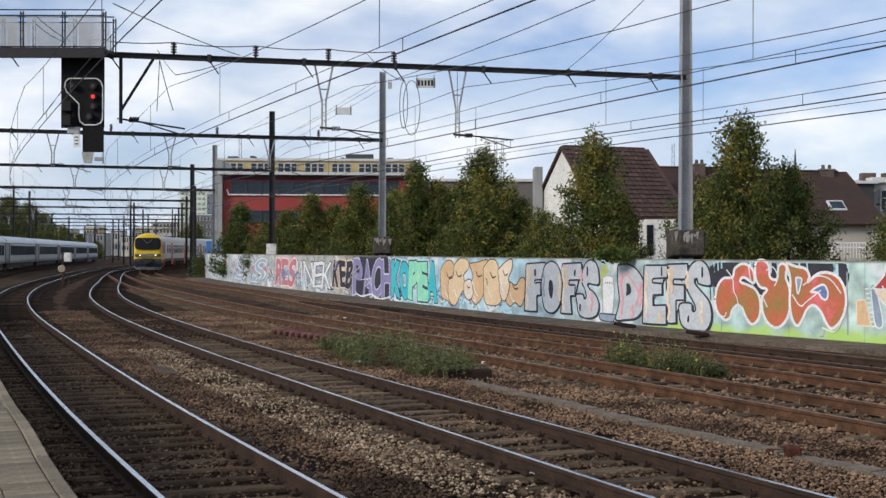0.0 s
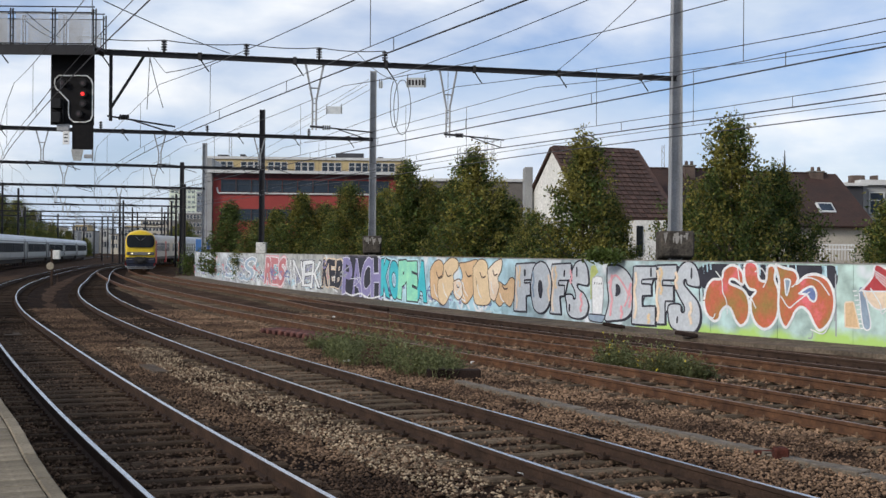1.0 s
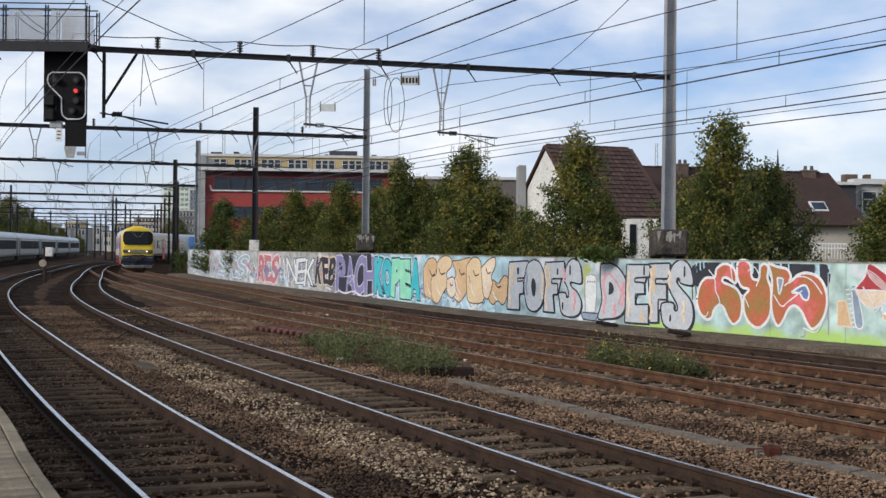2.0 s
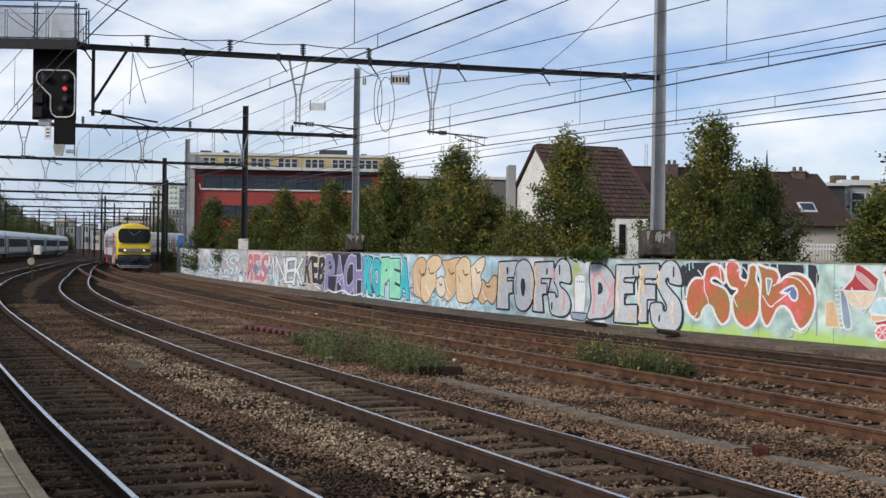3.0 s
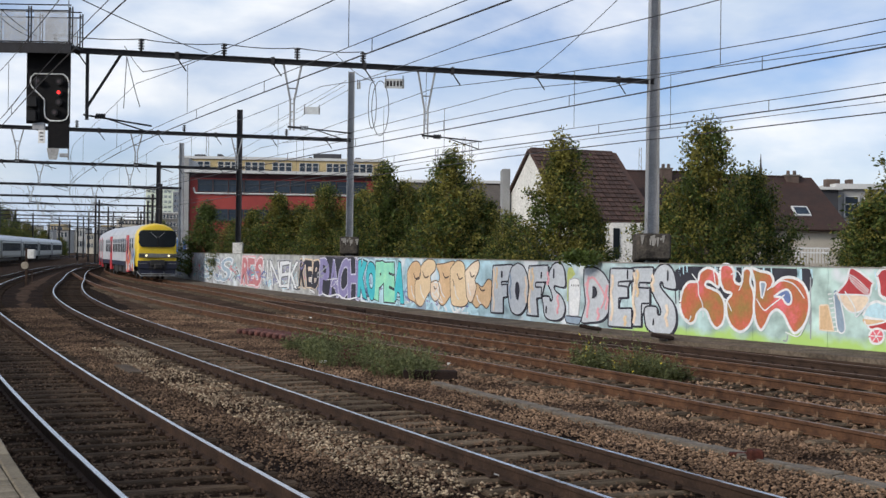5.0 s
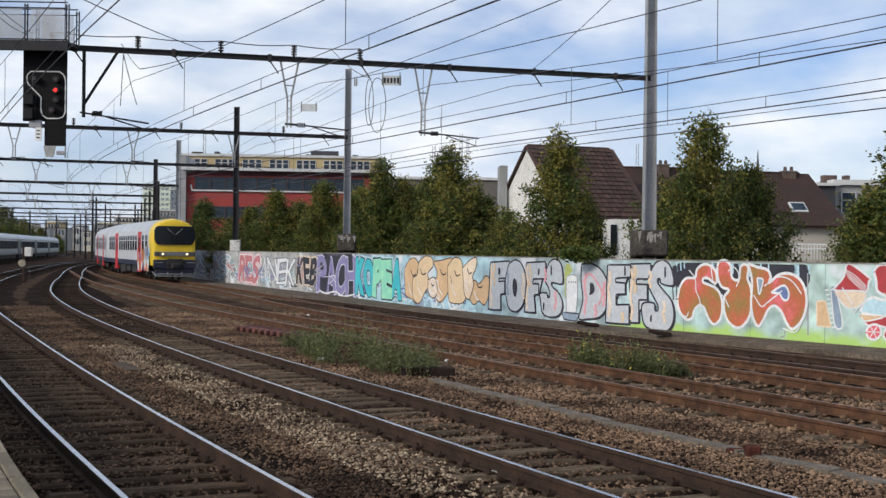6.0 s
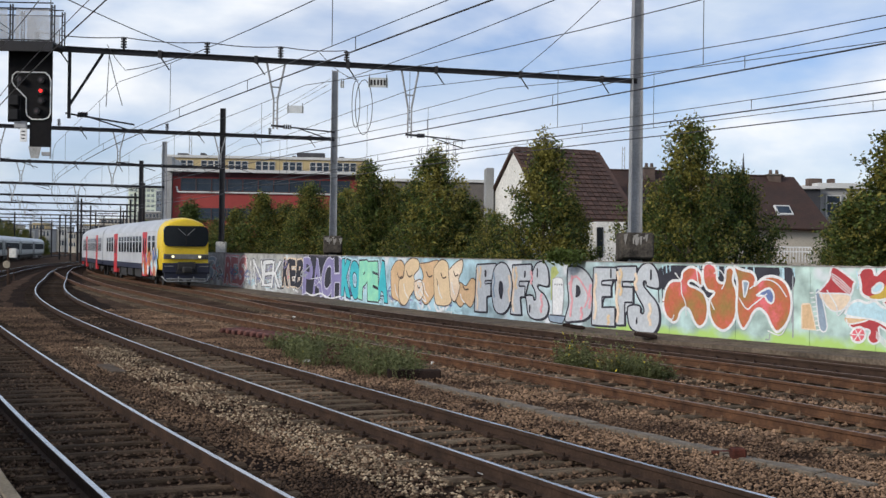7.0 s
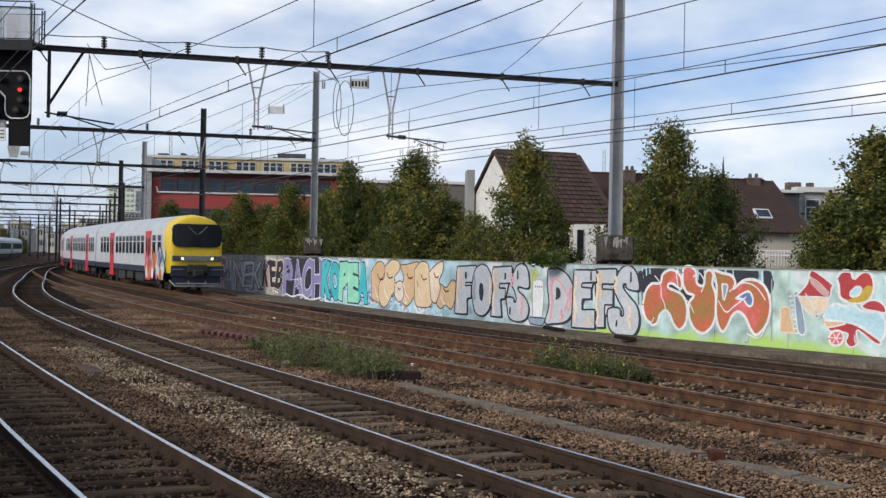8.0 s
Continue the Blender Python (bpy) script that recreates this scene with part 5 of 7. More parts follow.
def carriage(front):
    th = thing("train_carriage", "white commuter train carriage with red doors" + (" and yellow cab front" if front else " and blue sill"), "train", "carriages of the commuter train")
    sec = section()
    yb = -CARL
    yf = -1.55 if front else -0.1
    bm = bmesh.new()
    ring = [p for p in sec if p[1] <= 3.3]
    for s in (-1, 1):
        rows = [[bm.verts.new((s * x, y, z)) for x, z in ring] for y in (yb, yf)]
        for i in range(len(ring) - 1):
            bm.faces.new((rows[0][i], rows[0][i + 1], rows[1][i + 1], rows[1][i]))
    f = poly(bm, [(-x, yb, z) for x, z in sec] + [(x, yb, z) for x, z in reversed(sec[:-1])])
    if not front:
        poly(bm, [(-x, yf, z) for x, z in sec] + [(x, yf, z) for x, z in reversed(sec[:-1])])
    box(bm, 0, (yb + yf) / 2, 1.0, 2.7, yf - yb, 0.06)
    part("body_side", bm, T_WHITE, th)
    bm = bmesh.new()
    ring = [p for p in sec if p[1] >= 3.2]
    full = [(-x, z) for x, z in ring] + [(x, z) for x, z in reversed(ring[:-1])]
    rows = [[bm.verts.new((x * 1.004, y, z + 0.004)) for x, z in full] for y in (yb, yf)]
    for i in range(len(full) - 1):
        bm.faces.new((rows[0][i], rows[0][i + 1], rows[1][i + 1], rows[1][i]))
    for k in range(9):
        y = yb + 2 + k * 2.6
        if y < yf - 1:
            for s in (-1, 1):
                box(bm, s * 0.93, y, 3.78, 0.42, 0.7, 0.08, 0.02, Matrix.Translation((s * 0.93, y, 3.78)) @ pose(0, 0, 0, 0, s * 28, 0) @ Matrix.Translation((-s * 0.93, -y, -3.78)))
    part("roof", bm, T_ROOF, th, "pale grey ribbed roof")
    bm = bmesh.new()
    for s in (-1, 1):
        box(bm, s * 1.42, (yb + yf) / 2, 1.1, 0.05, yf - yb, 0.34)
    part("sill_band", bm, T_BLUE, th, "dark blue sill band")
    bm = bmesh.new()
    for k, (y, ln, h) in enumerate(((-9.3, 2.6, 0.55), (-12.6, 2.0, 0.5), (-15.6, 2.4, 0.6), (-18.0, 1.2, 0.45))):
        for s in (-1, 1):
            box(bm, s * 0.95, y, 0.92 - h / 2, 0.7, ln, h, 0.04)
    part("underfloor_equipment", bm, T_DARK, th)
    bogie("bogie_tmp", th, -4.2)
    bogie("bogie_tmp", th, yb + 4.0)
    d1, d2 = (-5.9, -18.6)
    for s in (-1, 1):
        door_part(th, s, d1); door_part(th, s, d2)
        for y in [d1 - 1.75 - k * 1.28 for k in range(9)]:
            if y > d2 + 1.1:
                window_part(th, s, y, 0.96, 1.95, 2.98)
        for y in (d2 - 1.75, d2 - 3.05, d2 - 4.35):
            window_part(th, s, y, 0.96, 1.95, 2.98)
        for y in ((-2.7, -4.2) if front else (-1.6, -2.9, -4.2)):
            window_part(th, s, y, 0.96, 1.95, 2.98)
    if front:
        cab(th)
    else:
        bm = bmesh.new()
        box(bm, 0, 0.0, 2.2, 1.3, 0.5, 2.3, 0.05)
        part("gangway_bellows", bm, T_DARK, th)
    return th


def cab(th):
    """Yellow cab: rounded nose with a broad dark windscreen, grille, lamps, buffers and plough."""
    sec = section()
    full = [(-x, z) for x, z in sec] + [(x, z) for x, z in reversed(sec[:-1])]

    def bend(u, x, y, z):
        # the nose closes in towards its front edge; the roof drops
        k = u * u
        zz = z - k * max(0, z - 2.7) * 0.07
        return (x * (1 - 0.05 * k), y, zz)
    bm = bmesh.new()
    rows = []
    for k in range(7):
        u = k / 6
        rows.append([bm.verts.new(bend(u, x, -1.55 + 1.25 * u, z)) for x, z in full])
    for a, b in zip(rows, rows[1:]):
        for i in range(len(full) - 1):
            bm.faces.new((a[i], a[i + 1], b[i + 1], b[i]))
    # front face in three rounded steps
    last = rows[-1]
    for sc, dy in ((0.985, 0.1), (0.95, 0.15), (0.80, 0.185), (0.4, 0.195)):
        ring = [bm.verts.new((v.co.x * sc / 1.0, -0.3 + dy, 2.35 + (v.co.z - 2.35) * sc)) for v in rows[-1]]
        for i in range(len(full) - 1):
            bm.faces.new((last[i], last[i + 1], ring[i + 1], ring[i]))
        bm.faces.new((last[-1], last[0], ring[0], ring[-1]))
        last = ring
    bm.faces.new(last)
    part("cab_shell", bm, T_YEL, th, "yellow rounded cab front", smooth=True)
    # windscreen band, wraps round the corners
    def rounded(w, z0, z1, r, y, bulge, th_, name, material, parent, label="", cx=0.0):
        bm = bmesh.new()
        n = 24
        rows = []
        for i in range(n + 1):
            x = -w / 2 + w * i / n
            q = max(0.0, abs(x) - (w / 2 - r))
            dz = r - math.sqrt(max(0.0, r * r - q * q))
            yy = y - bulge * (abs(x) / (w / 2)) ** 4
            rows.append([bm.verts.new((cx + x, yy - th_, z0 + dz)), bm.verts.new((cx + x, yy, z0 + dz + 0.02)), bm.verts.new((cx + x, yy, z1 - dz - 0.02)), bm.verts.new((cx + x, yy - th_, z1 - dz))])
        for p, q in zip(rows, rows[1:]):
            for k in range(3):
                bm.faces.new((p[k], q[k], q[k + 1], p[k + 1]))
        return part(name, bm, material, parent, label)
    ws = rounded(2.62, 2.34, 3.58, 0.34, 0.0, 0.06, 0.3, "windscreen", GLASSD, th, "wide dark rounded windscreen")
    bm = bmesh.new()
    box(bm, 0, 0.01, 2.92, 0.07, 0.03, 1.0)
    part("centre_post", bm, BLACK, ws)
    for s in (-1, 1):
        bm = bmesh.new()
        tube(bm, (s * 0.05, 0.03, 3.02), (s * 0.5, 0.02, 3.42), 0.014, 6)
        part("wiper", bm, GALV, ws)
    bm = bmesh.new()
    box(bm, 0, 0.02, 1.76, 2.62, 0.06, 0.3, 0.02)
    band = part("lamp_band", bm, T_GREYB, th, "grey grille band with lamps")
    for s in (-1, 1):
        bm = bmesh.new()
        tube(bm, (s * 0.775, 0.05, 1.76), (s * 0.775, 0.075, 1.76), 0.072, 16)
        part("headlamp", bm, T_LAMP, band, "lit warm white headlamp")
        bm = bmesh.new()
        for k in range(5):
            box(bm, s * 1.08, 0.055, 1.66 + 0.05 * k, 0.36, 0.02, 0.02)
        part("grille", bm, T_DARK, band)
    bm = bmesh.new()
    box(bm, 0, 0.03, 1.1, 2.74, 0.1, 0.58, 0.03)
    part("buffer_beam", bm, T_BLUE, th, "dark blue buffer beam")
    bm = bmesh.new()
    box(bm, 0, 0.1, 1.24, 1.0, 0.2, 0.42, 0.03)
    box(bm, 0, 0.3, 1.0, 0.5, 0.5, 0.36, 0.05)
    tube(bm, (0.12, 0.5, 1.02), (0.12, 0.62, 1.02), 0.12, 12)
    part("coupler", bm, T_DARK, th, "dark automatic coupler")
    for s in (-1, 1):
        bm = bmesh.new()
        tube(bm, (s * 0.75, 0.08, 1.2), (s * 1.3, 0.08, 1.2), 0.025, 6)
        part("hand_rail", bm, T_GREYB, th)
        bm = bmesh.new()
        for k in range(4):
            tube(bm, (s * (0.34 + 0.1 * k), 0.1, 1.3), (s * (0.3 + 0.09 * k), 0.2, 0.75), 0.022, 6)
        part("brake_hose", bm, T_DARK, th)
    bm = bmesh.new()
    box(bm, 0, -0.05, 0.62, 2.5, 0.1, 0.42, 0.02)
    part("plough_plate", bm, T_BLUE, th)
    bm = bmesh.new()
    for z in (0.33, 0.46):
        tube(bm, (-1.15, 0.12, z), (1.15, 0.12, z), 0.035, 6)
    for s in (-1, 1):
        tube(bm, (s * 1.15, 0.12, 0.33), (s * 1.4, -0.1, 0.62), 0.035, 6)
        tube(bm, (s * 0.45, 0.12, 0.3), (s * 0.45, 0.05, 0.6), 0.03, 6)
    part("guard_rail", bm, GALV, th, "pale tubular guard rail")
    # sprayed paint on the side behind the cab
    rnd = random.Random(11)
    cols = [P_PEACH, P_CREAM, P_PINK, P_WHITE, mat("spray_orange", (0.8, 0.2, 0.04), 0.6), P_RED, P_SKY, P_NAVY]
    for k in range(40):
        bm = bmesh.new()
        y, z = -rnd.uniform(0.9, 6.6), rnd.uniform(0.8, 1.9)
        n = 9
        pts = [(1.46 + 0.0012 * k, y + rnd.uniform(0.12, 0.4) * math.cos(6.283 * i / n), max(0.6, z + rnd.uniform(0.2, 0.6) * math.sin(6.283 * i / n))) for i in range(n)]
        poly(bm, pts)
        part("graffiti_patch", bm, cols[k % len(cols)], th)


TRAIN = [carriage(True), carriage(False)]
for _ in range(3):
    TRAIN.append(copy_thing(TRAIN[1], Matrix.Identity(4)))


def pantograph(th):
    bm = bmesh.new()
    box(bm, 0, -14, 4.12, 1.4, 1.8, 0.14, 0.02)
    for s in (-0.5, 0.5):
        for q in (-14.7, -13.3):
            tube(bm, (s, q, 4.0), (s, q, 4.2), 0.07, 8)
        tube(bm, (s, -13.3, 4.2), (s * 0.8, -15.2, 4.65), 0.03, 6)
        tube(bm, (s * 0.8, -15.2, 4.65), (s * 0.9, -13.8, 5.2), 0.025, 6)
    tube(bm, (-0.85, -13.8, 5.25), (0.85, -13.8, 5.25), 0.035, 6)
    part("pantograph", bm, T_DARK, th, "raised dark pantograph")


pantograph(TRAIN[1])


def silver_train():
    """Grey coaches standing on the far tracks."""
    steel = mat("coach_steel", (0.46, 0.49, 0.49), 0.4, (0.34, 0.37, 0.38), 0.6, metal=0.5, amount=0.08, fine=6)
    top = mat("coach_roof", (0.52, 0.56, 0.6), 0.4, (0.4, 0.44, 0.48), 0.5, metal=0.3)
    a, b = Vector((-48.04, 132, 0)), Vector((-72.3, 250, 0))
    d = (b - a).normalized()
    ang = math.degrees(math.atan2(d.y, d.x)) - 90
    sec = [(x, z * 0.95) for x, z in section(1.41, 4.06)]
    first = None
    for k in range(6):
        p = b - d * (25.0 * (k + 1))
        m = pose(p.x, p.y, -0.05, 0, 0, ang)
        if first is not None:
            copy_thing(first, m)
            continue
        first = th = thing("passenger_coach", "grey steel passenger coach with dark windows, standing", "train", "standing coaches", at=m)
        bm = bmesh.new()
        full = [(-x, z) for x, z in sec] + [(x, z) for x, z in reversed(sec[:-1])]
        rows = [[bm.verts.new((x, y, z)) for x, z in full] for y in (0.3, 24.7)]
        for i in range(len(full) - 1):
            f = bm.faces.new((rows[0][i], rows[0][i + 1], rows[1][i + 1], rows[1][i]))
            f.material_index = 1 if min(full[i][1], full[i + 1][1]) > 3.1 else 0
        bm.faces.new(rows[0]); bm.faces.new(rows[1])
        part("body", bm, [steel, top], th)
        for s in (-1, 1):
            for q in range(11):
                bm = bmesh.new()
                box(bm, s * 1.415, 3.2 + q * 1.86, 2.3, 0.03, 1.62, 1.05, 0.02)
                part("window", bm, mat("coach_pane", (0.03, 0.035, 0.04), 0.6, (0.02, 0.024, 0.028), 1.0, spec=0.02), th)
            for y in (1.4, 23.6):
                bm = bmesh.new()
                box(bm, s * 1.42, y, 2.0, 0.03, 0.9, 2.0, 0.01)
                part("door", bm, mat("coach_door", (0.05, 0.055, 0.06), 0.5), th)
            bm = bmesh.new()
            box(bm, s * 1.42, 12.5, 3.05, 0.02, 24.2, 0.1)
            part("side_stripe", bm, mat("coach_stripe", (0.12, 0.14, 0.15), 0.5), th)
        bm = bmesh.new()
        box(bm, 0, 12.5, 0.7, 2.3, 22, 0.5, 0.05)
        for y in (3.6, 21.4):
            for q in (-1.25, 1.25):
                for s in (-0.75, 0.75):
                    tube(bm, (s - 0.06, y + q, 0.46), (s + 0.06, y + q, 0.46), 0.45, 14)
        part("underframe", bm, T_DARK, th)


silver_train()


# ---------- buildings behind the wall ----------
B_RED = mat("red_render", (0.33, 0.045, 0.035), 0.7, (0.26, 0.035, 0.03), 0.3, amount=0.08, fine=4)
B_BEIGE = mat("beige_brick", (0.55, 0.43, 0.22), 0.85, (0.45, 0.35, 0.18), 0.4, 0.2, fine=8)
B_GREY = mat("grey_render", (0.36, 0.36, 0.35), 0.85, (0.26, 0.26, 0.25), 0.4, 0.2)
B_WHITE = mat("white_render", (0.70, 0.69, 0.65), 0.85, (0.55, 0.54, 0.50), 0.5, 0.2, fine=10)
B_CREAM = mat("cream_render", (0.52, 0.47, 0.38), 0.85, (0.42, 0.38, 0.31), 0.5, 0.2)
B_TILE = mat("brown_roof_tile", (0.075, 0.037, 0.026), 0.85, (0.045, 0.025, 0.02), 1.2, 0.3, rand=0.3)
B_TILE2 = mat("red_brown_roof", (0.05, 0.021, 0.0135), 0.9, (0.026, 0.013, 0.0095), 1.0, 0.6, fine=14)
B_DARK = mat("dark_slate", (0.05, 0.05, 0.055), 0.7, (0.035, 0.035, 0.04), 0.8)
B_BRICK = mat("chimney_brick", (0.13, 0.09, 0.07), 0.9, (0.06, 0.045, 0.038), 2, 0.4)
FASCIA = mat("pale_fascia", (0.6, 0.6, 0.58), 0.6, (0.5, 0.5, 0.48), 1)


def windows(th, x0, x1, z0, z1, y, n, gap, glass_m, frame_m, m, depth=0.08):
    """A row of framed panes on a face at local y."""
    w = (x1 - x0) / n
    for k in range(n):
        c = x0 + w * (k + 0.5)
        bm = bmesh.new()
        box(bm, c, y + 0.02, (z0 + z1) / 2, w - gap, depth, z1 - z0, 0, m)
        ob = part("window", bm, glass_m, th)
        bm = bmesh.new()
        for s in (-1, 1):
            box(bm, c + s * (w - gap) / 2, y - 0.04, (z0 + z1) / 2, 0.07, 0.08, z1 - z0 + 0.07, 0, m)
        for z in (z0, z1, z0 + (z1 - z0) * 0.62):
            box(bm, c, y - 0.04, z, w - gap, 0.08, 0.06, 0, m)
        part("window_frame", bm, frame_m, ob)


def red_building():
    m = pose(-20.77, 115, 0, 0, 0, 4)
    th = thing("office_building", "red rendered flat-roofed building with long window bands", "building")
    L = 17.6
    z1 = 9.51
    bm = bmesh.new()
    box(bm, L / 2, 6, z1 / 2 - 0.2, L, 12, z1 + 0.2, 0, m)
    part("wall", bm, B_RED, th)
    bm = bmesh.new()
    box(bm, L / 2 - 0.1, 5.7, z1 + 0.05, L + 0.7, 13, 0.28, 0, m)
    part("roof", bm, FASCIA, th, "pale flat roof edge")
    bm = bmesh.new()
    box(bm, L / 2, -0.02, z1 - 0.32, L, 0.06, 0.42, 0, m)
    part("eaves_band", bm, mat("maroon_band", (0.09, 0.02, 0.025), 0.7), th)
    windows(th, 0.7, L - 1, 7.69, 8.81, -0.03, 11, 0.12, GLASSB, mat("dark_frame", (0.05, 0.055, 0.065), 0.5), m)
    windows(th, 0.7, L - 1, 4.97, 6.04, -0.03, 11, 0.12, GLASSB, mat("dark_frame", (0.05, 0.055, 0.065), 0.5), m)
    bm = bmesh.new()
    tube(bm, m @ Vector((0.5, -0.1, 7.53)), m @ Vector((L - 1, -0.1, 7.53)), 0.09, 8)
    tube(bm, m @ Vector((0.5, -0.1, 7.53)), m @ Vector((0.35, -0.1, 8.06)), 0.09, 8)
    part("drain_pipe", bm, FASCIA, th)
    bm = bmesh.new()
    box(bm, -0.45, 4, z1 / 2 + 0.6, 0.8, 9, z1 + 1.4, 0, m)
    part("end_wall", bm, B_GREY, th, "grey stained end wall")


red_building()


def beige_building():
    m = pose(-31.10, 165, 0, 0, 0, 3)
    th = thing("apartment_block", "beige brick flat-roofed block with rows of windows", "building")
    L, z1 = -3.75 - -31.10, 14.50
    bm = bmesh.new()
    box(bm, L / 2, 6, z1 / 2, L, 12, z1, 0, m)
    part("wall", bm, B_BEIGE, th)
    bm = bmesh.new()
    box(bm, L / 2, 6, z1 + 0.15, L + 0.5, 12.5, 0.35, 0, m)
    part("roof", bm, FASCIA, th)
    for k in range(7):
        windows(th, 1.3 + k * 3.65, 1.3 + k * 3.65 + 2.7, 12.82, 14.12, -0.02, 3, 0.14, GLASSB, FASCIA, m)
    for px0, px1, py in ((610, 660, 278), (602, 608, 284), (685, 695, 284), (400, 418, 283), (440, 448, 282)):
        bm = bmesh.new()
        x0, x1 = (px0 - 378) / 2154 * 165, (px1 - 378) / 2154 * 165
        h = (288 - py) / 2154 * 165
        box(bm, (x0 + x1) / 2, 3, z1 + h / 2 + 0.3, x1 - x0, 3, h, 0, m)
        part("roof_plant", bm, B_DARK, th)


beige_building()


def block(label, px0, px1, py, dd, depth, material, rows=0, cols=0, roof=FASCIA, gl=None, rot=0):
    th = thing("building", label, "building")
    x0, x1 = (px0 - 784) / 2154 * dd, (px1 - 784) / 2154 * dd
    z1 = 2.245 + (445 - py) / 2154 * dd
    m = pose(x0, dd, 0, 0, 0, rot)
    w = x1 - x0
    bm = bmesh.new(); box(bm, w / 2, depth / 2, z1 / 2, w, depth, z1, 0, m)
    part("wall", bm, material, th)
    bm = bmesh.new(); box(bm, w / 2, depth / 2, z1 + 0.1, w + 0.5, depth + 0.5, 0.3, 0, m)
    part("roof", bm, roof, th)
    for r in range(rows):
        h = (z1 - 1.5) / rows
        windows(th, w * 0.04, w * 0.96, 1.5 + r * h + h * 0.3, 1.5 + r * h + h * 0.8, -0.02, cols, w * 0.25 / cols, gl or GLASSB, FASCIA, m)


block("grey flat-roofed building behind the trees", 722, 948, 321, 135, 10, mat("shaded_brick", (0.16, 0.14, 0.125), 0.9, (0.1, 0.09, 0.08), 0.4), 0, 0)
block("pale glazed tower block far away", 318, 366, 340, 430, 14, mat("tower_glaze", (0.68, 0.74, 0.6), 0.5, (0.6, 0.66, 0.54), 0.1), 12, 6, gl=mat("pale_pane", (0.3, 0.38, 0.36), 0.2))
block("cream apartment block far away", 268, 320, 395, 390, 14, B_CREAM, 5, 8)
block("blue-grey slab tower far away", 366, 379, 345, 425, 14, mat("slate_panel", (0.16, 0.19, 0.23), 0.6, (0.12, 0.15, 0.19), 0.2), 10, 2)
block("grey brick block far away", 334, 380, 382, 360, 12, mat("grey_brick", (0.17, 0.165, 0.155), 0.9, (0.11, 0.105, 0.1), 0.4), 5, 7)
for k, (px0, px1, py) in enumerate(((95, 125, 408), (128, 150, 415), (152, 175, 404), (176, 196, 416), (196, 214, 410), (240, 268, 405))):
    block("small town block far down the line", px0, px1, py, 520 + 20 * k, 12, (B_CREAM, B_GREY, B_BEIGE)[k % 3], 3, 4)
for k in range(15):
    px0 = 62 + 17 * k
    block("pale town house far down the line", px0, px0 + 13 + (k * 7) % 9, 424 - (k * 11) % 19, 470 + 14 * ((k * 5) % 9), 10, (B_WHITE, B_CREAM, B_GREY, B_BRICK)[k % 4], 2, 3, roof=(B_TILE2, FASCIA, B_DARK)[k % 3])
block("grey rendered flat-roofed house", 1547, 1700, 321, 70, 8, B_GREY, 2, 4)


def house(name, label, px, dd, rot, ln, run, ze, zr, wall_m, roof_m, tiled=False, overhang=0.25):
    """A gabled house: its ridge runs along local x, one slope faces local -y."""
    m = pose((px - 784) / 2154 * dd, dd, 0, 0, 0, rot)
    th = thing(name, label, "house", "houses behind the wall")
    bm = bmesh.new()
    prof = [(-run + 0.2, -0.2), (-run + 0.2, ze), (0, zr - 0.15), (run - 0.2, ze), (run - 0.2, -0.2)]
    a = [bm.verts.new(m @ Vector((-ln / 2, y, z))) for y, z in prof]
    b = [bm.verts.new(m @ Vector((ln / 2, y, z))) for y, z in prof]
    bm.faces.new(a); bm.faces.new(b[::-1])
    for i in range(len(prof) - 1):
        bm.faces.new((a[i], b[i], b[i + 1], a[i + 1]))
    part("wall", bm, wall_m, th)
    slope = math.atan2(zr - ze, run)
    sl = math.hypot(zr - ze, run) + overhang
    roof = None
    for s in (-1, 1):
        bm = bmesh.new()
        mm = m @ pose(0, 0, zr, 0, 0, 0) @ Matrix.Rotation(s * -slope, 4, "X") if s > 0 else m @ pose(0, 0, zr, 0, 0, 0) @ Matrix.Rotation(slope, 4, "X")
        box(bm, 0, s * sl / 2, 0, ln + 0.3, sl, 0.14, 0.02, mm)
        roof = part("roof", bm, roof_m, th)
        if s < 0:
            front_m = mm
    bm = bmesh.new()
    for k in range(int(ln / 0.4)):
        box(bm, -ln / 2 + 0.2 + k * 0.4, 0, zr + 0.06, 0.39, 0.24, 0.12, 0.03, m)
    part("ridge_tiles", bm, roof_m, th)
    if tiled:
        bm = bmesh.new()
        vs = box(bm, 0, 0, 0, 0.29, 0.36, 0.05, 0.012)
        for v in vs:
            v.co.z += 0.035 * math.cos(v.co.x / 0.29 * 3.14) - 0.05 * v.co.y / 0.36
        me = link_mesh("roof_tile", bm, roof_m)
        n, r = int((ln + 0.2) / 0.32), int(sl / 0.36)
        for i in range(n):
            for j in range(min(r, 300 // n)):
                ob = new("roof_tile", me)
                ob.parent = th
                ob.matrix_basis = front_m @ pose(-ln / 2 + 0.05 + i * 0.32, -0.2 - j * 0.36, 0.1)
    bm = bmesh.new()
    mg = m @ pose(0, -run - 0.12, ze - 0.12)
    box(bm, 0, 0, 0, ln + 0.2, 0.14, 0.14, 0.03, mg)
    part("gutter", bm, FASCIA, th)
    return th, m


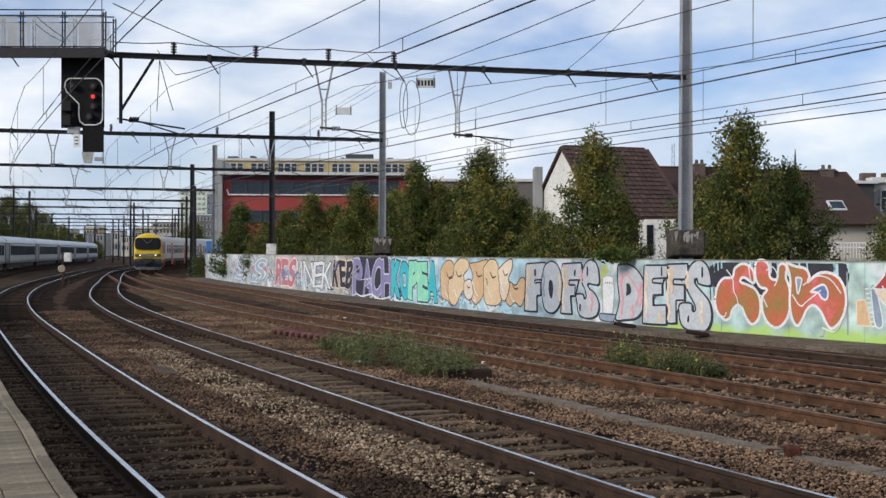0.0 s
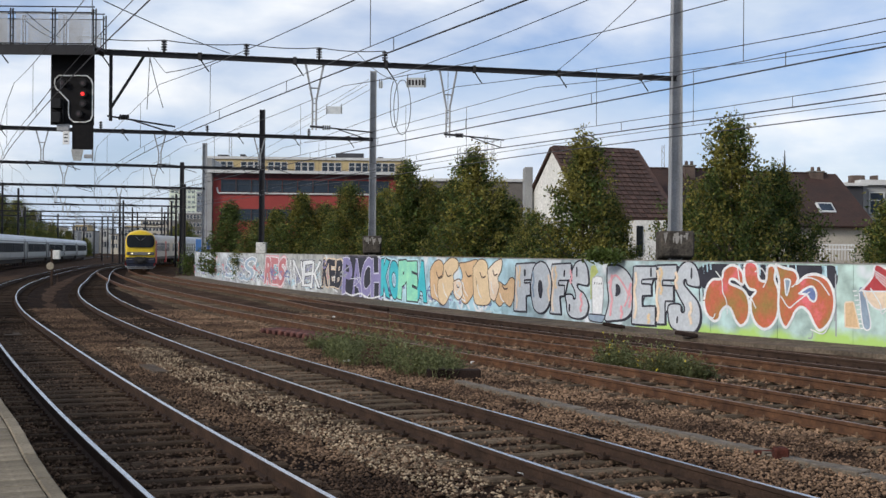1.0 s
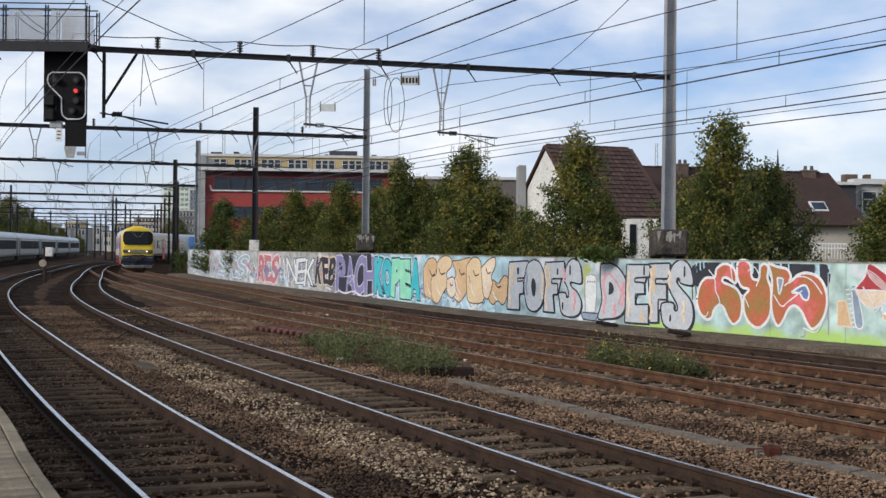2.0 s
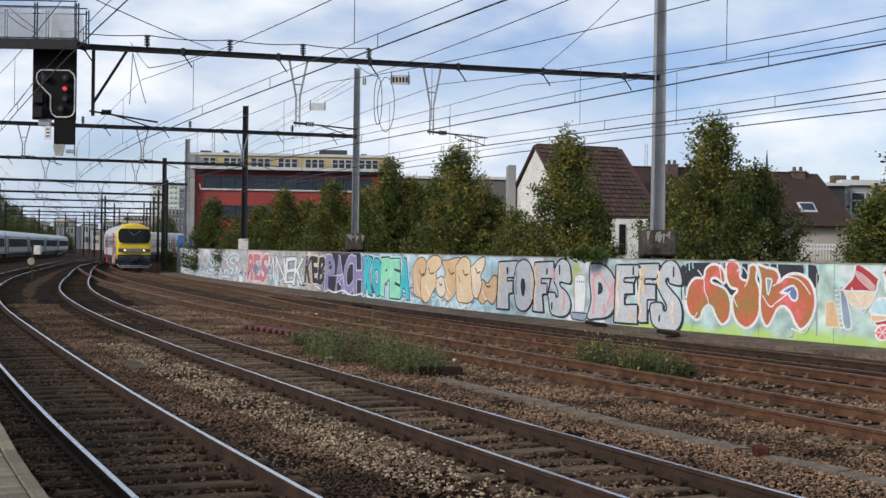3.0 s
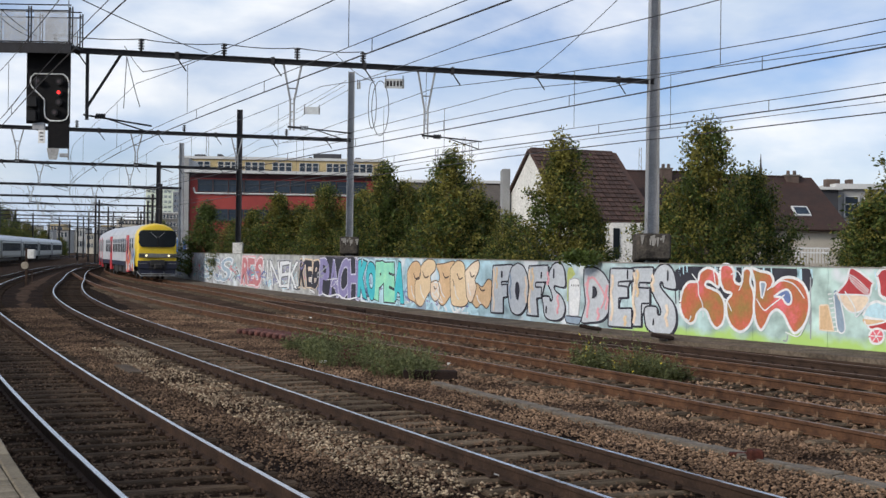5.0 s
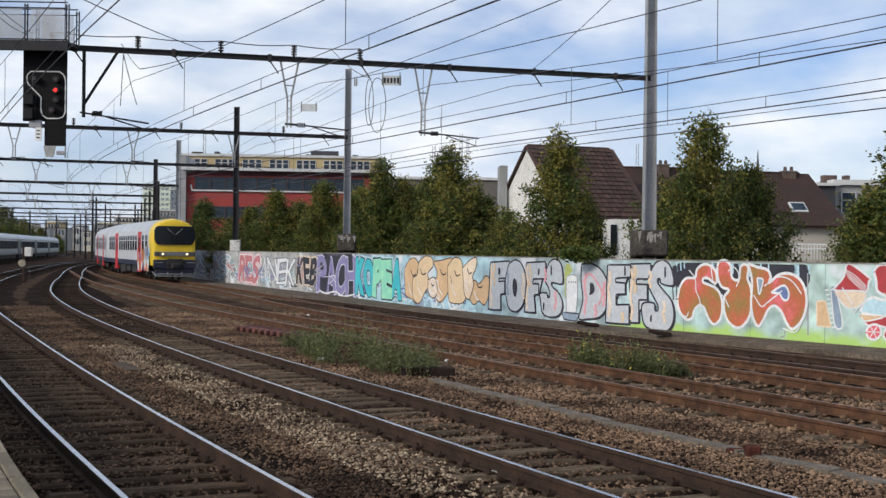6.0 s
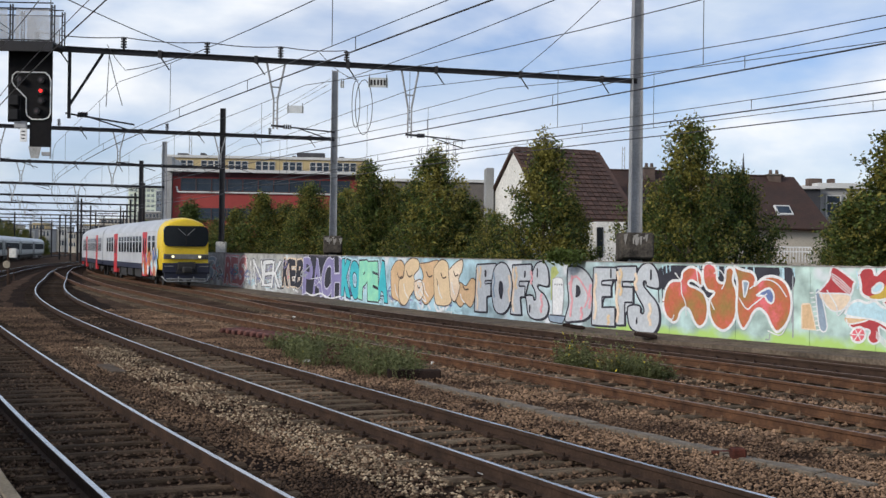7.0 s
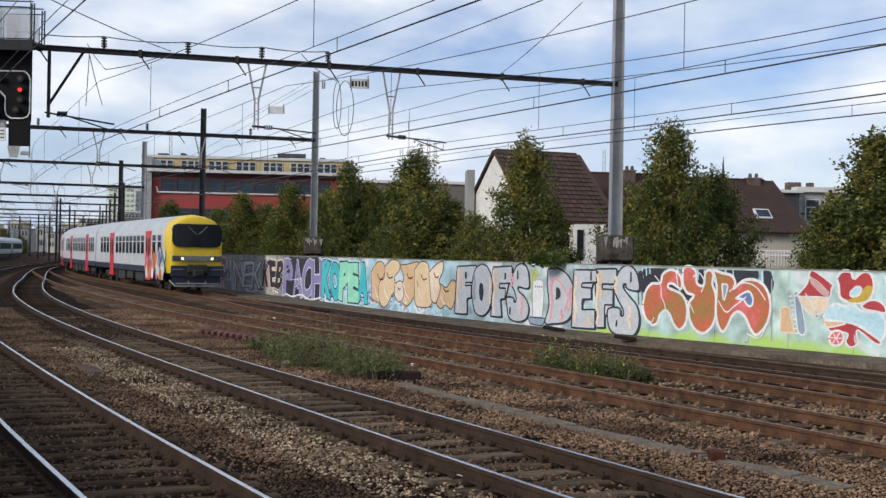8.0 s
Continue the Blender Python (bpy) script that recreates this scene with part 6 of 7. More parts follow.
def chimney(px, py, dd, w, h):
    th = thing("chimney", "sooty brick chimney with pots", "chimney", "chimneys")
    x, z = (px - 784) / 2154 * dd, 2.245 + (445 - py) / 2154 * dd
    bm = bmesh.new()
    box(bm, x, dd, z - h / 2 - 0.7, w, 0.6, h + 1.4, 0.02)
    part("shaft", bm, B_BRICK, th)
    bm = bmesh.new()
    box(bm, x, dd, z + 0.03, w + 0.12, 0.7, 0.08, 0.02)
    part("cap", bm, CONCDARK, th)
    for s in (-0.25, 0.25):
        bm = bmesh.new()
        tube(bm, (x + s * w, dd, z), (x + s * w, dd, z + 0.3), 0.11, 10, 0.08)
        part("pot", bm, B_BRICK, th)


house("gabled_house", "white gabled house with a steep dark brown tiled roof", 1070, 64.0, 20, 4.9, 4.3, 3.93, 7.65, B_WHITE, B_TILE, True)
house("terrace_house", "terraced house with a red-brown roof", 1225, 68.5, 6, 6.6, 4.5, 3.70, 6.92, B_WHITE, B_TILE2)
th3, m3 = house("terrace_house", "cream terraced house with a dark brown roof and a skylight", 1408, 66.0, 9, 5.6, 4.3, 3.74, 6.57, B_CREAM, B_TILE2)
chimney(1237, 292, 68, 0.6, 0.8)
chimney(1462, 301, 66, 0.7, 0.7)


def extras():
    th = thing("skylight", "pale framed roof skylight", "skylight")
    bm = bmesh.new()
    mm = pose(20.33, 63.0, 4.53 + 0.02, 46, 0, 14)
    box(bm, 0, 0, 0.12, 0.95, 0.72, 0.1, 0.02, mm)
    part("frame", bm, FASCIA, th)
    bm = bmesh.new()
    box(bm, 0, 0, 0.175, 0.75, 0.5, 0.02, 0, mm)
    part("pane", bm, GLASSB, th)
    th = thing("annex", "white rendered annex with a dark window", "building")
    bm = bmesh.new()
    box(bm, 10.21, 58.2, 3.75 / 2, 10.77 - 9.37, 2.4, 3.75)
    part("wall", bm, B_WHITE, th)
    bm = bmesh.new()
    box(bm, 9.69, 56.98, (3.49 + 2.06) / 2, 0.3, 0.06, 3.49 - 2.06)
    part("window", bm, GLASSD, th)
    th = thing("roof_dormer", "dark slate flat-roofed dormer with a pale fascia", "dormer")
    bm = bmesh.new()
    box(bm, 23.51, 71, 5.13, 24.41 - 22.52, 4, 6.09 - 4.01)
    part("cheek", bm, B_DARK, th)
    bm = bmesh.new()
    box(bm, 23.58, 70.9, 6.19, 24.54 - 22.42, 4.3, 0.16)
    part("fascia", bm, FASCIA, th)
    for px, w in ((1535, 0.8), (1566, 0.3)):
        bm = bmesh.new()
        box(bm, (px - 784) / 2154 * 71, 71, 6.56, w, 0.6, 0.55, 0.02)
        part("vent", bm, B_BRICK, th)
    th = thing("balcony_railing", "white metal balcony railing", "railing")
    for k in range(12):
        bm = bmesh.new()
        x = 17.57 + k * (19.10 - 17.57) / 11
        tube(bm, (x, 55, 1.96), (x, 55, 2.65), 0.02, 6)
        part("baluster", bm, WHITEP, th)
    for py in (429, 437):
        bm = bmesh.new()
        box(bm, 18.33, 55, 2.245 + (445 - py) / 2154 * 55, 19.10 - 17.57, 0.05, 0.06)
        part("hand_rail", bm, WHITEP, th)
    th = thing("side_pier", "grey brick side pier of the gabled house", "wall", kind="structure")
    bm = bmesh.new()
    box(bm, 5.12, 66, 6.78 / 2, 0.42, 1.6, 6.78, 0.02)
    part("pier", bm, B_GREY, th)
    # far lattice masts and a spire
    for px, p0, p1, w in ((829, 262, 320, 0.9), (842, 262, 320, 0.9), (877, 240, 320, 0.8), (889, 246, 320, 0.7), (425, 240, 320, 0.8), (1191, 254, 310, 0.8)):
        dm = 260.0
        th = thing("lattice_mast", "thin grey lattice radio mast far away", "mast", "radio masts")
        x = (px - 784) / 2154 * dm
        z0, z1 = 0.0, 2.245 + (445 - p0) / 2154 * dm
        bm = bmesh.new()
        for s in (-1, 1):
            tube(bm, (x + s * w / 2, dm, z0), (x + s * w / 2 * 0.6, dm, z1), 0.06, 4)
        n = 22
        for k in range(n):
            za, zb = z0 + (z1 - z0) * k / n, z0 + (z1 - z0) * (k + 1) / n
            s = 1 if k % 2 else -1
            tube(bm, (x - s * w * 0.45, dm, za), (x + s * w * 0.45, dm, zb), 0.04, 4)
        part("lattice", bm, GALV, th)
    th = thing("church_spire", "slender dark church spire far away", "spire")
    bm = bmesh.new()
    tube(bm, (69.42, 240, 0), (69.42, 240, 22.63), 1.6, 8, 0.05)
    part("spire", bm, B_DARK, th)
    th = thing("blue_cabinet", "blue painted equipment cabinet by the end of the wall", "cabinet")
    bm = bmesh.new()
    box(bm, -20.85, 110.5, 2.53, 1.15, 0.8, 1.2, 0.03)
    box(bm, -20.85, 110.5, 0.9, 0.8, 0.6, 2.2)
    part("housing", bm, mat("cabinet_blue", (0.05, 0.16, 0.40), 0.5, (0.04, 0.13, 0.33), 1), th)
    th = thing("white_box", "pale concrete post box on the wall", "box")
    bm = bmesh.new()
    box(bm, -11.31, 80.4, (2.71 + 1.9) / 2, 0.66, 0.5, 2.71 - 1.9, 0.03)
    part("housing", bm, B_WHITE, th)


extras()


# ---------- trees ----------
def tree_model(seed, height, half, leaves, yellow, top_sharp=1.0, low=0.08):
    """Tapered trunk with limbs and a crown of small separate leaves in clumps."""
    rnd = random.Random(seed)
    th = thing("tree", "leafy green street tree turning yellow at its tips", "tree", "trees behind the wall")
    bm = bmesh.new()
    tube(bm, (0, 0, -0.05), (0.05, 0.03, height * 0.55), 0.13, 9, 0.07)
    tube(bm, (0.05, 0.03, height * 0.55), (0.0, 0.05, height * 0.95), 0.07, 7, 0.012)
    lobes = [(rnd.uniform(0, 6.28), rnd.uniform(0.1, 0.22)) for _ in range(3)]
    twigs = []
    n = 150
    for k in range(n):
        f = low + (1.0 - low) * (k + rnd.random()) / n
        a = k * 2.4 + rnd.uniform(-0.5, 0.5)
        r = half * 1.3 * min(1.0, 0.62 + 1.1 * f) * (1 - 0.93 * max(0, (f - 0.2) / 0.8) ** (2.0 * top_sharp))
        r *= 1 + sum(g * math.cos((i + 1) * a + p + 4 * f) for i, (p, g) in enumerate(lobes))
        r = max(r * rnd.uniform(0.5, 1.18), 0.10 * half)
        tip = Vector((r * math.cos(a), r * math.sin(a), f * height))
        foot = Vector((0.03, 0.03, min(max(0.12, f - 0.10 - 0.16 * r / half) * height, height * 0.9)))
        mid = foot.lerp(tip, 0.55) - Vector((0, 0, 0.06 * r))
        if k % 2 == 0:
            tube(bm, foot, mid, 0.035 * (1.25 - f), 5, 0.016)
            tube(bm, mid, tip, 0.016, 4, 0.005)
        twigs.append((mid, tip, r, f))
        # short side shoots, most of them reaching up
        for q in range(5):
            b = mid.lerp(tip, rnd.uniform(-0.3, 0.95))
            d = Vector((rnd.gauss(0, 0.6), rnd.gauss(0, 0.6), rnd.uniform(-0.35, 0.9))).normalized() * rnd.uniform(0.2, 0.62) * half * (0.42 + 0.25 * f)
            twigs.append((b, b + d, 0.4 * half, min(1.0, f + d.z / height)))
    part("trunk", bm, BARK, th)
    vs, fs, mi = [], [], []
    for i in range(leaves):
        a, b, r, f = twigs[rnd.randrange(len(twigs))]
        if f > 0.62 and rnd.random() < (f - 0.62) * 1.3:
            continue
        u = rnd.random() ** 0.75
        j = 0.085 * half * (1.25 - 0.5 * u)
        p = a.lerp(b, u) + Vector((rnd.gauss(0, j), rnd.gauss(0, j), rnd.gauss(0, j * 0.8)))
        if p.z < 0.2:
            continue
        s = rnd.uniform(0.045, 0.095)
        e = Euler((rnd.uniform(-1.2, 1.2), rnd.uniform(-1.2, 1.2), rnd.uniform(0, 6.28))).to_matrix()
        k = len(vs)
        for q in ((-s * 0.55, 0, 0), (0, -s, 0.02), (s * 0.55, 0, 0), (0, s, 0.03)):
            vs.append(tuple(p + e @ Vector(q)))
        fs.append((k, k + 1, k + 2, k + 3))
        v = rnd.random()
        # the yellow share holds turning leaves plus sunlit highlights put in as colour
        warm = 0.5 + noise.noise((p.x * 1.1 + seed, p.y * 1.1, p.z * 0.9))
        # the large dark share puts the crown's deep shadow into leaf colour
        mi.append(2 if v < yellow * warm * (1.7 if f > 0.7 else 1.0) * (0.5 + u) else (1 if v > 0.62 else 0))
    me = mesh_of("crown", vs, fs, [LEAF, LEAFD, LEAFY])
    me.polygons.foreach_set("material_index", mi)
    ob = new("crown", me)
    ob.parent = th
    return th


TREES = [tree_model(1, 6.6, 2.0, 30000, 0.6), tree_model(2, 6.8, 1.9, 28000, 0.75, 0.9), tree_model(3, 6.4, 1.7, 24000, 0.5, 0.85),
         tree_model(4, 6.0, 2.1, 28000, 0.42, 1.2), tree_model(5, 6.9, 1.6, 18000, 0.04, 0.7)]
SIZE = [(6.6, 2.0), (6.8, 1.9), (6.4, 1.7), (6.0, 2.1), (6.9, 1.6)]
PLACES = [(425, 362, 50, 95, 4), (474, 396, 38, 86, 3), (508, 374, 44, 84, 2), (552, 346, 52, 80, 2), (592, 366, 50, 80, 3), (635, 331, 54, 74, 0), (700, 340, 50, 72, 3),
          (737, 289, 56, 66, 2), (800, 338, 52, 66, 3), (858, 268, 76, 58, 1), (905, 340, 45, 60, 3), (960, 378, 50, 50, 3), (1050, 240, 78, 46, 1), (1100, 345, 46, 48, 3),
          (1245, 345, 50, 46, 3), (1310, 212, 86, 42, 0), (1395, 296, 82, 44, 3), (1605, 345, 55, 48, 3), (1690, 215, 115, 39, 2), (1620, 330, 75, 39.5, 3), (1800, 260, 100, 38, 0),
          (690, 352, 40, 70, 2), (775, 325, 44, 66, 3), (820, 318, 44, 63, 2), (925, 352, 40, 58, 2), (660, 375, 36, 74, 3), (1280, 320, 50, 45, 3), (990, 395, 40, 52, 2), (835, 360, 50, 62, 4)]
used = set()
UNIT = {}
for k, (px, py, hw, dd, which) in enumerate(PLACES):
    h, w = SIZE[which]
    zt = 2.245 + (445 - py) / 2154 * dd + 0.2
    m = pose((px - 784) / 2154 * dd, dd, -0.22, 0, 0, 47 * k) @ Matrix.Diagonal((hw / 2154 * dd / w * 1.02, hw / 2154 * dd / w * 1.02, zt / h, 1))
    if which not in used:
        used.add(which)
        TREES[which].matrix_basis = m
        UNIT[which] = Matrix.Diagonal((*[1 / v for v in m.to_scale()], 1))
        continue
    copy_thing(TREES[which], m @ UNIT[which])
# larger trees far off beyond the standing coaches
for k, (px, py, dd, which) in enumerate(((-30, 345, 190, 3), (15, 350, 200, 0), (50, 362, 215, 3), (80, 378, 235, 2), (110, 400, 260, 3), (140, 414, 290, 0), (170, 426, 330, 3), (95, 396, 300, 4),
                                          (345, 395, 230, 3), (400, 400, 240, 3), (330, 405, 260, 3))):
    h, w = SIZE[which]
    zt = 2.245 + (445 - py) / 2154 * dd
    copy_thing(TREES[which], pose((px - 784) / 2154 * dd, dd, -0.22, 0, 0, 61 * k) @ Matrix.Diagonal((zt / h * 1.25, zt / h * 1.25, zt / h, 1)) @ UNIT[which])


# ---------- weeds, stones and clutter on the ground ----------
def weeds(label, centre, spread, count, height, tint, seed):
    rnd = random.Random(seed)
    vs, fs, mi = [], [], []
    ax, ay, rot = spread
    for i in range(count):
        r, a = math.sqrt(rnd.random()), rnd.uniform(0, 6.283)
        u, v = r * math.cos(a) * ax, r * math.sin(a) * ay
        x = centre[0] + u * math.cos(rot) - v * math.sin(rot)
        y = centre[1] + u * math.sin(rot) + v * math.cos(rot)
        clump = 0.55 + 0.9 * noise.noise((x * 1.25, y * 1.25, 5 + seed))
        if clump < 0.47:
            continue
        h = height * rnd.uniform(0.35, 1.0) * (1 - 0.45 * r) * min(1.25, clump * 1.35)
        lean = Vector((rnd.gauss(0, 0.3), rnd.gauss(0, 0.3), 1)).normalized() * h
        side = Vector((rnd.gauss(0, 1), rnd.gauss(0, 1), 0)).normalized() * 0.006
        b = Vector((x, y, -0.24))
        k = len(vs)
        vs += [tuple(b - side), tuple(b + side), tuple(b + lean)]
        fs.append((k, k + 1, k + 2)); mi.append(0)
        for q in range(9):
            f = rnd.uniform(0.2, 1.0)
            p = b + lean * f
            d = Vector((rnd.gauss(0, 1), rnd.gauss(0, 1), rnd.uniform(0, 0.9))).normalized() * rnd.uniform(0.04, 0.1)
            s = d.cross(Vector((0, 0, 1))).normalized() * 0.022
            k = len(vs)
            vs += [tuple(p), tuple(p + d * 0.5 + s), tuple(p + d), tuple(p + d * 0.5 - s)]
            fs.append((k, k + 1, k + 2, k + 3)); mi.append(1 if rnd.random() < tint and f > 0.7 else 0)
    me = mesh_of("weeds", vs, fs, [WEED, mat("yellow_flower", (0.55, 0.45, 0.04), 0.7)])
    me.polygons.foreach_set("material_index", mi)
    tagged(new("weeds", me), label, "weeds", kind="stuff")


weeds("grey-green weeds growing between the tracks", (-1.0, 26.6), (3.5, 1.05, radians(112)), 1500, 1.1, 0.004, 1)
weeds("grey-green weeds growing between the tracks", (-2.4, 29.8), (1.6, 0.5, radians(112)), 420, 0.6, 0.01, 2)
weeds("low weeds with yellow flowers beside the rusty track", (4.5, 24.5), (1.9, 0.62, radians(116)), 1500, 1.0, 0.07, 3)
weeds("climbing green plant hanging over the wall top", wall_at(33.6, 0.1)[0], (0.7, 0.25, 2.1), 10, 0.3, 0.0, 4)


def creeper(px, dd, z, w, h, n, seed, material=LEAF):
    rnd = random.Random(seed)
    vs, fs = [], []
    x0 = (px - 784) / 2154 * dd
    for i in range(n):
        p = Vector((x0 + rnd.gauss(0, w * 0.4), dd + rnd.gauss(0, 0.12), z + rnd.gauss(0, h * 0.4)))
        s = rnd.uniform(0.05, 0.1)
        e = Euler((rnd.uniform(-1, 1), rnd.uniform(-1, 1), rnd.uniform(0, 6.28))).to_matrix()
        k = len(vs)
        vs += [tuple(p + e @ Vector(q)) for q in ((-s * 0.6, 0, 0), (0, -s, 0), (s * 0.6, 0, 0), (0, s, 0))]
        fs.append((k, k + 1, k + 2, k + 3))
    tagged(new("creeper", mesh_of("creeper", vs, fs, material)), "green creeper hanging over the top of the wall", "plant", kind="stuff")


creeper(1088, 38.9, 2.12, 0.7, 0.28, 900, 1, LEAF)
creeper(402, 97, 2.12, 0.8, 0.14, 260, 2, LEAFD)
creeper(352, 108, 0.9, 0.9, 1.6, 1400, 3, LEAF)


def scatter_stones():
    """Loose ballast: small faceted stones, thick near the camera and in the pale heaps between the tracks."""
    rnd = np.random.RandomState(4)
    base = np.array([(1, 0, 0), (0, 1, 0), (-1, 0, 0), (0, -1, 0), (0, 0, 0.8), (0, 0, -0.6)], float)
    tri = np.array([(0, 1, 4), (1, 2, 4), (2, 3, 4), (3, 0, 4), (1, 0, 5), (2, 1, 5), (3, 2, 5), (0, 3, 5)])
    lines = {k: smooth_path(v, 0.5) for k, v in (("a", LINE_A), ("b", LINE_B), ("c", LINE_C), ("d", LINE_D))}

    def emit(label, count, pick, size, material=STONE):
        pts = []
        while len(pts) < count:
            p = pick()
            if p is not None:
                pts.append(p)
        pts = np.array(pts)
        n = len(pts)
        sc = rnd.uniform(size[0], size[1], (n, 1, 1)) * rnd.uniform(0.7, 1.3, (n, 6, 1))
        v = base[None] * sc
        a = rnd.uniform(0, 6.28, n)
        x = v[..., 0] * np.cos(a)[:, None] - v[..., 1] * np.sin(a)[:, None]
        y = v[..., 0] * np.sin(a)[:, None] + v[..., 1] * np.cos(a)[:, None]
        z = v[..., 2] + 0.25 * x * rnd.uniform(-1, 1, (n, 1))
        vs = np.stack([x + pts[:, 0, None], y + pts[:, 1, None], z + pts[:, 2, None]], -1).reshape(-1, 3)
        fs = (tri[None] + 6 * np.arange(n)[:, None, None]).reshape(-1, 3)
        tagged(new("ballast_stones", mesh_of("ballast_stones", vs.tolist(), fs.tolist(), material)), label, "stones", kind="stuff")

    def along(line, lo, hi, o0, o1, z):
        sel = line[(line[:, 1] > lo) & (line[:, 1] < hi)]
        t, nn = normals(sel)

        def pick():
            # more stones where the camera passes nearest
            i = min(int(len(sel) * rnd.random_sample() ** 1.7), len(sel) - 1)
            o = rnd.uniform(o0, o1)
            p = sel[i] + nn[i] * o + t[i] * rnd.uniform(0, 0.5)
            if noise.noise((p[0] * 0.9, p[1] * 0.9, 7)) < -0.25 and rnd.random_sample() < 0.7:
                return None
            return (p[0], p[1], z + rnd.uniform(-0.015, 0.03))
        return pick
    emit("brown ballast stones between the running tracks", 46000, along(lines["b"], 5, 50, -3.2, -0.85, -0.215), (0.013, 0.031), STONEMID)
    emit("sooty ballast stones, darkened for shade, in the near track", 22000, along(lines["a"], 4, 42, -1.7, 1.0, -0.205), (0.016, 0.034), STONEDK)
    emit("brown ballast stones in the second track", 13000, along(lines["b"], 6, 44, -0.7, 0.7, -0.212), (0.016, 0.034), STONEMID)
    emit("brown ballast stones beside the second track", 66000, along(lines["b"], 6, 48, 0.8, 5.2, -0.215), (0.012, 0.029))
    emit("pale fresh ballast stones in a band beside the second track", 6500, along(lines["b"], 6, 30, -2.0, -0.95, -0.2), (0.014, 0.03), STONEPALE)
    emit("pale ballast stones between the rusty tracks", 9000, along(lines["c"], 9, 45, 0.8, 3.2, -0.2), (0.025, 0.05))
    emit("brown ballast stones in the rusty track", 7000, along(lines["c"], 9, 45, -1.6, 0.7, -0.21), (0.025, 0.05))


scatter_stones()


def clutter():
    gz = lambda py, z=-0.2: (2.245 - z) * 2154 / (py - 445)
    # cable trough: a line of concrete lids half sunk in the ballast
    th = thing("cable_trough", "line of pale concrete cable trough lids in the ballast", "cable trough")
    line = smooth_path([(4.96, 13.1), (4.18, 14.6), (3.09, 16.8), (1.95, 19.4), (1.14, 21.2), (0.43, 22.7)], 0.72)
    t, n = normals(line)
    bm = bmesh.new()
    box(bm, 0, 0, 0, 0.22, 0.71, 0.1, 0.012)
    me = link_mesh("trough_lid", bm, mat("dusty_concrete", (0.17, 0.14, 0.105), 0.95, (0.08, 0.064, 0.048), 2.2, 0.6, fine=20, amount=0.4))
    rnd = random.Random(3)
    for p, d in zip(line, t):
        ob = new("trough_lid", me); ob.parent = th
        ob.matrix_basis = pose(p[0], p[1], -0.212 + rnd.uniform(-0.02, 0.015), rnd.uniform(-1.5, 1.5), rnd.uniform(-3, 3), math.degrees(math.atan2(-d[0], d[1])) + rnd.uniform(-2, 2))
    # stub of a sawn sleeper
    th = thing("timber_stub", "short rusty brown stub beside the cable trough", "stub")
    bm = bmesh.new()
    box(bm, 4.17, 14.5, -0.14, 0.17, 0.18, 0.14, 0.02)
    box(bm, 4.07, 14.75, -0.17, 0.3, 0.1, 0.05, 0.015)
    part("stub", bm, mat("red_timber", (0.10, 0.032, 0.022), 0.9, (0.04, 0.016, 0.012), 6, 0.4, spec=0.1), th)
    # dark plank by the weeds
    th = thing("old_plank", "dark weathered timber plank lying by the weeds", "plank")
    bm = bmesh.new()
    box(bm, 0.42, 23.6, -0.13, 1.05, 0.26, 0.17, 0.02, None)
    part("plank", bm, mat("dark_timber", (0.035, 0.023, 0.018), 0.9, (0.02, 0.014, 0.012), 5, 0.4, spec=0.1), th)
    # stack of reddish steel sleepers
    th = thing("steel_sleeper_stack", "row of reddish rusty steel sleepers by the track", "sleepers")
    red = mat("red_rust", (0.17, 0.06, 0.042), 0.85, (0.09, 0.035, 0.028), 4, 0.4)
    a, b = Vector((-4.7, 36.0, -0.1)), Vector((-2.6, 32.7, -0.1))
    d = (b - a)
    for k in range(11):
        p = a + d * (k / 10)
        bm = bmesh.new()
        box(bm, p.x, p.y, -0.13, 0.13, 1.0, 0.13, 0.03, Matrix.Translation((p.x, p.y, 0)) @ pose(0, 0, 0, 0, 0, -35) @ Matrix.Translation((-p.x, -p.y, 0)))
        part("steel_sleeper", bm, red, th)
    bm = bmesh.new()
    tube(bm, a + Vector((0.2, -0.7, 0.0)), b + Vector((0.2, -0.7, -0.02)), 0.05, 6)
    part("side_bar", bm, red, th)
    th = thing("steel_offcuts", "small pile of rusty steel offcuts in the weeds", "scrap")
    for k in range(4):
        bm = bmesh.new()
        p = (-1.43, 27.5 + 0.1 * k)
        box(bm, p[0] + 0.06 * k, p[1], -0.16 + 0.08 * k, 0.5, 0.1, 0.06, 0.01, Matrix.Translation((p[0], p[1], 0)) @ pose(0, 0, 0, 0, 0, 12 * k - 20) @ Matrix.Translation((-p[0], -p[1], 0)))
        part("offcut", bm, red, th)
    # litter and broken slabs
    for px, py, w in ((940, 847, 0.1), (633, 643, 0.16), (857, 645, 0.12), (560, 588, 0.14), (610, 565, 0.1)):
        th = thing("litter", "small scrap of white litter on the ballast", "litter", "litter")
        dl = gz(py)
        bm = bmesh.new()
        box(bm, (px - 784) / 2154 * dl, dl, -0.165, w, 0.12, 0.05, 0.012)
        part("scrap", bm, WHITEP, th)
    for px, py, w, h, dp in ((292, 658, 0.8, 0.05, 0.3), (52, 599, 0.6, 0.05, 0.2), (40, 601, 0.3, 0.05, 0.3)):
        th = thing("concrete_slab", "flat worn concrete slab lying in the ballast", "slab", "loose slabs")
        dl = gz(py)
        x = (px - 784) / 2154 * dl
        bm = bmesh.new()
        box(bm, x, dl, -0.19, dp, w * 2, h, 0.015, Matrix.Translation((x, dl, 0)) @ pose(0, 0, 0, 0, 0, 24) @ Matrix.Translation((-x, -dl, 0)))
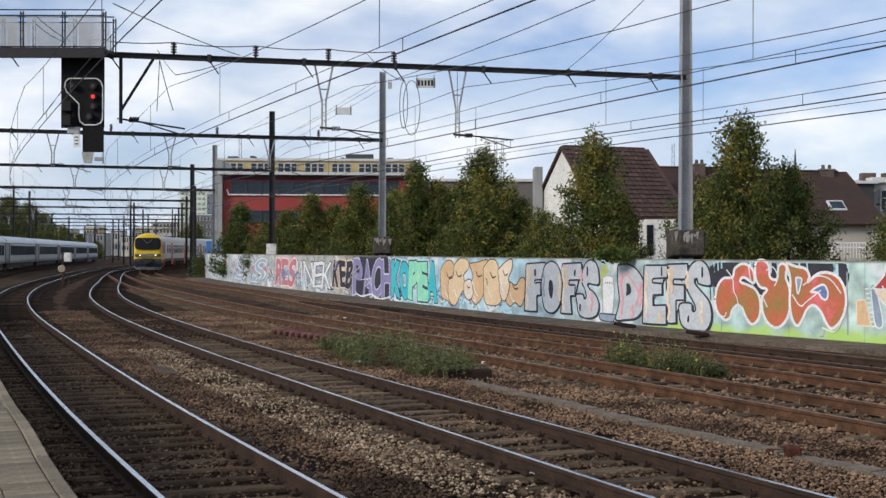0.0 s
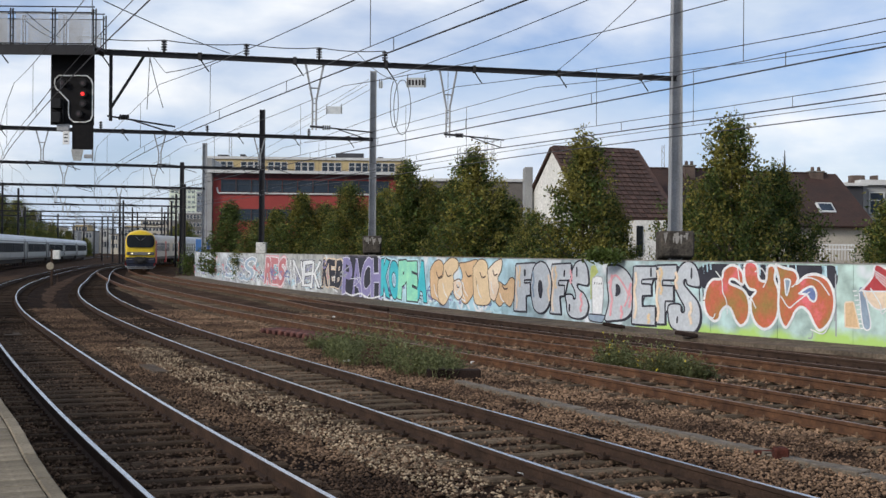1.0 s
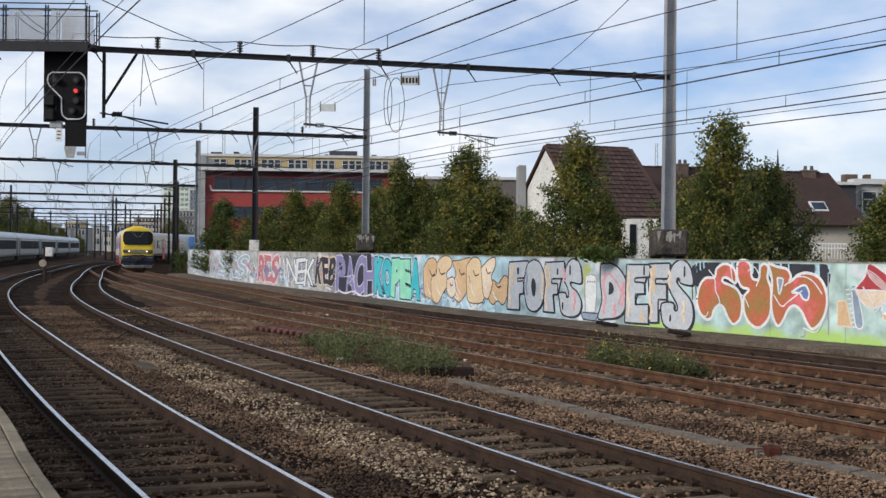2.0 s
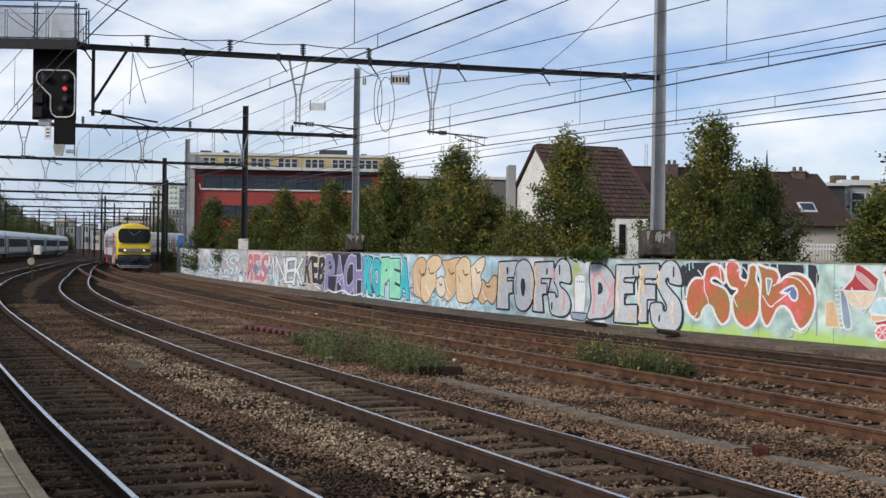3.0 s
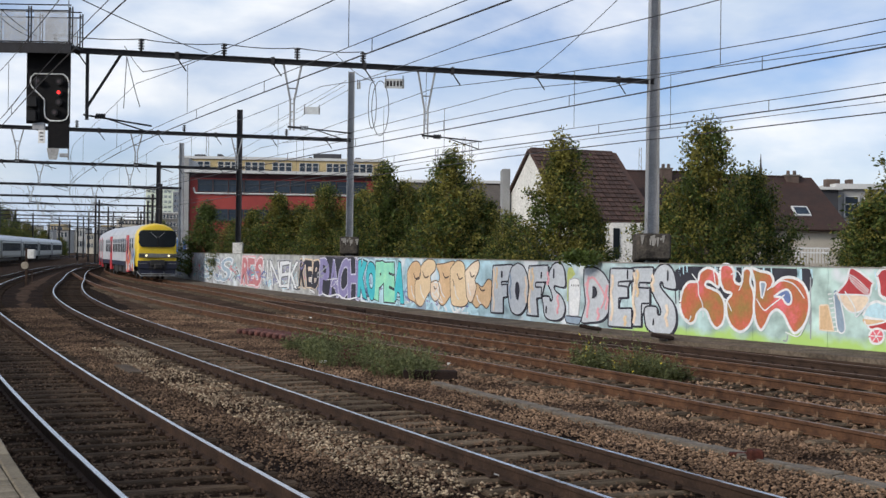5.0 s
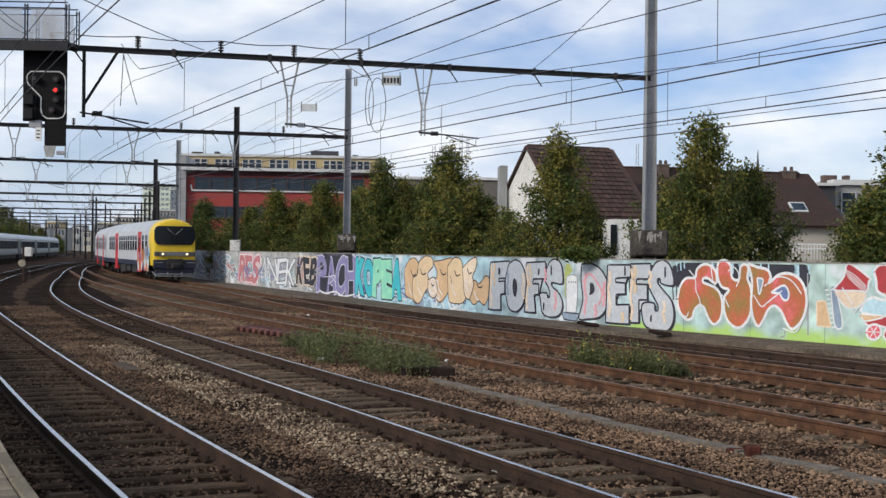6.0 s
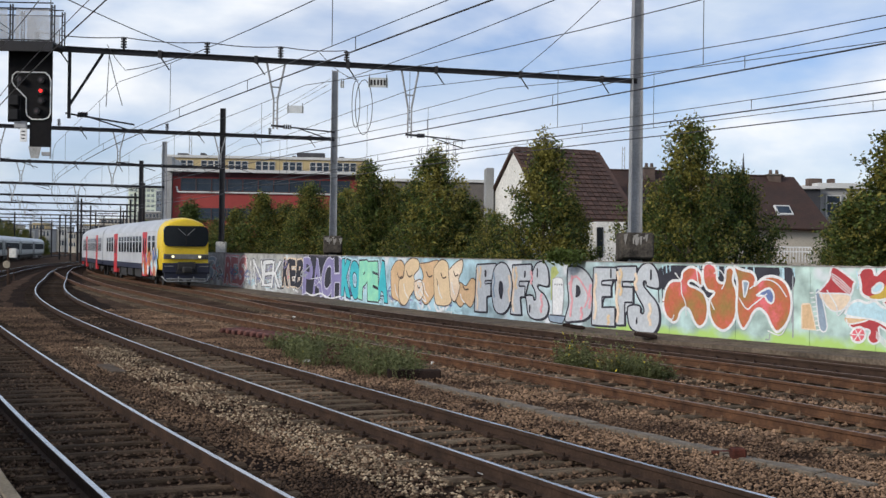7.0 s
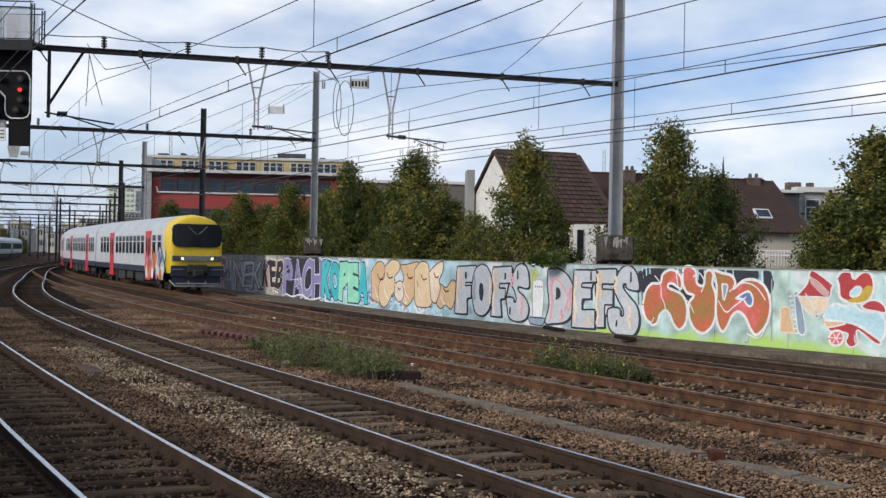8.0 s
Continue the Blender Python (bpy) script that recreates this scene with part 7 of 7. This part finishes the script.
        part("slab", bm, mat("dirty_slab", (0.13, 0.1, 0.075), 0.95, (0.06, 0.046, 0.035), 3.0, 0.6, spec=0.12), th)
    for px, py, ln in ((1106, 573, 0.7), (1235, 588, 0.65), (690, 545, 0.8)):
        th = thing("timber_offcut", "dark old timber offcut at the foot of the wall", "timber", "timber offcuts")
        dl = (2.245 + 0.1) * 2154 / (py + 6 - 445)
        x = (px - 784) / 2154 * dl
        bm = bmesh.new()
        box(bm, x, dl, -0.03, ln, 0.16, 0.11, 0.03, Matrix.Translation((x, dl, 0)) @ pose(0, 0, 0, 0, 8, -18) @ Matrix.Translation((-x, -dl, 0)))
        box(bm, x + 0.1, dl + 0.15, -0.05, ln * 0.6, 0.14, 0.09, 0.03)
        part("timber", bm, mat("dark_timber", (0.05, 0.035, 0.03), 0.9), th)
    # trackside marker post
    th = thing("marker_post", "rusty trackside post with a white box and round disc", "post")
    dm = 80.0
    x = -24.96
    bm = bmesh.new()
    box(bm, x, dm, (2.17 - 0.3) / 2 - 0.1, 0.16, 0.12, 2.17 + 0.5, 0.02)
    part("post", bm, RUSTDARK, th)
    bm = bmesh.new()
    box(bm, -24.62, dm - 0.1, 1.80, 0.46, 0.3, 0.6, 0.04)
    part("lamp_box", bm, B_WHITE, th)
    bm = bmesh.new()
    tube(bm, (-25.03, dm - 0.1, 1.06), (-25.03, dm - 0.16, 1.06), 0.24, 18)
    part("disc", bm, mat("buff_paint", (0.35, 0.3, 0.22), 0.7), th)
    bm = bmesh.new()
    box(bm, -24.59, dm, 0.39, 0.06, 0.06, 0.7)
    part("stake", bm, RUSTDARK, th)


clutter()
track("near running track with polished rail heads on timber sleepers", LINE_A, HEAD, RUSTDARK, 0, 110, timber=SLEEPERDK, bed=BED, oily_from=50)
track("curving running track with polished rail heads", LINE_B, HEAD, RUSTDARK, 0, 110, bed=BED, oily_from=46)
track("rusty siding track joining the running line", LINE_C, HEADRUST, RUST, 0, 75, clip=CLIP)
track("rusty through track beside the graffiti wall", LINE_D, HEADRUST, RUST, 0, 110, clip=CLIP)
track("dark disused track at the foot of the wall", LINE_E, HEADRUST, RUSTDARK, 0, 40)
LINE_F = [(-29, 62), (-37, 92), (-44, 118), (-52, 148), (-64, 200), (-84, 290), (-108, 400)]
LINE_G = [(-33.2, 60), (-40.6, 96), (-48.04, 132), (-58.3, 182), (-72.3, 250), (-80, 287), (-100, 385)]
track("dark running track in the station throat", LINE_F, HEAD, RUSTDARK, 0, 90, timber=SLEEPERDK, bed=BED)
track("dark track under the standing coaches", LINE_G, HEAD, RUSTDARK, 0, 60, timber=SLEEPERDK, bed=BED)


# ---------- movement ----------
def motions():
    line = smooth_path(LINE_D, 0.5)
    s = np.arange(len(line)) * 0.5
    at = lambda q: Vector((np.interp(q, s, line[:, 0]), np.interp(q, s, line[:, 1]), 0))
    start = np.interp(128.0, line[:, 1], s) - 2.5
    end = np.interp(64.0, line[:, 1], s)
    for k, th in enumerate(TRAIN):
        rows = []
        for i in range(17):
            t = i * 0.5
            q = start + (end - start) * t / 8.0 + k * (CARL + 0.3)
            a, b = at(q), at(q + CARL)
            d = a - b
            rows.append((t, pose(a.x, a.y, 0.0, 0, 0, math.degrees(math.atan2(d.y, d.x)) - 90)))
        walk(th, rows)


motions()
